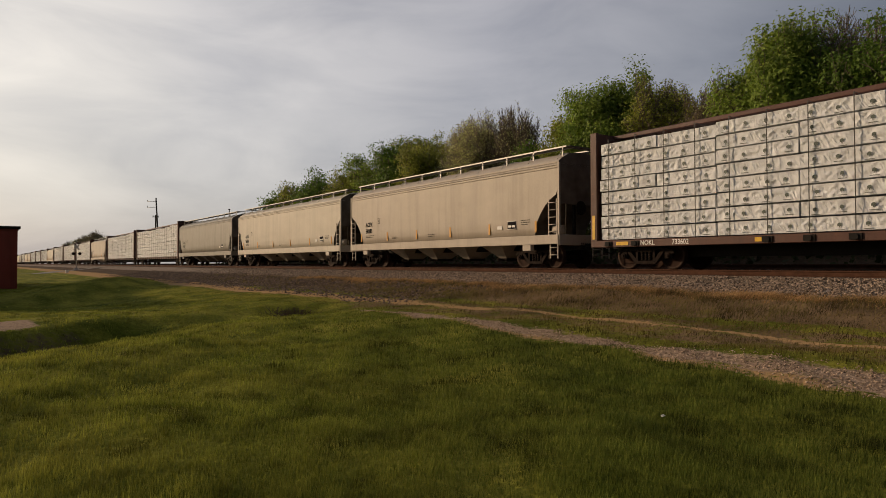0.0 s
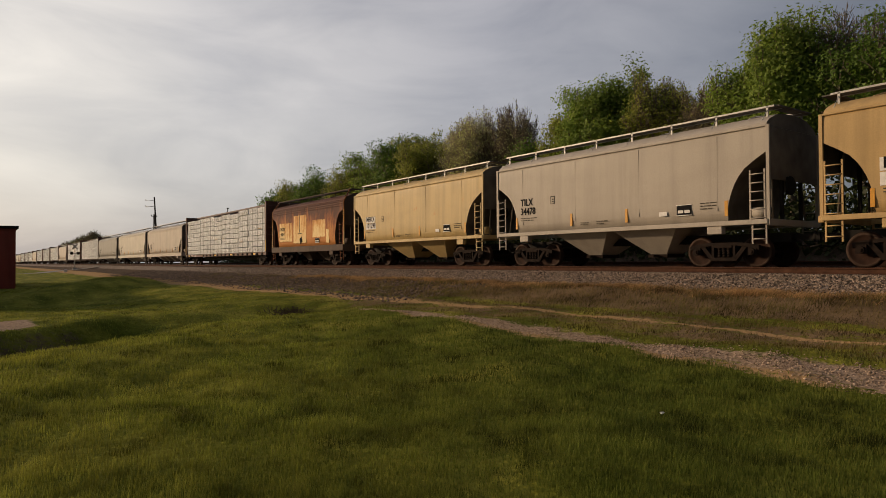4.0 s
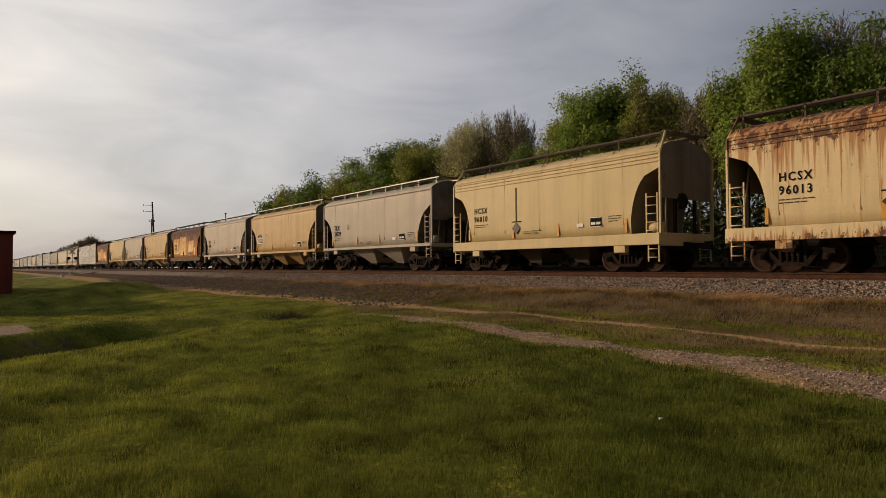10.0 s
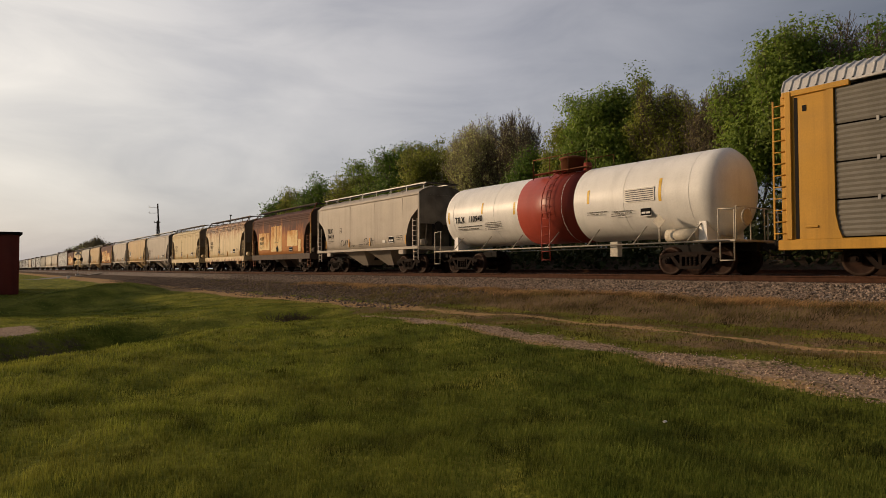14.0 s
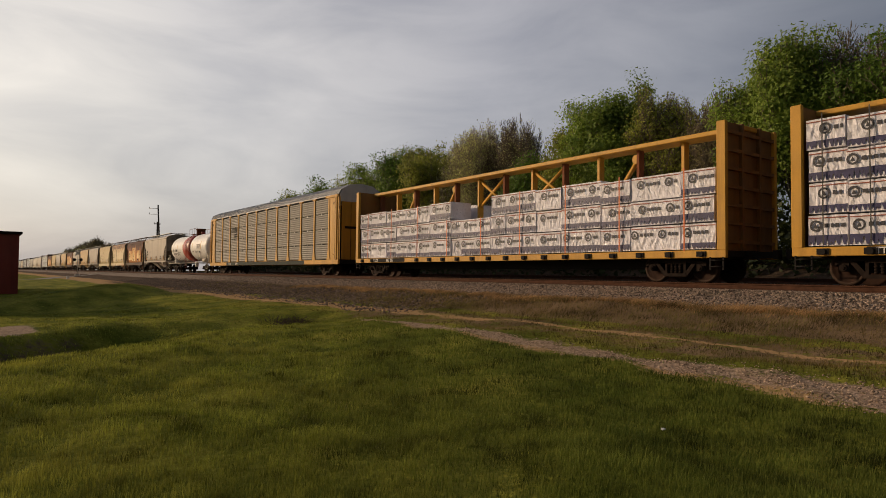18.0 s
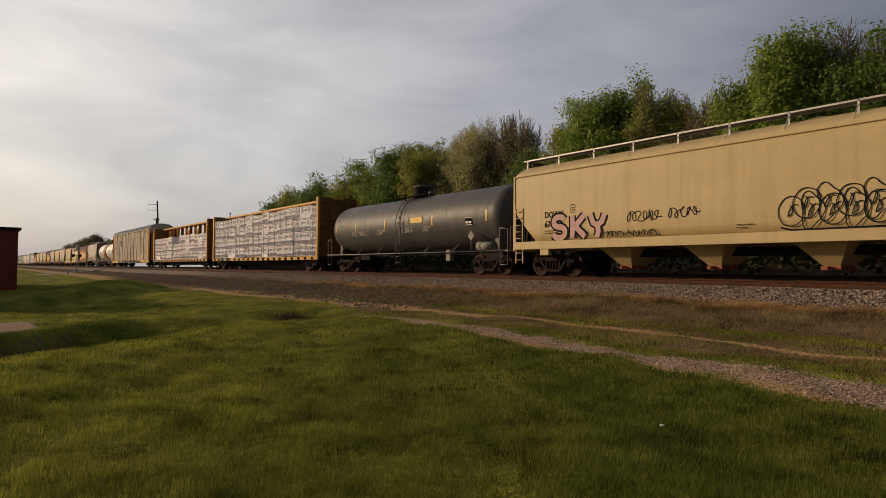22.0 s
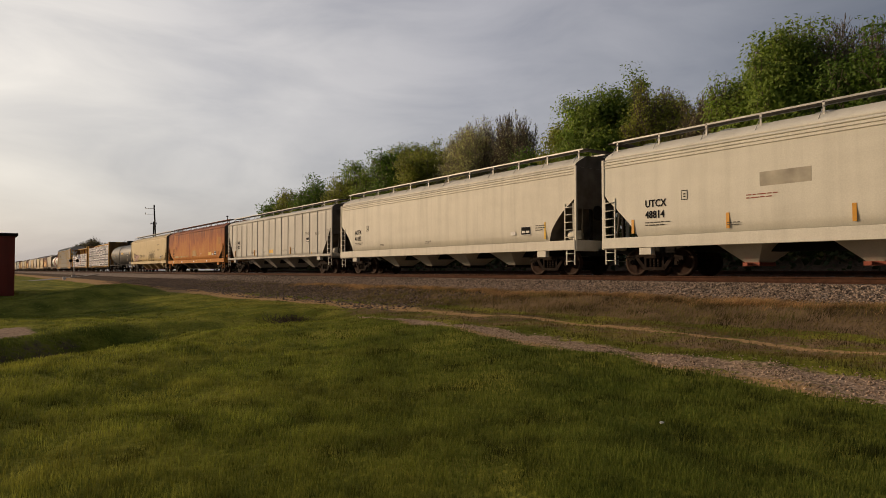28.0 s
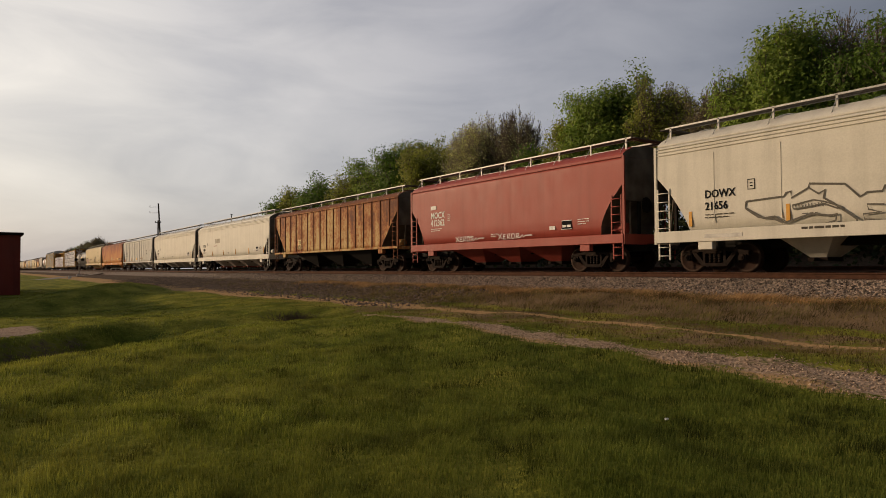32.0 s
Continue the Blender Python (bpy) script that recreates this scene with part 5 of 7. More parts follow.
def placard(car, x, z, y, w=0.5, h=0.30):
    """A black stencil panel with a white rim and two boxes."""
    p = boxes("placard", M_LETTER, car, (x, x + w, y - 0.004, y, z, z + h))
    boxes("placard_border", M_LETTER_W, p, (x + 0.04, x + w * 0.46, y - 0.007, y - 0.003, z + 0.06, z + h * 0.5), (x + w * 0.54, x + w - 0.04, y - 0.007, y - 0.003, z + 0.06, z + h * 0.5),
          (x - 0.02, x + w + 0.02, y - 0.007, y - 0.003, z + h, z + h + 0.02), (x - 0.02, x + w + 0.02, y - 0.007, y - 0.003, z - 0.02, z))


def centre_beam(name, mat, label, bundles, L=22.7, plate=False, end=None):
    """A centre-beam flat car: deck, bulkheads, top chord with posts and braces, and its wrapped lumber."""
    car = tagged(new(name), label, "freight car", group="freight train")
    ztop = 4.86
    for s in (-1, 1):
        boxes("side_sill", mat, car, (-L / 2, L / 2, s * 1.42 - 0.06, s * 1.42 + 0.06, 0.76, 1.0), bevel=0.015)
        x = s * (L / 2 - 0.14)
        b = part("bulkhead", (lambda bm: (box(bm, x - 0.035, x + 0.035, -1.36, 1.36, 0.98, ztop), bm)[1])(bmesh.new()), end or mat, car)
        for q in (-1, 1):
            boxes("bulkhead_post", mat, b, (x - 0.15, x + 0.15, q * 1.42 - 0.07, q * 1.42 + 0.07, 0.98, ztop), bevel=0.02)
        bm = bmesh.new()
        box(bm, min(s * 0.0, s * 0.13), max(s * 0.0, s * 0.13), -1.34, 1.34, -0.05, 0.05)
        bar = as_mesh("bulkhead_stiffener", bm, end or mat)
        for k in range(7):
            part("bulkhead_stiffener", bar, None, b).matrix_basis = pose(x, 0, 1.25 + k * 0.55)
        for yy in (-0.5, 0.5):
            boxes("bulkhead_upright", end or mat, b, (x + s * 0.03 - 0.02, x + s * 0.12 + 0.02, yy - 0.06, yy + 0.06, 1.0, ztop))
        ladder(car, s * (L / 2 - 0.3), -1.47, 0.4, 0.78, M_BLACK, 0.42, 2, "sill_step")
    boxes("deck", M_BLACK, car, (-L / 2 + 0.1, L / 2 - 0.1, -1.36, 1.36, 0.80, 0.985))
    boxes("top_chord", mat, car, (-L / 2 + 0.05, L / 2 - 0.05, -0.42, 0.42, ztop - 0.15, ztop), bevel=0.02)
    n = 12
    for i in range(n + 1):
        x = -L / 2 + 0.5 + (L - 1.0) * i / n
        boxes("post", mat if i % 2 else M_RUSTY, car, (x - 0.055, x + 0.055, -0.14, 0.14, 0.98, ztop - 0.12))
        if i < n and i % 2 == 1:
            bm = bmesh.new()
            x2 = x + (L - 1.0) / n
            if i in (5, 7):
                rod(bm, (x, 0, ztop - 0.25), (x2, 0, ztop - 1.5), 0.075, 4)
                rod(bm, (x2, 0, ztop - 0.25), (x, 0, ztop - 1.5), 0.075, 4)
            else:
                rod(bm, (x2, 0, ztop - 0.35), (x2 - 0.85, 0, ztop - 1.45), 0.085, 4)
                lathe(bm, [(-0.10, 0.17), (0.10, 0.17)], "y", 10, (x2 - 0.12, 0, ztop - 0.45))
            part("brace", bm, mat, car)
    # winches along the sill
    w = bmesh.new()
    rod(w, (0, -1.56, 0.87), (0, -1.46, 0.87), 0.085, 8)
    box(w, -0.15, 0.15, -1.52, -1.48, 0.80, 0.96)
    winch = as_mesh("winch", w, M_BLACK)
    for i in range(20):
        if i in (2, 3, 4) and plate:
            continue
        o = part("winch", winch, M_BLACK, car)
        o.matrix_basis = pose(-L / 2 + 0.8 + (L - 1.6) * i / 19, 0, 0)
    bm = bmesh.new()
    box(bm, -L / 2 + 3.2, L / 2 - 3.2, -0.5, 0.5, 0.42, 0.8)
    part("belly_beam", bm, M_BLACK, car)
    running_gear(car, L, 2.0)
    bundles(car, L)
    return car


JOIN_PACKS = False


def packs(car, L, cols, rows, heights, wrap, motif, skip=(), mat_end=None, z0=1.0):
    """Wrapped lumber packs on both sides of the beam; cols: joints along the load as shares of its length."""
    rng = random.Random(hash(round(L * 100)) % 1000)
    load = part("lumber_load", (lambda bm: (box(bm, -L / 2 + 0.4, L / 2 - 0.4, -0.28, 0.28, z0, z0 + 0.12), bm)[1])(bmesh.new()), M_WOODTIE, car, "stacked packs of sawn lumber in printed wrap")
    inner = L - 0.78
    rear = bmesh.new()
    near = bmesh.new() if JOIN_PACKS else None
    for q in (-1, 1):
        for c, (a, b) in enumerate(zip(cols, cols[1:])):
            x0, x1 = -inner / 2 + inner * a + 0.015, -inner / 2 + inner * b - 0.015
            z = z0
            grow_h = rng.uniform(0.958, 1.0) + (0.03 if rows == 8 and c > len(cols) - 5 else 0.0)
            for r in range(rows):
                h = heights * grow_h
                if (c, r) in skip:
                    break
                jx, jy = rng.uniform(-0.03, 0.03), rng.uniform(0, 0.06)
                bm = near if JOIN_PACKS and q < 0 else bmesh.new() if q < 0 else rear
                y0, y1 = sorted((q * 0.20, q * (1.36 + jy)))
                nx, nz = 18, 4
                if q < 0:
                    # creased film on the outward face
                    vs = {}
                    for i in range(nx + 1):
                        for k in range(nz + 1):
                            edge = i in (0, nx) or k in (0, nz)
                            d = rng.uniform(0.0, 0.008) if edge else rng.uniform(-0.010, 0.034)
                            vs[i, k] = bm.verts.new((x0 + jx + (x1 - x0) * i / nx, y0 + d, z + 0.035 + (h - 0.05) * k / nz))
                    for i in range(nx):
                        for k in range(nz):
                            bm.faces.new((vs[i, k], vs[i + 1, k], vs[i + 1, k + 1], vs[i, k + 1]))
                    bk = {}
                    for i in (0, nx):
                        for k in (0, nz):
                            bk[i, k] = bm.verts.new((x0 + jx + (x1 - x0) * i / nx, y1, z + 0.035 + (h - 0.05) * k / nz))
                    bm.faces.new([vs[i, nz] for i in range(nx + 1)] + [bk[nx, nz], bk[0, nz]])
                    bm.faces.new([vs[i, 0] for i in range(nx, -1, -1)] + [bk[0, 0], bk[nx, 0]])
                    bm.faces.new([vs[0, k] for k in range(nz + 1)] + [bk[0, nz], bk[0, 0]])
                    bm.faces.new([vs[nx, k] for k in range(nz, -1, -1)] + [bk[nx, 0], bk[nx, nz]])
                    bm.faces.new((bk[0, 0], bk[0, nz], bk[nx, nz], bk[nx, 0]))
                else:
                    box(bm, x0, x1, y0, y1, z + 0.03, z + h - 0.015)
                if bm is not near and bm is not rear:
                    part("lumber_pack", bm, wrap, load)
                if q < 0 and motif:
                    motif(load, x0 + jx, x1 + jx, y0 - 0.013, z + 0.03, h - 0.045, rng)
                z += h
    tagged(part("rear_pack", rear, wrap, load), kind="stuff")
    if near:
        tagged(part("front_pack", near, wrap, load), kind="stuff")
    return load


def film_material(name, col, seed, gloss=0.35):
    """Printed plastic film drawn over lumber: pale, creased, half glossy."""
    m, nt, b = material(name, gloss)
    co = nt.nodes.new("ShaderNodeTexCoord").outputs["Object"]
    at = mapped(nt, co, (1, 1, 1), (seed, 0, seed * 2))
    tilt = nt.nodes.new("ShaderNodeMapping")
    tilt.inputs["Rotation"].default_value = (0, radians(28), 0)
    nt.links.new(at, tilt.inputs[0])
    crease = tex(nt, "ShaderNodeTexNoise", mapped(nt, tilt.outputs[0], (7.0, 1.0, 1.0)), Scale=1.8, Detail=7.0, Roughness=0.66, Distortion=0.7).outputs["Fac"]
    crumple = tex(nt, "ShaderNodeTexVoronoi", mapped(nt, tilt.outputs[0], (1.0, 1.0, 0.6)), Scale=5.5).outputs["Distance"]
    dirt = tex(nt, "ShaderNodeTexNoise", at, Scale=1.3, Detail=6.0, Roughness=0.65).outputs["Fac"]
    c = mix(nt, 1.0, col, ramp(nt, dirt, [(0.3, 0.88), (0.7, 1.03)]), "MULTIPLY")
    nt.links.new(c, b.inputs["Base Color"])
    bump(nt, b, mix(nt, 0.3, crease, crumple), 1.0, 0.15)
    return m


M_FILM = film_material("white_wrap", (0.80, 0.825, 0.85), 1.0, 0.28)
M_FILM_B = film_material("printed_white_wrap", (0.93, 0.915, 0.985), 5.0, 0.28)
M_INK = plain("dark_green_ink", (0.09, 0.11, 0.095), 0.5)
M_NAVY = plain("navy_ink", (0.040, 0.038, 0.105), 0.45, vary=0.3)
M_STRAP = plain("dark_strap", (0.05, 0.05, 0.05), 0.6)
M_STRAP_O = plain("orange_strap", (0.62, 0.16, 0.04), 0.5)
M_RAWWOOD = plain("fresh_sawn_wood", (0.46, 0.34, 0.19), 0.7)


def load_plain(car, L):
    """Eight tiers of white packs with rows of small dark leaf marks."""
    ink, raw = bmesh.new(), bmesh.new()

    def motif(load, x0, x1, y, z, h, rng):
        n = max(2, round((x1 - x0) / 0.62))
        for i in range(n):
            x = x0 + (x1 - x0) * (i + 0.5 + rng.uniform(-0.1, 0.1)) / n
            zz = z + h * rng.uniform(0.38, 0.5)
            s = 0.058
            pts = [(-0.2, -1.1), (0.2, -1.1), (0.2, -0.4), (1.0, -0.5), (0.8, 0.1), (1.05, 0.5), (0.4, 1.1), (-0.3, 1.05), (-0.9, 0.5), (-0.8, -0.2), (-0.95, -0.6), (-0.2, -0.4)]
            f = ink.faces.new([ink.verts.new((x + s * u, y, zz + s * v)) for u, v in pts])
            box(ink, x - 0.10, x + 0.12, y, y + 0.002, zz - 0.13, zz - 0.115)
        if rng.random() < 0.05:
            a = x0 + (x1 - x0) * rng.uniform(0.05, 0.4)
            f = raw.faces.new([raw.verts.new((a + u, y - 0.006, z + h * v)) for u, v in ((0, 0.12), (0.3, 0.06), (0.75, 0.12), (0.62, 0.26), (0.3, 0.22), (0.08, 0.34))])

    cols = [0, 0.105, 0.20, 0.31, 0.405, 0.51, 0.62, 0.725, 0.83, 0.915, 1.0]
    load = packs(car, L, cols, 8, 0.434, M_FILM, motif)
    tagged(part("print", ink, M_INK, load), kind="stuff")
    part("torn_corner", raw, M_RAWWOOD, load)
    bm = bmesh.new()
    inner = L - 0.78
    for i in range(20):
        x = -L / 2 + 0.8 + (L - 1.6) * i / 19
        box(bm, x - 0.012, x + 0.012, -1.475, -1.465, 0.95, 4.52)
        box(bm, x - 0.012, x + 0.012, -1.475, -0.2, 4.52, 4.53)
    part("tie_down_cable", bm, M_STRAP, load)
    return load


def forest_marks(ink, navy, x0, x1, y, z, h, rng):
    """A navy band cut by a row of white fir shapes, with round badges and blocky word shapes above."""
    band0, band1 = z + 0.03 * h, z + h * rng.uniform(0.24, 0.38)
    x = x0 if rng.random() < 0.86 else x1
    while x < x1 - 0.02:
        gap, w = rng.uniform(0.005, 0.06), rng.uniform(0.06, 0.12)
        a, m, r = min(x + gap, x1), min(x + gap + w / 2, x1), min(x + gap + w, x1)
        top = band0 + (band1 - band0) * rng.uniform(0.3, 0.98)
        for (p, lo0), (q, lo1) in (((x, band0), (a, band0)), ((a, band0), (m, top)), ((m, top), (r, band0))):
            if q - p > 1e-4:
                navy.faces.new([navy.verts.new(v) for v in ((p, y, lo0), (q, y, lo1), (q, y, band1), (p, y, band1))])
        x = r if r > x else x1
    zz, r = z + 0.66 * h, 0.19 * h
    c = x0 + rng.uniform(0.12, 0.5)
    while c + r < x1:
        ring = [(c + r * math.cos(k * math.pi / 6), zz + r * math.sin(k * math.pi / 6)) for k in range(12)]
        inn = [(c + 0.66 * r * math.cos(k * math.pi / 6), zz + 0.66 * r * math.sin(k * math.pi / 6)) for k in range(12)]
        a = [ink.verts.new((p, y, q)) for p, q in ring]
        b = [ink.verts.new((p, y, q)) for p, q in inn]
        for k in range(12):
            ink.faces.new((a[k], a[(k + 1) % 12], b[(k + 1) % 12], b[k]))
        ink.faces.new([ink.verts.new((p, y, q)) for p, q in ((c - 0.4 * r, zz - 0.4 * r), (c + 0.4 * r, zz - 0.4 * r), (c, zz + 0.45 * r))])
        # word shapes: plain blocks
        xx = c + r + 0.06
        for wd in (0.11, 0.07, 0.09, 0.11):
            if xx + wd < x1 - 0.02:
                box(ink, xx, xx + wd, y, y + 0.002, zz - 0.052, zz + 0.052)
            xx += wd + 0.045
        c += 1.08


def pack_joints(seed, n):
    """Joints along a load: wide and narrow packs in turn."""
    rng = random.Random(seed)
    w = [rng.uniform(1.15, 1.45) if i % 2 else rng.uniform(0.55, 0.95) for i in range(n)]
    at = [0.0]
    for v in w:
        at.append(at[-1] + v / sum(w))
    return at


def load_printed(rows, h, skip=(), red=False, n=15):
    def go(car, L):
        ink, navy, redline = bmesh.new(), bmesh.new(), bmesh.new()

        def motif(load, x0, x1, y, z, hh, rng):
            forest_marks(ink, navy, x0, x1, y, z, hh, rng)
            box(redline, x0, x1, y, y + 0.002, z + hh * 0.90, z + hh * 0.93)

        load = packs(car, L, pack_joints(rows, n), rows, h, M_FILM_B, motif, skip)
        tagged(part("print", ink, M_CHAR, load), kind="stuff")
        tagged(part("printed_band", navy, M_NAVY, load), kind="stuff")
        tagged(part("printed_line", redline, M_RED_GATE, load), kind="stuff")
        if red:
            for i in range(20):
                x = -L / 2 + 0.8 + (L - 1.6) * i / 19
                boxes("tie_down_cable", M_STRAP, load, (x - 0.014, x + 0.014, -1.475, -1.465, 0.95, 4.52))
        else:
            for i in range(9):
                x = -L / 2 + 1.4 + (L - 2.8) * i / 8
                boxes("strap", M_STRAP_O, load, (x - 0.022, x + 0.022, -1.475, -1.465, 0.95, 1.0 + rows * h * (0.66 if i in (3, 4) else 1.0)))
        return load
    return go


def tank_car(name, L, label, mats, zc=2.64, R=1.41, band=None, dome=M_FRAME, rail_mat=M_LIGHT, inset=0.75):
    """A tank car: shell with dished heads, saddles, platform, manway housing, ladders and grab rails."""
    car = tagged(new(name), label, "tank car", group="freight train")
    body, bandm = mats
    hl = L / 2 - inset

    def shell(x0, x1, r, n=40):
        bm = bmesh.new()
        lathe(bm, [(x0, r), (x1, r)], "x", n, (0, 0, zc))
        return bm

    prof = [(-hl, 0.02), (-hl + 0.03, 0.45), (-hl + 0.13, 0.9), (-hl + 0.30, 1.22), (-hl + 0.52, 1.40), (-hl + 0.78, R)]
    bm = bmesh.new()
    full = prof + [(-x, r) for x, r in reversed(prof)]
    lathe(bm, full, "x", 44, (0, 0, zc))
    part("tank_shell", bm, body, car)
    if band:
        part("painted_band", shell(band[0], band[1], R + 0.004, 44), bandm, car, "red painted middle band")
    bm = bmesh.new()
    for x in (-hl + 1.1, -hl * 0.45, hl * 0.1, hl * 0.5, hl - 1.1):
        lathe(bm, [(x - 0.006, R + 0.006), (x + 0.006, R + 0.006)], "x", 44, (0, 0, zc))
    part("weld_ring", bm, body, car)
    # manway and valve housing
    bm = bmesh.new()
    lathe(bm, [(zc + R - 0.05, 0.46), (zc + R + 0.52, 0.46), (zc + R + 0.53, 0.52), (zc + R + 0.60, 0.52), (zc + R + 0.64, 0.40)], "z", 16, (0, 0, 0))
    part("manway", bm, M_RUSTY if band else bandm, car)
    bm = bmesh.new()
    lathe(bm, [(zc + R - 0.05, 0.16), (zc + R + 0.3, 0.16)], "z", 10, (0.8, 0, 0))
    lathe(bm, [(zc + R - 0.05, 0.12), (zc + R + 0.22, 0.12)], "z", 10, (-0.9, 0, 0))
    part("valve", bm, bandm, car)
    bm = bmesh.new()
    box(bm, -1.5, 1.5, -0.75, -0.45, zc + R + 0.02, zc + R + 0.05)
    box(bm, -1.5, 1.5, 0.45, 0.75, zc + R + 0.02, zc + R + 0.05)
    part("top_platform", bm, dome, car)
    for y in (-0.78, 0.78):
        bm = bmesh.new()
        for x in (-1.45, -0.5, 0.5, 1.45):
            rod(bm, (x, y, zc + R - 0.2), (x, y, zc + R + 0.62), 0.017, 5)
        rod(bm, (-1.45, y, zc + R + 0.62), (1.45, y, zc + R + 0.62), 0.017, 5)
        part("platform_rail", bm, M_RUSTY if band else M_FRAME, car)
    # side ladder following the shell
    bm = bmesh.new()
    for s in (-0.22, 0.22):
        last = None
        for k in range(9):
            a = radians(-15 + 11 * k)
            p = (s, -(R + 0.12) * math.cos(a), zc + (R + 0.12) * math.sin(a))
            if last:
                rod(bm, last, p, 0.02, 5)
            last = p
        rod(bm, (s, -(R + 0.12), zc - 0.35), (s, -1.5, 0.5), 0.02, 5)
    for k in range(9):
        a = radians(-10 + 11 * k)
        rod(bm, (-0.22, -(R + 0.12) * math.cos(a), zc + (R + 0.12) * math.sin(a)), (0.22, -(R + 0.12) * math.cos(a), zc + (R + 0.12) * math.sin(a)), 0.016, 5)
    for k in range(6):
        z = 0.55 + k * 0.32
        rod(bm, (-0.22, -1.52, z), (0.22, -1.52, z), 0.016, 5)
    part("side_ladder", bm, bandm, car)
    # underframe, saddles, end platforms and grab rails
    for s in (-1, 1):
        bm = bmesh.new()
        xs = s * (hl - 0.85)
        prism(bm, [(xs - 0.16, 1.0), (xs + 0.16, 1.0), (xs + 0.12, zc - R + 0.45), (xs - 0.12, zc - R + 0.45)], -1.05, 1.05)
        part("saddle", bm, body, car)
        x = s * L / 2
        boxes("end_platform", rail_mat, car, (min(x, x - s * 1.4), max(x, x - s * 1.4), -1.45, 1.45, 1.0, 1.07), bevel=0.01)
        for y in (-1.42, 1.42):
            bm = bmesh.new()
            rod(bm, (x - s * 0.05, y, 0.45), (x - s * 0.05, y, 1.95), 0.022, 5)
            rod(bm, (x - s * 0.05, y, 1.95), (x - s * 0.55, y, 2.0), 0.022, 5)
            rod(bm, (x - s * 0.55, y, 2.0), (x - s * 0.55, y, 1.05), 0.022, 5)
            rod(bm, (x - s * 0.5, y, 0.45), (x - s * 0.5, y, 1.0), 0.02, 5)
            rod(bm, (x - s * 0.05, y, 0.45), (x - s * 0.5, y, 0.45), 0.02, 5)
            part("grab_rail", bm, rail_mat, car)
    for y in (-1.46, 1.46):
        bm = bmesh.new()
        rod(bm, (-L / 2 + 0.2, y, 1.03), (L / 2 - 0.2, y, 1.03), 0.026, 6)
        for k in range(7):
            x = -L / 2 + 1.6 + (L - 3.2) * k / 6
            rod(bm, (x, y, 1.03), (x + 0.25, y * 0.72, zc - R * 0.72), 0.022, 5)
        part("running_rail", bm, rail_mat, car)
    bm = bmesh.new()
    rod(bm, (hl - 2.1, -1.05, 1.28), (hl - 1.0, -1.05, 1.28), 0.2, 12)
    part("air_reservoir", bm, rail_mat, car)
    # crossover handrail, placard holder and hand brake at the near end
    bm = bmesh.new()
    for y in (-1.2, -0.4, 0.4, 1.2):
        rod(bm, (L / 2 - 0.12, y, 1.05), (L / 2 - 0.12, y, 2.05), 0.022, 5)
    rod(bm, (L / 2 - 0.12, -1.2, 2.05), (L / 2 - 0.12, 1.2, 2.05), 0.022, 5)
    part("crossover_rail", bm, rail_mat, car)
    bm = bmesh.new()
    prism(bm, [(hl - 2.35, 1.74), (hl - 2.12, 1.97), (hl - 1.89, 1.74), (hl - 2.12, 1.51)], -1.50, -1.485)
    rod(bm, (hl - 2.12, -1.47, 1.05), (hl - 2.12, -1.47, 1.6), 0.03, 6)
    part("placard_holder", bm, rail_mat, car)
    boxes("valve_box", rail_mat, car, (hl - 4.3, hl - 3.95, -1.30, -1.05, 0.62, 1.15), bevel=0.02)
    bm = bmesh.new()
    lathe(bm, [(L / 2 - 0.08, 0.24), (L / 2 - 0.05, 0.27), (L / 2 - 0.02, 0.24)], "x", 14, (0, -0.75, 1.75))
    part("hand_brake", bm, rail_mat, car)
    running_gear(car, L, 1.75, 3.3)
    return car


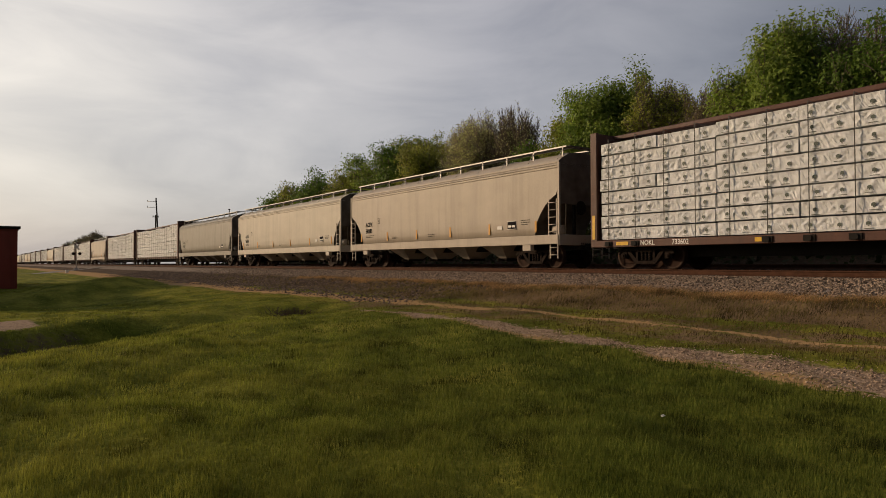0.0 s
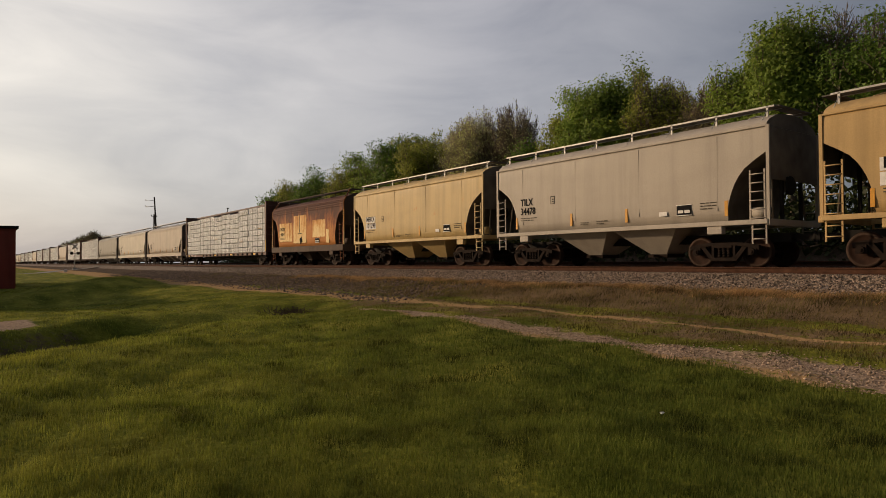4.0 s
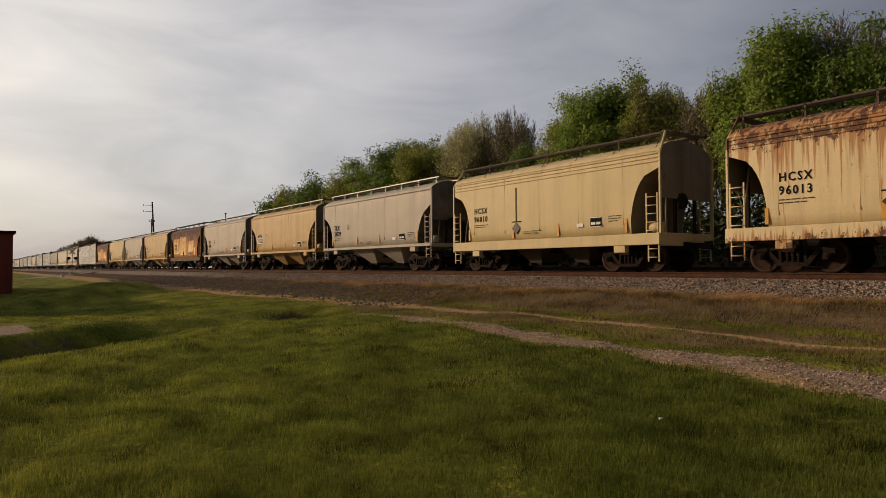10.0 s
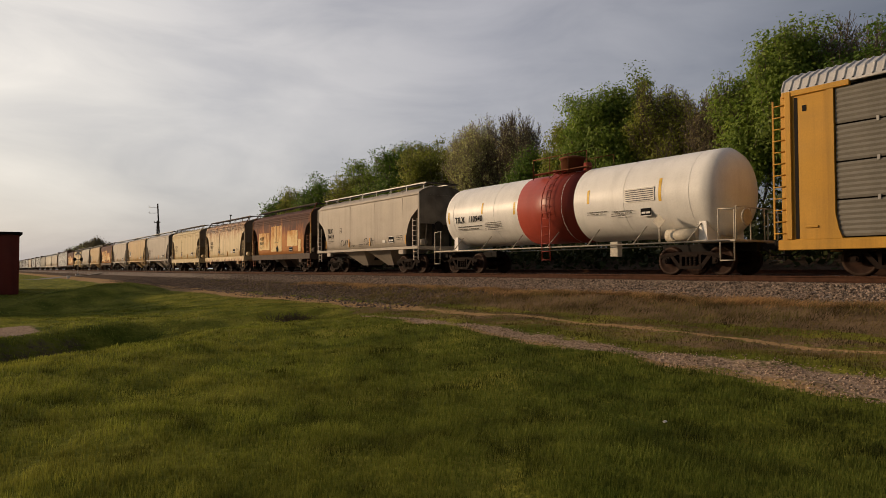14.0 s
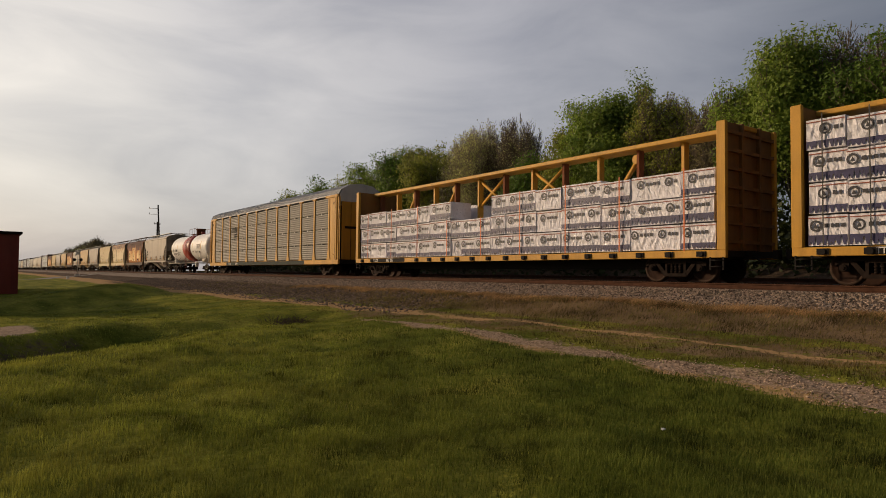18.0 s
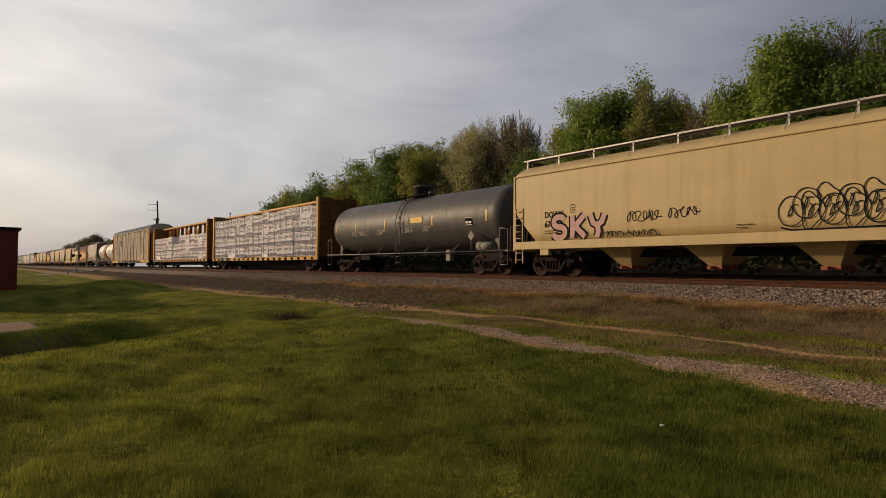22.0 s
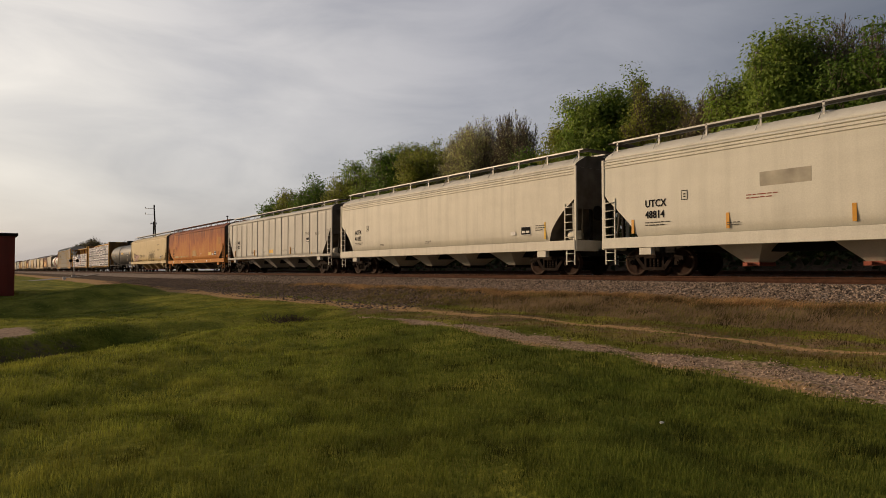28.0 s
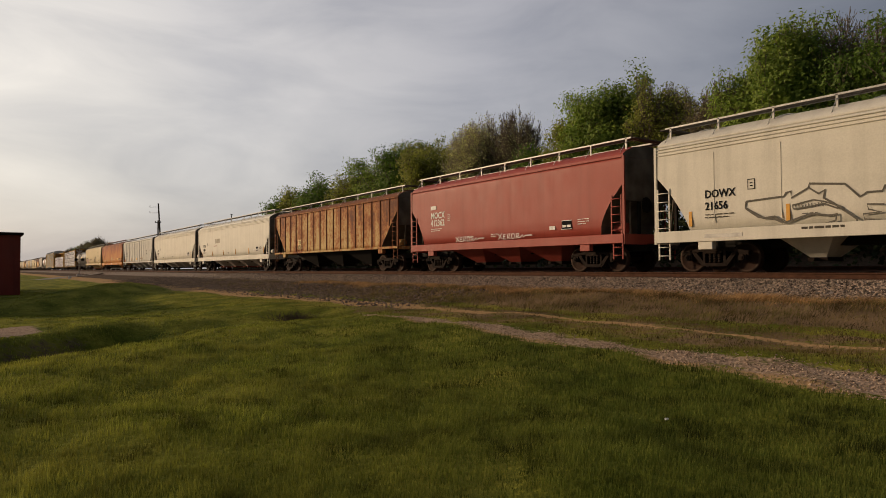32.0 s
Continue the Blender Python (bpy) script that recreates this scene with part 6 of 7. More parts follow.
def autorack(L, label, mat, panel_mat, roof_mat, zt=5.02):
    """A tri-level car carrier: yellow frame, grey corrugated side panels, ribbed silver roof, end doors."""
    car = tagged(new("autorack_car"), label, "freight car", group="freight train")
    w = 1.52
    for s in (-1, 1):
        boxes("side_sill", mat, car, (-L / 2, L / 2, s * w - 0.06, s * w + 0.06, 0.70, 0.98), bevel=0.015)
        boxes("roof_rail", roof_mat, car, (-L / 2 + 0.2, L / 2 - 0.2, s * w - 0.045, s * w + 0.045, zt - 0.07, zt), bevel=0.012)
        for e in (-1, 1):
            boxes("end_roof_rail", mat, car, (e * (L / 2 - 1.0) - 0.85, e * (L / 2 - 1.0) + 0.85, s * w - 0.07, s * w + 0.07, zt - 0.17, zt - 0.02), bevel=0.012)
        x = s * (L / 2 - 0.12)
        bm = bmesh.new()
        for y in (-1.0, -0.35, 0.35, 1.0):
            box(bm, x - 0.03, x + 0.03, y - 0.31, y + 0.31, 1.0, zt + 0.05)
        part("end_door", bm, mat, car, bevel=0.02)
        boxes("bumper_slot", M_BLACK, car, (x + s * 0.032 - 0.004, x + s * 0.032 + 0.004, -1.1, 0.2, 2.9, 3.05))
        bm = bmesh.new()
        prism(bm, [(-1.45, -0.45), (-1.45, 0), (-1.28, 0.34), (-0.8, 0.62), (0, 0.72), (0.8, 0.62), (1.28, 0.34), (1.45, 0), (1.45, -0.45)], -0.04, 0.04)
        me = as_mesh("end_gable", bm, roof_mat)
        me.transform(Matrix.Translation((x, 0, zt)) @ Matrix.Rotation(math.pi / 2, 4, "Z"))
        part("end_gable", me, roof_mat, car)
        for q in (-1, 1):
            boxes("end_panel", mat, car, (min(s * (L / 2 - 0.1), s * (L / 2 - 1.35)), max(s * (L / 2 - 0.1), s * (L / 2 - 1.35)), q * w - 0.02, q * w + 0.02, 0.98, zt - 0.1))
            boxes("corner_column", mat, car, (s * (L / 2 - 0.32) - 0.08, s * (L / 2 - 0.32) + 0.08, q * (w + 0.03) - 0.06, q * (w + 0.03) + 0.06, 0.98, zt - 0.05), bevel=0.015)
            ladder(car, s * (L / 2 - 0.06), q * (w + 0.02), 1.0, zt - 0.2, mat, 0.34, 12)
            c = s * (L / 2 - 0.78)
            boxes("door_slot", M_BLACK, car, (c + 0.27 * s - 0.045, c + 0.27 * s + 0.045, q * (w + 0.014) - 0.012, q * (w + 0.014) + 0.012, 1.0, zt - 0.22))
            boxes("door_stop", mat, car, (c - 0.10 * s - 0.16, c - 0.10 * s + 0.16, q * (w + 0.03) - 0.03, q * (w + 0.03) + 0.03, 1.28, 1.34), bevel=0.01)
            boxes("latch_plate", M_BLACK, car, (c + 0.05 * s - 0.05, c + 0.05 * s + 0.05, q * (w + 0.024) - 0.008, q * (w + 0.024) + 0.008, zt - 0.62, zt - 0.46))
    boxes("floor", M_BLACK, car, (-L / 2 + 0.1, L / 2 - 0.1, -1.44, 1.44, 0.74, 0.97), (-L / 2 + 0.3, L / 2 - 0.3, -1.4, 1.4, 2.35, 2.42), (-L / 2 + 0.3, L / 2 - 0.3, -1.4, 1.4, 3.75, 3.82))
    boxes("inner_lining", M_BLACK, car, (-L / 2 + 1.3, L / 2 - 1.3, -1.40, -1.38, 1.0, zt - 0.1), (-L / 2 + 1.3, L / 2 - 1.3, 1.38, 1.40, 1.0, zt - 0.1))
    n = 11
    a, b = -L / 2 + 1.38, L / 2 - 1.38
    step = (b - a) / n
    # corrugated panel, shared
    bm = bmesh.new()
    ph = (zt - 0.16 - 1.0) / 4
    k = 14
    last = None
    for i in range(k + 1):
        z = 0.02 + (ph - 0.04) * i / k
        d = 0.022 if (i // 1) % 2 else 0.0
        pair = [bm.verts.new((s * (step - 0.22) / 2, -d, z)) for s in (-1, 1)]
        if last:
            bm.faces.new((last[0], last[1], pair[1], pair[0]))
        last = pair
    panel = as_mesh("side_panel", bm, panel_mat)
    for c in range(n):
        x = a + step * (c + 0.5)
        for r in range(4):
            for q in (-1, 1):
                o = part("side_panel", panel, panel_mat, car)
                o.matrix_basis = pose(x, q * (w - 0.01), 1.0 + ph * r, 0, 0, 0 if q < 0 else 180)
    for c in range(n + 1):
        x = a + step * c
        for q in (-1, 1):
            bm = bmesh.new()
            prism(bm, [(x - 0.25, 0.98), (x + 0.25, 0.98), (x + 0.16, 1.22), (x + 0.085, 1.62), (x + 0.085, zt - 0.16), (x - 0.085, zt - 0.16), (x - 0.085, 1.62), (x - 0.16, 1.22)], q * w - 0.055, q * w + 0.055)
            post = part("side_post", bm, mat, car)
            boxes("post_cap", mat, post, (x - 0.27, x + 0.27, q * w - 0.065, q * w + 0.065, zt - 0.158, zt - 0.075), bevel=0.01)
    bm = bmesh.new()
    for c in range(n):
        for r in (1, 2, 3):
            x = a + step * (c + 0.5)
            box(bm, x - 0.03, x + 0.03, -w - 0.03, -w, 1.0 + ph * r - 0.06, 1.0 + ph * r + 0.06)
    part("panel_clip", bm, M_GALV, car)
    # ribbed roof
    bm = bmesh.new()
    prof = [(-1.53, 0.0), (-1.38, 0.30), (-0.85, 0.58), (0, 0.68), (0.85, 0.58), (1.38, 0.30), (1.53, 0.0)]
    nx = 118
    rows = []
    for i in range(nx):
        for u, up in ((0.0, 0.0), (0.10, 0.03), (0.22, 0.03), (0.32, 0.0)):
            x = -L / 2 + 0.1 + (L - 0.2) * (i + u) / nx
            rows.append([bm.verts.new((x, y * (1 + up * 0.5), zt + z + up)) for y, z in prof])
    rows.append([bm.verts.new((L / 2 - 0.1, y, zt + z)) for y, z in prof])
    for p, q in zip(rows, rows[1:]):
        for j in range(len(prof) - 1):
            bm.faces.new((p[j], p[j + 1], q[j + 1], q[j]))
    part("roof", bm, roof_mat, car, "ribbed galvanised roof")
    running_gear(car, L, 2.6)
    return car


def shell_tape(car, x, w, z0, z1, zc, R):
    """A strip of tape that follows the tank's round side."""
    bm = bmesh.new()
    rows = []
    for k in range(7):
        z = z0 + (z1 - z0) * k / 6
        y = -math.sqrt((R + 0.006) ** 2 - (z - zc) ** 2)
        rows.append([bm.verts.new((x + d, y, z)) for d in (0.0, w)])
    for p, q in zip(rows, rows[1:]):
        bm.faces.new((p[0], p[1], q[1], q[0]))
    return part("reflective_tape", bm, M_YELLOW, car)


CARS = []


def place(car, left, right):
    """left, right: how far along the track the car's ends stand at 16 s."""
    car.matrix_basis = pose(-(left + right) / 2, TRACK, RAIL)
    CARS.append((car, -(left + right) / 2))
    return car


def marks(car, L, l1, l2, mat=None, x=1.3, z=2.42, size=0.27, y=-BODY_Y - 0.024, small=True, gap=0.36, spread=1.0):
    mat = mat or M_LETTER
    text(car, l1, -L / 2 + x, z, size, mat, y, spread=spread)
    text(car, l2, -L / 2 + x, z - gap, size, mat, y, spread=spread)
    if small:
        bars(car, -L / 2 + x, z - gap - 0.13, (0.95, 0.8), mat, y)


def small_marks(car, L, mat=None, y=-BODY_Y - 0.022, far_x=2.0, square=True):
    mat = mat or M_LETTER
    placard(car, L / 2 - far_x - 0.9, 1.62, y)
    bars(car, L / 2 - far_x - 0.1, 1.95, (0.55, 0.6, 0.4), mat, y)
    if square:
        sx, sz = -L / 2 + 3.1, 2.38
        boxes("stencil_square", mat, car, (sx, sx + 0.22, y - 0.002, y + 0.002, sz, sz + 0.02), (sx, sx + 0.22, y - 0.002, y + 0.002, sz + 0.28, sz + 0.30), (sx, sx + 0.012, y - 0.002, y + 0.002, sz + 0.02, sz + 0.28),
              (sx + 0.20, sx + 0.22, y - 0.002, y + 0.002, sz + 0.02, sz + 0.28), (sx + 0.07, sx + 0.15, y - 0.002, y + 0.002, sz + 0.09, sz + 0.12), (sx + 0.07, sx + 0.15, y - 0.002, y + 0.002, sz + 0.17, sz + 0.20))
    bars(car, -L / 2 + 4.6, 1.60, (0.4, 0.4), mat, y, 0.035)
    boxes("defect_card", M_LETTER_W, car, (L / 2 - far_x - 1.55, L / 2 - far_x - 1.25, y - 0.003, y + 0.003, 1.62, 1.76))
    bars(car, -0.4, 1.62, (0.5, 0.35), mat, y)


PAINTS = {
    "taupe": paint("faded_grey_paint", (0.485, 0.43, 0.365), 0.0, 0.14, 0.22, 1.0),
    "taupe2": paint("faded_warm_grey_paint", (0.51, 0.445, 0.37), 0.02, 0.16, 0.22, 2.0),
    "tan": paint("faded_tan_paint", (0.58, 0.39, 0.165), 0.12, 0.24, 0.25, 3.0, rust_col=(0.32, 0.15, 0.05)),
    "tan2": paint("sun_bleached_tan_paint", (0.62, 0.455, 0.205), 0.26, 0.24, 0.28, 4.0, rust_col=(0.34, 0.15, 0.05)),
    "cream": paint("cream_paint", (0.68, 0.54, 0.29), 0.08, 0.16, 0.18, 5.0, top_rust=0.10),
    "cream_rust": paint("rust_streaked_cream_paint", (0.80, 0.645, 0.38), 0.05, 0.2, 0.2, 6.0, rust_col=(0.19, 0.070, 0.022), top_rust=0.14, eave=True),
    "brown": rusted("rusted_brown_paint", ((0.58, 0.235, 0.058), (0.30, 0.092, 0.028), (0.10, 0.030, 0.017)), 7.0, 0.50, 1.7),
    "brown_sill": paint("grimy_brown_sill", (0.11, 0.075, 0.055), 0.2, 0.3, 0.3, 8.0, 0.75),
    "patch": rusted("rust_run_cream_patch", ((0.98, 0.74, 0.36), (0.72, 0.34, 0.08), (0.26, 0.085, 0.028)), 9.0, 0.42, 0.5, 1.3, 3.4, run=5.0),
    "olive_grey": paint("dull_olive_grey_paint", (0.27, 0.25, 0.21), 0.0, 0.2, 0.25, 36.0, 0.4),
    # cream paint for car ends, dirtied and darkened by the shade they face
    "end_cream": paint("shaded_grimy_cream_end", (0.27, 0.215, 0.145), 0.3, 0.4, 0.6, 35.0, 0.75),
    "beige": paint("pale_beige_paint", (0.58, 0.53, 0.44), 0.0, 0.14, 0.22, 10.0),
    "white": paint("off_white_paint", (0.78, 0.755, 0.66), 0.0, 0.10, 0.18, 11.0),
    "white2": paint("soiled_white_paint", (0.76, 0.725, 0.625), 0.0, 0.16, 0.22, 12.0),
    "orange": rusted("weathered_orange_paint", ((0.56, 0.225, 0.034), (0.45, 0.125, 0.018), (0.20, 0.045, 0.013)), 13.0, 0.62, 1.0, speck=0.5, soft=1.5, run=1.7),
    "grey": paint("light_grey_paint", (0.58, 0.565, 0.515), 0.0, 0.16, 0.22, 14.0),
    "rib_rust": rusted("rusting_yellow_paint", ((0.60, 0.43, 0.18), (0.40, 0.135, 0.028), (0.14, 0.042, 0.015)), 15.0, 0.66, 0.35, panel=0.97, plates=0.09, speck=2.2, soft=1.2, run=1.6),
    "red": paint("oxide_red_paint", (0.37, 0.060, 0.040), 0.0, 0.16, 0.15, 16.0),
    "sand": paint("yellow_cream_paint", (0.60, 0.46, 0.23), 0.03, 0.14, 0.18, 17.0),
    "yellow": paint("railway_yellow_paint", (0.64, 0.335, 0.034), 0.12, 0.3, 0.3, 18.0, rust_col=(0.22, 0.09, 0.03)),
    # bulkhead yellow: rust and dirt, with the shaded side's darkness mixed into it
    "yellow_end": paint("shaded_grimy_yellow_end", (0.24, 0.11, 0.020), 0.35, 0.4, 0.6, 33.0),
    "maroon": paint("dark_maroon_paint", (0.10, 0.040, 0.028), 0.2, 0.3, 0.3, 19.0),
    "tank_white": paint("white_tank_paint", (1.0, 0.98, 0.94), 0.0, 0.12, 0.18, 20.0, 0.35),
    "tank_red": paint("red_band_paint", (0.38, 0.058, 0.034), 0.0, 0.12, 0.15, 21.0, 0.35),
    "tank_dark": paint("black_tank_paint", (0.088, 0.087, 0.086), 0.0, 0.25, 0.25, 22.0, 0.45),
    "panel": paint("galvanised_panel", (0.215, 0.20, 0.168), 0.05, 0.2, 0.3, 23.0, 0.5),
    "silver": paint("galvanised_roof_sheet", (0.66, 0.65, 0.64), 0.0, 0.2, 0.25, 24.0, 0.45),
}
P = PAINTS
rng_t = random.Random(77)


M_CHALK = plain("chalky_spray", (0.46, 0.45, 0.43), 0.8)
M_PINK = plain("pink_spray", (0.55, 0.36, 0.34), 0.7)


def bubble(cx, cz, w, h, lobes, rng):
    """A fat rounded letter outline."""
    return [(cx + w / 2 * (1 + 0.22 * math.sin(lobes * a + 1.3)) * math.cos(a) * (1 - 0.1 * rng.random()), cz + h / 2 * (1 + 0.16 * math.cos(lobes * a)) * math.sin(a))
            for a in [k * math.pi / 12 for k in range(25)]]


def fat_piece(car, x, z, w, h, n, y, fill, line):
    for i in range(n):
        pts = bubble(x + w * (i + 0.5) / n, z + h / 2, w / n * 1.12, h, 2 + i % 2, rng_t)
        bm = bmesh.new()
        if fill:
            bm.faces.new([bm.verts.new((p, y + 0.001, q)) for p, q in pts[:-1]])
            part("graffiti_fill", bm, fill, car)
        else:
            bm.free()
        stroke(car, pts, 0.05 if fill else 0.03, line, y - 0.002)
        stroke(car, scrawl(rng_t, x + w * (i + 0.3) / n, z + h * 0.3, w / n * 0.4, h * 0.4, 1), 0.03, line, y - 0.003)


def small_hopper(left, right, mat, l1, l2, label, plate=False, tag=False):
    L = left - right
    post = P[mat]
    car = hopper("covered_hopper_car", L, P[mat], label, post=post, seams=4, tape=((-L / 2 + 1.18, 1.5), (-1.6, 1.5), (0.9, 1.5), (L / 2 - 1.25, 1.5)), bays=2, bay_w=2.6,
                 cut_w=1.18, cut_z=(1.34, 3.12), inset=1.62)
    if plate:
        for z, w in ((2.42, 1.05), (2.06, 1.12)):
            boxes("number_panel", M_LETTER_W, car, (-L / 2 + 1.35, -L / 2 + 1.35 + w, -BODY_Y - 0.022, -BODY_Y - 0.012, z - 0.05, z + 0.28))
        marks(car, L, l1, l2, x=1.42, y=-BODY_Y - 0.026, z=2.44)
    else:
        marks(car, L, l1, l2, x=1.42)
    small_marks(car, L)
    if tag:
        for x0 in (-2.7, 0.2):
            stroke(car, scrawl(rng_t, x0, 1.55, 1.1, 0.42, 4), 0.025, M_LETTER, -BODY_Y - 0.02, label="black sprayed scribble")
    return place(car, left, right)


def ragged(x0, x1, z0, z1, rng):
    """A rectangle whose edge has flaked away unevenly."""
    pts = []
    for (ax, az), (bx, bz) in zip(((x0, z0), (x1, z0), (x1, z1), (x0, z1)), ((x1, z0), (x1, z1), (x0, z1), (x0, z0))):
        n = max(2, int(math.hypot(bx - ax, bz - az) / 0.09))
        for i in range(n):
            u = i / n
            pts.append((ax + (bx - ax) * u + rng.gauss(0, 0.018), az + (bz - az) * u + rng.gauss(0, 0.018)))
    return pts


def old_hopper(left, right, mat, l1, l2, label, patched=False, seed=0):
    L = left - right
    # both end paints are darker than the sides: end shade put into the colour
    car = hopper("covered_hopper_car", L, P[mat], label, z_sill=(0.90, 1.28), z_eave=3.92, z_top=4.36, cut_w=1.12, cut_z=(1.26, 3.38), power=2.2, bays=2, bay_w=1.5, inset=1.62,
                 post=P["patch"] if patched else P[mat], sill=P["brown_sill"] if patched else P[mat], seams=5, eave_ribs=3, bent_post=True, bay_bot=0.36, bay_half=0.9,
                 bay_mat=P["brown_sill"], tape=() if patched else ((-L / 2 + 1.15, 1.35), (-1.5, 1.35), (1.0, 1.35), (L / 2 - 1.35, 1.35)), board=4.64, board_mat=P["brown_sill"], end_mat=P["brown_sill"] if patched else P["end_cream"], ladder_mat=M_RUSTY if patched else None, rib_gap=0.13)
    y = -BODY_Y - 0.016
    if patched:
        for x0, x1, z0, z1 in ((1.4, 3.6, 1.66, 2.95 + 0.3 * (seed % 2)), (3.9, 6.0, 1.5, 3.36), (7.0, 8.85, 1.82, 2.92), (9.0, 9.4, 1.42, 2.25)):
            bm = bmesh.new()
            prism(bm, ragged(-L / 2 + x0, -L / 2 + x1, z0, z1, random.Random(seed * 10 + round(x0))), y - 0.004, y + 0.02)
            part("repainted_patch", bm, P["patch"], car, "cream repainted patch with rust runs")
        boxes("hatch_rod", M_BLACK, car, (-L / 2 + 4.95, -L / 2 + 4.98, y - 0.02, y, 2.2, 3.36), (-L / 2 + 4.7, -L / 2 + 5.3, y - 0.02, y, 2.12, 2.16))
        marks(car, L, l1, l2, x=1.6, z=2.42, y=y - 0.016, size=0.235, spread=1.2)
        me = (lambda bm: (prism(bm, [(0, -0.26), (0.26, 0), (0, 0.26), (-0.26, 0)], -0.01, 0.0), bm)[1])(bmesh.new())
        o = part("placard", me, M_LETTER, car)
        o.matrix_basis = pose(-L / 2 + 5.2, y - 0.012, 1.68, 0, 18, 0)
        placard(car, -L / 2 + 7.4, 1.48, y - 0.004, 0.6, 0.26)
    else:
        marks(car, L, l1, l2, x=1.5, z=2.5, y=y - 0.008, size=0.235, spread=1.25)
        small_marks(car, L, y=y - 0.006, square=False)
        me = (lambda bm: (prism(bm, [(0, -0.24), (0.24, 0), (0, 0.24), (-0.24, 0)], -0.01, 0.0), bm)[1])(bmesh.new())
        o = part("placard", me, M_CHAR, car)
        o.matrix_basis = pose(-1.3, y - 0.012, 1.75)
        boxes("hatch_rod", M_BLACK, car, (-1.32, -1.29, y - 0.02, y, 2.05, 3.4), (-1.55, -1.0, y - 0.02, y, 2.0, 2.04))
    return place(car, left, right)


def long_hopper(left, right, mat, l1, l2, label, power=1.25, tape=True, groove=2, cut=(1.32, 2.85), cut_w=1.0, bays=4, gate=None, letter=None, z_sill=(0.94, 1.30), sheet=None, **more):
    L = left - right
    tapes = tuple((-L / 2 + 1.25 + (L - 2.5) * k / 5, 1.42) for k in range(6)) if tape else ()
    car = hopper("covered_hopper_car", L, P[mat], label, z_sill=z_sill, z_eave=4.02, z_top=4.50, cut_w=cut_w, cut_z=cut, power=power, bays=bays, bay_w=1.45, inset=1.75,
                 post=P[mat], seams=0, eave_ribs=groove, bay_bot=0.42, gate=gate, tape=tapes, board=4.74, bay_half=1.15, **more)
    marks(car, L, l1, l2, mat=letter, x=1.75, z=2.25, size=0.235)
    small_marks(car, L, mat=letter)
    return place(car, left, right)


def build_train():
    g = M_RED_GATE
    # cars already past, then those that come by, in running order
    L = 22.65
    place(centre_beam("centre_beam_car", P["maroon"], "maroon centre-beam flat car stacked with white wrapped lumber", load_plain), 313.2, 290.6)
    long_hopper(289.9, 272.2, "olive_grey", "ACFX", "58112", "dull grey covered hopper car with a curved side", tape=False)
    long_hopper(270.4, 251.7, "beige", "ACFX", "58304", "pale beige covered hopper car with faint grime")
    long_hopper(250.3, 233.6, "taupe2", "ACFX", "58285", "warm grey covered hopper car with orange tape marks", power=1.5, cut_w=1.3)
    car = centre_beam("centre_beam_car", P["maroon"], "maroon centre-beam flat car fully stacked with white wrapped lumber", load_plain, L=22.87, plate=True)
    text(car, "NOKL", -9.3, 0.81, 0.16, M_LETTER_W, -1.492)
    text(car, "733602", -8.1, 0.81, 0.16, M_LETTER_W, -1.492)
    for x in (-10.3, -5.4, -1.6, 3.0, 8.6):
        boxes("reflective_tape", M_YELLOW, car, (x, x + 0.5, -1.492, -1.47, 0.82, 0.94))
    for s in (-1, 1):
        boxes("reflective_tape", M_YELLOW, car, (s * 11.29 - 0.06, s * 11.29 + 0.06, -1.50, -1.47, 1.05, 1.9))
    place(car, 232.03, 209.16)
    old_hopper(207.85, 196.48, "brown", "HCSX", "96011", "rust-brown covered hopper car with cream repainted patches", True, 0)
    small_hopper(195.1, 183.4, "tan2", "MBKX", "101299", "tan covered hopper car with white number panels and rust stains", plate=True)
    small_hopper(182.4, 170.9, "taupe", "TILX", "34478", "faded grey covered hopper car with two bays")
    small_hopper(169.5, 157.7, "tan", "MBKX", "101280", "tan covered hopper car with rusty runs", plate=True)
    old_hopper(155.9, 144.7, "brown", "HCSX", "96002", "rust-brown covered hopper car with cream repainted patches", True, 1)
    small_hopper(143.4, 132.0, "taupe2", "TILX", "34648", "faded warm grey covered hopper car with two bays")
    small_hopper(130.6, 118.8, "tan", "MBKX", "101262", "tan covered hopper car with an orange painted scrawl", plate=True)
    small_hopper(117.6, 105.9, "taupe", "TILX", "34729", "faded grey covered hopper car with a boxed stencil")
    old_hopper(104.1, 93.1, "cream", "HCSX", "96010", "cream covered hopper car with faded seams", False)
    old_hopper(90.8, 79.75, "cream_rust", "HCSX", "96013", "cream covered hopper car with heavy rust streaks", False)
    old_hopper(77.7, 66.7, "brown", "HCSX", "96017", "dark rust-brown covered hopper car with cream patches", True, 0)
    small_hopper(65.5, 53.75, "taupe2", "TILX", "34419", "faded grey covered hopper car with black sprayed scribbles", tag=True)
    L = 15.4
    car = tank_car("tank_car", L, "white tank car with a red middle band and red manway", (P["tank_white"], P["tank_red"]), band=(-1.75, 1.35), dome=M_RUSTY, inset=0.45)
    text(car, "TILX", -L / 2 + 1.7, 2.30, 0.27, M_LETTER, -1.41)
    text(car, "110940", -L / 2 + 2.66, 2.30, 0.27, M_LETTER, -1.41)
    for x0, z0, h in ((-L / 2 + 1.15, 2.45, 0.55), (-4.1, 2.75, 0.5), (-2.0, 2.6, 0.5), (2.0, 2.7, 0.5), (5.05, 2.55, 0.75)):
        shell_tape(car, x0, 0.11, z0 - 0.15, z0 - 0.15 + h, 2.64, 1.41)
    bars(car, -L / 2 + 1.85, 2.14, (1.7, 1.5), M_LETTER, -1.335, 0.06)
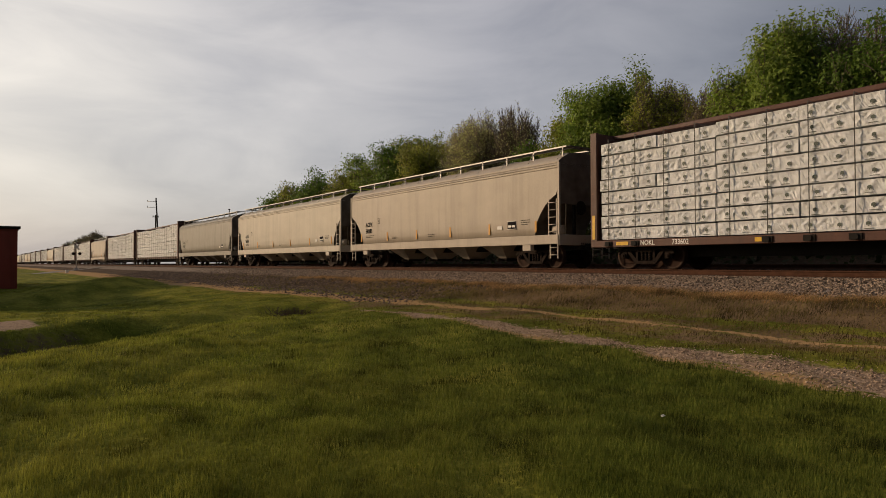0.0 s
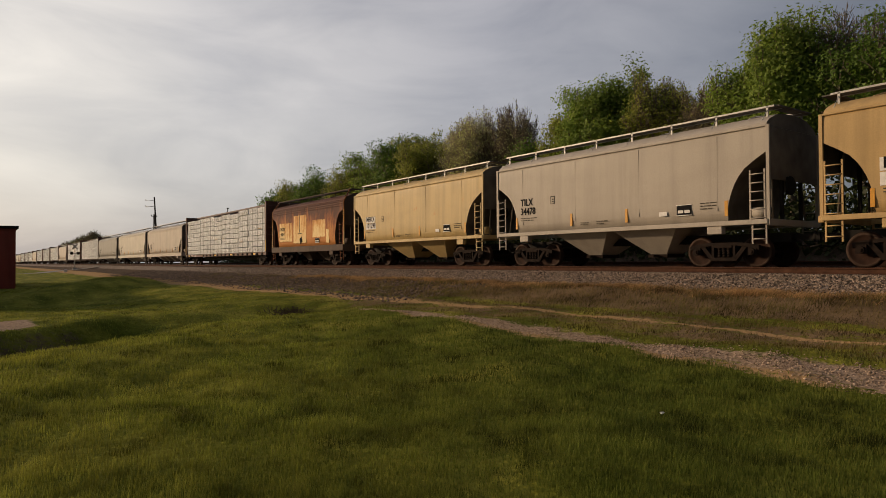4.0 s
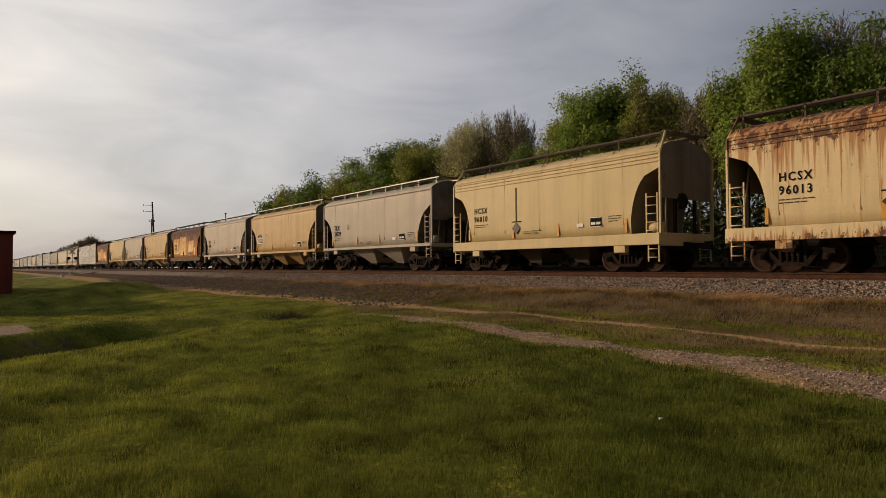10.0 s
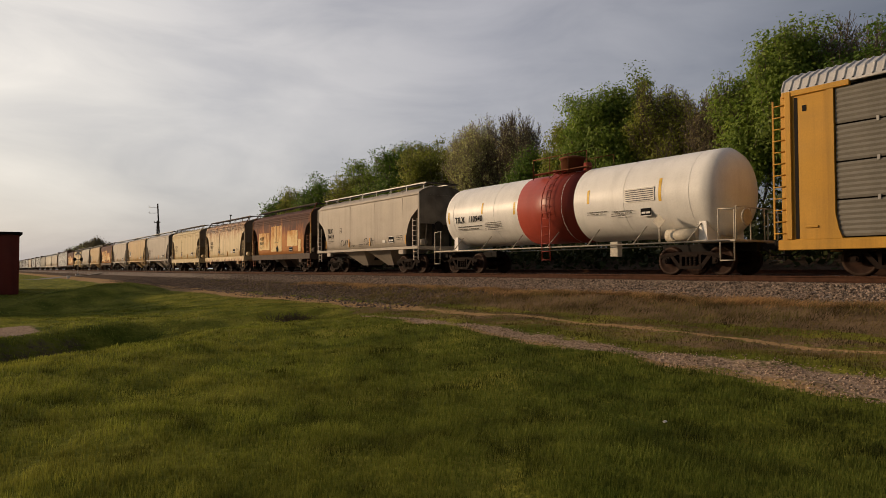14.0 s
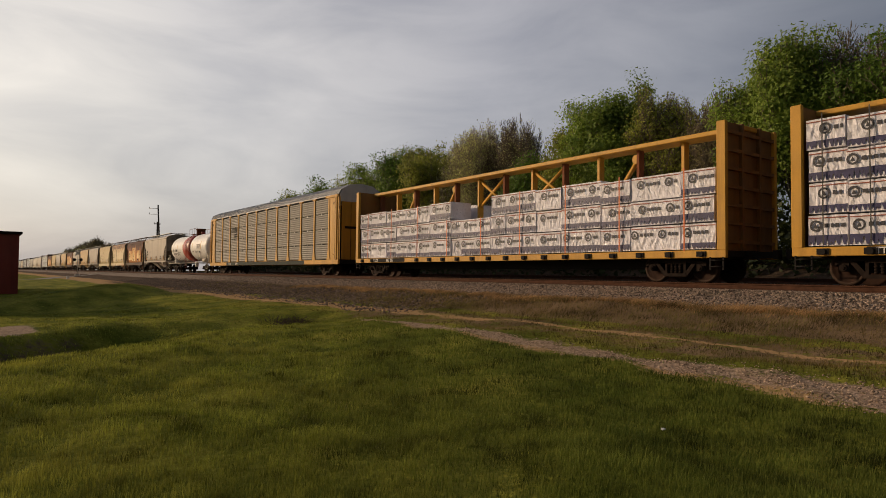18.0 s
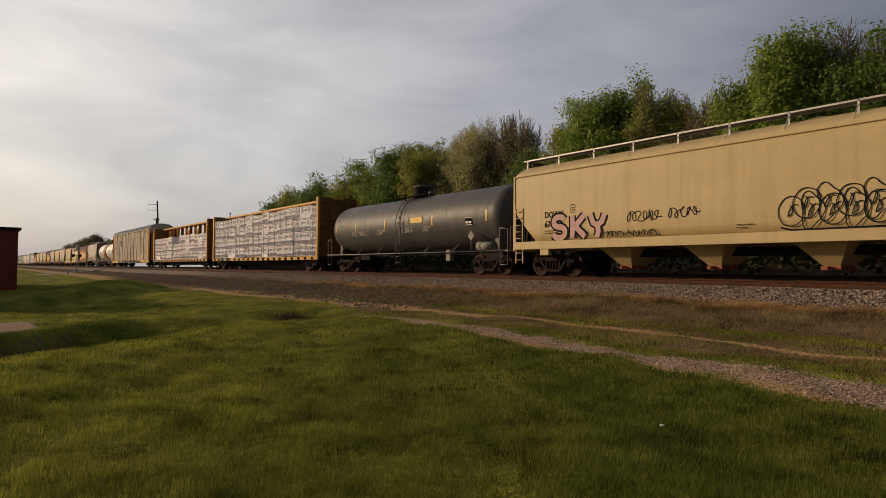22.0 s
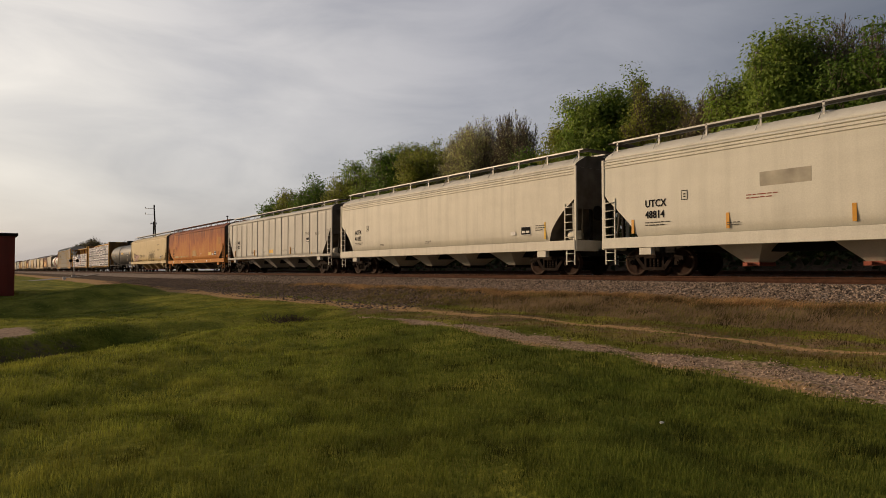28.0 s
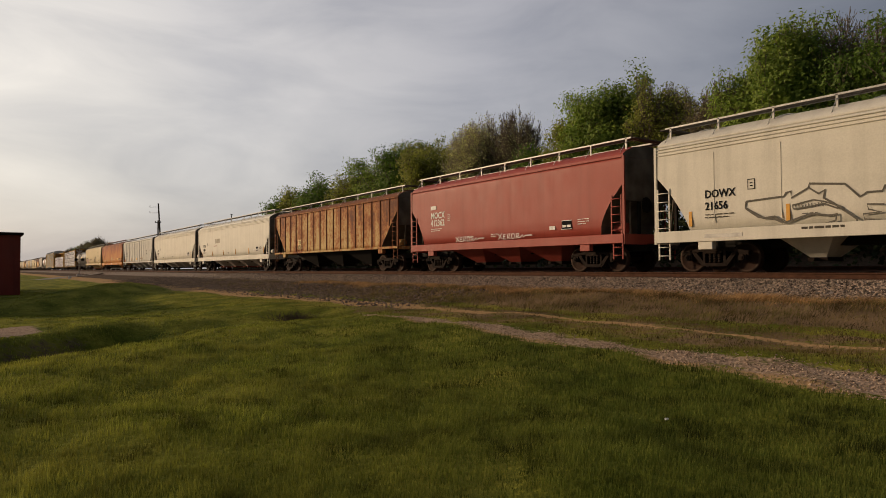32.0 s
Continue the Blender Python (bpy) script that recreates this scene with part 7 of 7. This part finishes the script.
    bars(car, -3.9, 2.22, (1.1, 1.1, 1.1, 0.9, 1.1), M_LETTER, -1.355, 0.04)
    p = boxes("notice_panel", M_GALV, car, (3.7, 4.9, -1.425, -1.39, 2.45, 2.9))
    boxes("notice_line", M_CHAR, p, *[(3.75, 4.85, -1.429, -1.42, 2.48 + k * 0.07, 2.51 + k * 0.07) for k in range(6)])
    placard(car, 4.3, 1.98, -1.34, 0.42, 0.25)
    bars(car, 2.0, 2.24, (0.9, 0.7), M_LETTER, -1.385, 0.04)
    bars(car, 3.1, 2.2, (0.9, 0.9, 0.6), M_LETTER, -1.38, 0.04)
    place(car, 52.5, 37.1)
    L = 26.6
    car = autorack(L, "yellow car-carrier wagon with grey corrugated side panels and silver roof", P["yellow"], P["panel"], P["silver"])
    boxes("dark_sill_panel", plain("dark_green_sill", (0.035, 0.045, 0.038), 0.7), car, (-L / 2 + 5.0, L / 2 - 5.0, -1.586, -1.57, 0.71, 0.97))
    text(car, "TTGX", -L / 2 + 5.6, 0.75, 0.17, M_LETTER_W, -1.592)
    text(car, "964899", -L / 2 + 7.3, 0.75, 0.17, M_LETTER_W, -1.592)
    # owner's mark on the third panel: plain bars and blocks
    black = plain("black_emblem_paint", (0.02, 0.02, 0.021), 0.7)
    e0 = -L / 2 + 1.38 + 2 * (L - 2.76) / 11 + 0.2
    boxes("emblem_stripe", black, car, *[(e0 + 0.05 * k, e0 + 1.0 + 0.03 * k, -1.552, -1.544, 3.52 + k * 0.065, 3.555 + k * 0.065) for k in range(6)])
    bm = bmesh.new()
    for a, b in ((0.95, 1.12), (1.18, 1.34), (1.42, 1.85)):
        prism(bm, [(e0 + a, 3.50), (e0 + b - 0.02, 3.50), (e0 + b + 0.10, 3.92), (e0 + a + 0.12, 3.92)], -1.554, -1.544)
    part("emblem_block", bm, black, car)
    boxes("emblem_word", black, car, *[(e0 + 0.95 + k * 0.125, e0 + 1.04 + k * 0.125, -1.552, -1.544, z, z + 0.13) for z in (3.28, 3.08) for k in range(8)])
    place(car, 35.78, 9.2)
    car = centre_beam("centre_beam_car", P["yellow"], "yellow centre-beam flat car part-loaded with printed lumber packs",
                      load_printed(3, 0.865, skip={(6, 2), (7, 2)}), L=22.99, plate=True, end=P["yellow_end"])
    boxes("number_panel", M_BLACK, car, (-9.6, -6.2, -1.488, -1.47, 0.785, 0.985))
    text(car, "TTZX", -9.4, 0.81, 0.16, M_LETTER_W, -1.494)
    text(car, "863 285", -8.0, 0.81, 0.16, M_LETTER_W, -1.494)
    place(car, 7.1, -15.9)
    car = centre_beam("centre_beam_car", P["yellow"], "yellow centre-beam flat car fully stacked with printed lumber packs",
                      load_printed(4, 0.868, red=True), L=22.85, plate=True, end=P["yellow_end"])
    boxes("number_panel", M_BLACK, car, (-9.6, -6.2, -1.488, -1.47, 0.785, 0.985))
    text(car, "TTZX", -9.4, 0.81, 0.16, M_LETTER_W, -1.494)
    text(car, "864894", -8.0, 0.81, 0.16, M_LETTER_W, -1.494)
    place(car, -17.8, -40.65)
    L = 17.05
    car = tank_car("tank_car", L, "dull black tank car with white sprayed tags", (P["tank_dark"], P["tank_dark"]), R=1.44, zc=2.60, rail_mat=plain("dull_grey_fitting_paint", (0.22, 0.205, 0.185), 0.6, vary=0.3), inset=0.3)
    for x0, w in ((-5.3, 1.9), (-2.3, 0.8), (-0.1, 1.3), (2.2, 0.6)):
        stroke(car, scrawl(rng_t, x0, 2.05, w, 0.34, int(w * 5)), 0.020, M_CHALK, -1.448, label="white sprayed tag")
    for x0 in (-L / 2 + 1.2, -4.9, -1.6, 2.9, L / 2 - 1.5):
        shell_tape(car, x0, 0.10, 2.35, 2.85, 2.60, 1.44)
    boxes("warning_plate", M_YELLOW, car, (1.05, 2.1, -1.458, -1.40, 2.55, 2.82), label="yellow warning plate")
    placard(car, 5.6, 2.25, -1.445)
    bars(car, -L / 2 + 1.9, 2.75, (1.1, 0.9), plain("faded_yellow_lettering", (0.30, 0.20, 0.06), 0.7), -1.45, 0.06)
    place(car, -42.05, -59.1)
    car = long_hopper(-59.55, -79.5, "sand", "DOWX", "67610", "yellow-cream covered hopper car with black and pink graffiti", power=1.0, tape=False, groove=0, gate=g, z_sill=(1.05, 1.36), cut=(1.34, 2.55), cut_w=1.2)
    # bubble letters in pink with a thick black edge
    curve = []
    for a in range(0, 260, 20):
        curve.append((0.36 + 0.26 * math.cos(radians(20 + a)), 0.60 + 0.17 * math.sin(radians(20 + a))))
    for a in range(80, -170, -20):
        curve.append((0.36 + 0.28 * math.cos(radians(a)), 0.24 + 0.19 * math.sin(radians(a))))
    strokes = [curve, [(0.95, 0.78), (0.97, 0.4), (0.95, 0.04)], [(1.45, 0.76), (1.12, 0.46), (1.02, 0.42), (1.15, 0.36), (1.50, 0.06)],
               [(1.72, 0.78), (1.84, 0.50), (2.02, 0.42), (2.20, 0.52), (2.30, 0.76)], [(2.03, 0.42), (2.06, 0.2), (2.0, 0.04)]]
    for width, mat, lift in ((0.36, M_LETTER, 0.022), (0.22, M_PINK, 0.026)):
        for s in strokes:
            stroke(car, [(1.12 * p - 7.85, 1.1 * q + 1.40) for p, q in s], width, mat, -BODY_Y - lift, label="pink bubble letter edged in black" if mat is M_PINK else "")
    stroke(car, scrawl(rng_t, -4.3, 1.86, 1.3, 0.42, 6, 9), 0.03, M_LETTER, -BODY_Y - 0.022, label="black marker tag")
    stroke(car, scrawl(rng_t, -2.7, 1.92, 1.1, 0.36, 5, 9), 0.03, M_LETTER, -BODY_Y - 0.022, label="black marker tag")
    stroke(car, scrawl(rng_t, -5.2, 1.40, 2.2, 0.22, 10), 0.034, M_LETTER, -BODY_Y - 0.03, label="black marker tag")
    fat_piece(car, 0.9, 1.42, 3.2, 0.95, 6, -BODY_Y - 0.024, None, M_LETTER)
    fat_piece(car, 1.3, 1.62, 2.2, 0.95, 4, -BODY_Y - 0.030, None, M_LETTER)
    stroke(car, [(0.9, 1.46), (1.2, 1.38), (3.9, 1.40), (4.15, 1.46), (4.2, 1.80)], 0.05, M_LETTER, -BODY_Y - 0.036, label="black sprayed outline piece")
    text(car, "559", 3.75, 2.45, 0.16, M_LETTER, -BODY_Y - 0.022)
    bars(car, 5.6, 3.35, (0.7, 0.9, 0.5), M_LETTER, -BODY_Y - 0.022)
    bars(car, 5.6, 2.75, (0.9, 1.1, 0.6), M_LETTER, -BODY_Y - 0.022)
    bars(car, 6.5, 1.34, (1.2, 0.9), M_LETTER, -BODY_Y - 0.075)
    car = long_hopper(-80.8, -100.6, "orange", "UTCX", "46566", "weathered orange covered hopper car with rust runs", power=0.8, tape=False, groove=0, z_sill=(0.94, 1.28), cut=(1.30, 2.75), cut_w=1.95, letter=plain("faded_brown_lettering", (0.07, 0.035, 0.018), 0.8), board_mat=M_RUSTY, bay_mat=M_END, gate=M_LIGHT)
    boxes("yellow_notice", M_YELLOW, car, (5.15, 6.05, -BODY_Y - 0.02, -BODY_Y + 0.01, 1.65, 1.92), label="yellow notice sticker")
    over = rusted("cream_overpaint", ((0.50, 0.40, 0.20), (0.50, 0.26, 0.06), (0.42, 0.17, 0.03)), 31.0, 0.55, 0.2, 1.3, 2.0)
    for x0, x1, z0, z1 in ((-7.4, -5.6, 1.56, 1.74), (-5.3, -4.3, 1.56, 1.80), (-4.1, -2.2, 1.58, 1.88), (-0.4, 1.1, 1.66, 2.2), (8.1, 8.9, 2.6, 3.2)):
        boxes("overpainted_patch", over, car, (x0, x1, -BODY_Y - (0.014 if z1 > 2 else 0.004), -BODY_Y + 0.03, z0, z1), label="chalky overpainted patch")
    for x in (-7.2, -3.2, 1.4, 6.0):
        bm = bmesh.new()
        lathe(bm, [(-BODY_Y - 0.076, 0.07), (-BODY_Y - 0.06, 0.07)], "y", 12, (x, 0, 1.16))
        part("yellow_dot", bm, M_YELLOW, car)
    stroke(car, scrawl(rng_t, 2.2, 1.62, 0.9, 0.28, 5, 5), 0.012, M_LETTER_W, -BODY_Y - 0.022, label="white chalk tag")
    for x in (-7.9, -4.3, 0.2, 4.6):
        boxes("sill_label", M_LETTER_W, car, (x, x + 0.35, -BODY_Y - 0.076, -BODY_Y - 0.05, 1.02, 1.18))
    L = 19.9
    car = hopper("covered_hopper_car", L, P["grey"], "light grey covered hopper car with upright outside ribs", z_sill=(1.10, 1.24), z_eave=4.05, z_top=4.42, cut_w=1.35, cut_z=(1.24, 3.05), power=1.0,
                 ribs=16, bays=4, bay_w=1.2, post=P["grey"], board=4.66, gate=M_FRAME, inset=1.8, tape=((-L / 2 + 1.75, 1.35), (-3.6, 1.35), (3.5, 1.35)))
    boxes("yellow_notice", M_YELLOW, car, (-0.62, 0.25, -1.468, -1.44, 1.48, 1.74), label="yellow notice sticker")
    placard(car, 6.15, 2.05, -1.464, 0.55, 0.32)
    for bx, bz, rows_ in ((-4.4, 1.62, (0.6, 0.5)), (-1.9, 1.62, (0.7, 0.6)), (2.1, 1.66, (0.8, 0.7)), (3.6, 1.70, (0.5, 0.4)), (6.0, 2.72, (0.8, 0.8, 0.6)), (7.5, 2.66, (0.8, 0.8, 0.5))):
        bars(car, bx, bz, rows_, M_LETTER, -1.462, 0.04)
    for bx in (-3.4, -0.8, 1.7, 6.9):
        boxes("yellow_dot", M_YELLOW, car, (bx, bx + 0.10, -1.464, -1.44, 1.30, 1.40))
    text(car, "PL  WX", -L / 2 + 1.85, 2.35, 0.26, M_LETTER, -1.475)
    text(car, "44  422", -L / 2 + 1.85, 1.98, 0.26, M_LETTER, -1.475)
    place(car, -101.7, -121.6)
    long_hopper(-122.9, -141.6, "white2", "ACFX", "41153", "off-white covered hopper car with a yellow end stripe", power=1.35, tape=False, groove=3, cut=(1.32, 2.75), cut_w=1.35)
    boxes("end_stripe", M_YELLOW, CARS[-1][0], (9.35 - 1.62, 9.35 - 1.54, -BODY_Y - 0.02, -BODY_Y + 0.01, 1.4, 2.05))
    long_hopper(-142.9, -162.3, "white", "UTCX", "48814", "off-white covered hopper car with a grey overpainted patch", power=1.1, groove=3, gate=g, cut=(1.32, 2.72), cut_w=1.4)
    car = CARS[-1][0]
    L = 19.4
    boxes("overpainted_patch", plain("grey_overpaint", (0.44, 0.405, 0.33), 0.7, vary=0.35, scale=2.0), car, (-L / 2 + 5.6, -L / 2 + 7.0, -BODY_Y - 0.016, -BODY_Y, 2.55, 2.95), label="grey overpainted patch")
    bars(car, -L / 2 + 5.2, 2.35, (0.9, 0.8), M_RED_GATE, -BODY_Y - 0.022)
    L = 17.3
    car = hopper("covered_hopper_car", L, P["rib_rust"], "badly rusted yellow covered hopper car with upright ribs", z_sill=(1.22, 1.34), z_eave=3.92, z_top=4.34, cut_w=1.75, cut_z=(1.34, 3.3), power=1.0,
                 ribs=17, bays=3, bay_w=4.0, post=M_RUSTY, board=4.60, inset=1.8, roof=M_RUSTY, board_mat=M_GALV, bay_mat=M_BLACK, rib_mat=M_RUSTY)
    boxes("number_panel", P["patch"], car, (-L / 2 + 4.15, -L / 2 + 4.85, -BODY_Y + 0.01, -BODY_Y + 0.04, 1.5, 2.15))
    text(car, "YX", -L / 2 + 4.25, 1.86, 0.24, M_LETTER, -BODY_Y + 0.004)
    text(car, "959", -L / 2 + 4.2, 1.53, 0.24, M_LETTER, -BODY_Y + 0.004)
    place(car, -163.5, -180.8)
    L = 13.35
    car = hopper("covered_hopper_car", L, P["red"], "oxide-red covered hopper car with white sprayed tags", z_sill=(1.0, 1.32), z_eave=3.98, z_top=4.42, cut_w=1.0, cut_z=(1.5, 2.95), power=1.3,
                 bays=3, bay_w=2.8, post=P["red"], board=4.70, seams=0, board_mat=M_GALV)
    marks(car, L, "MOCX", "412362", M_LETTER_W, x=1.75, z=2.55, size=0.30)
    small_marks(car, L, M_LETTER_W)
    for x0 in (-2.9, 0.1):
        glyphs = [[(0.0, 0.0), (0.26, 0.36)], [(-0.04, 0.34), (0.30, 0.02)], [(0.52, 0.30), (0.36, 0.28), (0.36, 0.02), (0.56, 0.04)], [(0.36, 0.17), (0.50, 0.18)],
                  [(0.64, 0.0), (0.66, 0.30), (0.80, 0.30), (0.80, 0.17), (0.67, 0.15), (0.84, 0.0)],
                  [(0.94, 0.05), (0.92, 0.24), (1.04, 0.32), (1.14, 0.22), (1.10, 0.04), (0.98, 0.01), (0.94, 0.05)],
                  [(1.24, 0.0), (1.26, 0.30), (1.42, 0.30), (1.42, 0.17), (1.27, 0.15), (1.48, 0.02), (1.66, 0.20), (1.72, 0.06), (1.86, 0.18), (2.30, 0.14)]]
        for gl in glyphs:
            stroke(car, [(x0 + 0.9 * u, 1.36 + 0.72 * v + 0.01 * math.sin(9 * u)) for u, v in gl], 0.038, M_LETTER_W, -BODY_Y - 0.024, label="white sprayed tag")
    boxes("owner_plate", M_LETTER_W, car, (-L / 2 + 1.75, -L / 2 + 2.2, -BODY_Y - 0.03, -BODY_Y, 2.98, 3.16))
    place(car, -182.15, -195.5)
    long_hopper(-196.8, -214.2, "white2", "DOWX", "21656", "cream-white covered hopper car with a sprayed wolf-like outline", power=1.2, groove=3, cut=(1.32, 3.0), cut_w=1.15)
    car = CARS[-1][0]
    L = 17.4
    M_SPRAY = plain("grey_brown_spray", (0.13, 0.12, 0.10), 0.7)
    sketch = [[(3.05, 2.04), (4.12, 2.09), (4.19, 2.18), (4.32, 2.22), (4.33, 2.03), (4.78, 2.26), (5.03, 2.08), (5.19, 2.17), (5.15, 1.96), (5.33, 1.84), (5.62, 1.62), (5.94, 1.35), (5.87, 0.95)],
              [(4.78, 2.26), (4.8, 2.37), (5.67, 2.27), (6.01, 1.91), (6.18, 2.01), (6.51, 2.0), (6.56, 2.13), (6.85, 2.13), (7.15, 1.92)],
              [(3.05, 2.04), (3.03, 1.86), (3.55, 1.53), (3.87, 1.56), (4.14, 1.37), (4.57, 1.49), (4.83, 1.56), (5.32, 1.49), (5.47, 1.52), (5.44, 1.35), (5.14, 1.27), (4.82, 1.23)],
              [(3.05, 1.83), (3.41, 1.57), (3.87, 1.49), (4.1, 1.37)],
              [(4.35, 1.83), (4.9, 1.93), (5.18, 1.86), (5.57, 1.7), (5.62, 1.6)],
              [(4.38, 1.72), (4.83, 1.76), (5.15, 1.81), (5.51, 1.65)],
              [(6.55, 1.68), (6.17, 1.71), (6.2, 1.58), (6.49, 1.5), (6.08, 1.47), (6.11, 1.34), (6.57, 1.3), (6.89, 1.47)]]
    for k, line in enumerate(sketch):
        stroke(car, [(p - L / 2, q) for p, q in line], 0.055 if k < 4 else 0.04, M_SPRAY, -BODY_Y - 0.024 - 0.002 * k, label="sprayed outline of an animal head")
    (tx0, tz0), (tx1, tz1) = sketch[4][0], sketch[4][2]
    for k in range(11):
        u = k / 10
        tx, tz = tx0 + (tx1 - tx0) * u - L / 2, tz0 + (tz1 - tz0) * u
        stroke(car, [(tx, tz), (tx + 0.02, tz - 0.11)], 0.022, M_SPRAY, -BODY_Y - 0.024)
    for x in (2.05, 4.05):
        boxes("weld_seam", P["white2"], car, (x - L / 2, x - L / 2 + 0.012, -BODY_Y - 0.022, -BODY_Y + 0.01, 1.5, 3.6))
    boxes("sill_plate", M_GALV, car, (1.75 - L / 2, 2.95 - L / 2, -BODY_Y - 0.078, -BODY_Y - 0.07, 1.05, 1.16))
    bars(car, 4.6 - L / 2, 1.23, (1.1,), M_LETTER, -BODY_Y - 0.075, 0.10)


build_train()


def build_far_cars():
    """The head of the train: repeats of the same kinds of car."""
    global JOIN_PACKS
    by = [c for c, _ in CARS]
    JOIN_PACKS = True
    by[0] = centre_beam("centre_beam_car", P["maroon"], "maroon centre-beam flat car stacked with white wrapped lumber", load_plain)
    place(by[0], 337.4, 314.7)
    by[4] = by[0]
    order = [3, 0, 0, 0, 2, 4, 0, 0, 3, 2, 0, 1, 2, 0, 3, 1, 0, 0, 2, 3, 0, 4, 0]
    at = 337.4
    for k in order:
        src = by[k]
        L = {0: 22.65, 1: 17.7, 2: 18.7, 3: 16.7, 4: 22.65}[k]
        c = copy_thing(src, pose(0, TRACK, RAIL))
        place(c, at + 1.5 + L, at + 1.5)
        at += 1.5 + L


build_far_cars()


# ------------------------------------------------------------------ what moves
def along(t):
    """How far the train has run on since 16 s; it slows very slightly."""
    s = t - 16.0
    return 13.317 * s - 0.01229 * s * s


def motions():
    times = [4.0 * k for k in range(9)]
    # wheelsets roll without slipping; one row a frame keeps each step well under a quarter turn
    spin = [(k / FPS, math.degrees(-along(k / FPS) / 0.457)) for k in range(32 * FPS + 1)]
    first = {}
    for wheel, s in WHEELS:
        if s not in first:
            walk(wheel, [(t, pose(s, 0, 0.457, 0, turn, 0)) for t, turn in spin])
            first[s] = wheel.animation_data
        else:
            # all wheelsets turn alike: they share the keys of the first on their side of the truck
            wheel.rotation_mode = "QUATERNION"
            keys = wheel.animation_data_create()
            keys.action, keys.action_slot = first[s].action, first[s].action_slot
    for car, x in CARS:
        walk(car, [(t, pose(x - along(t), TRACK, RAIL)) for t in times])


motions()
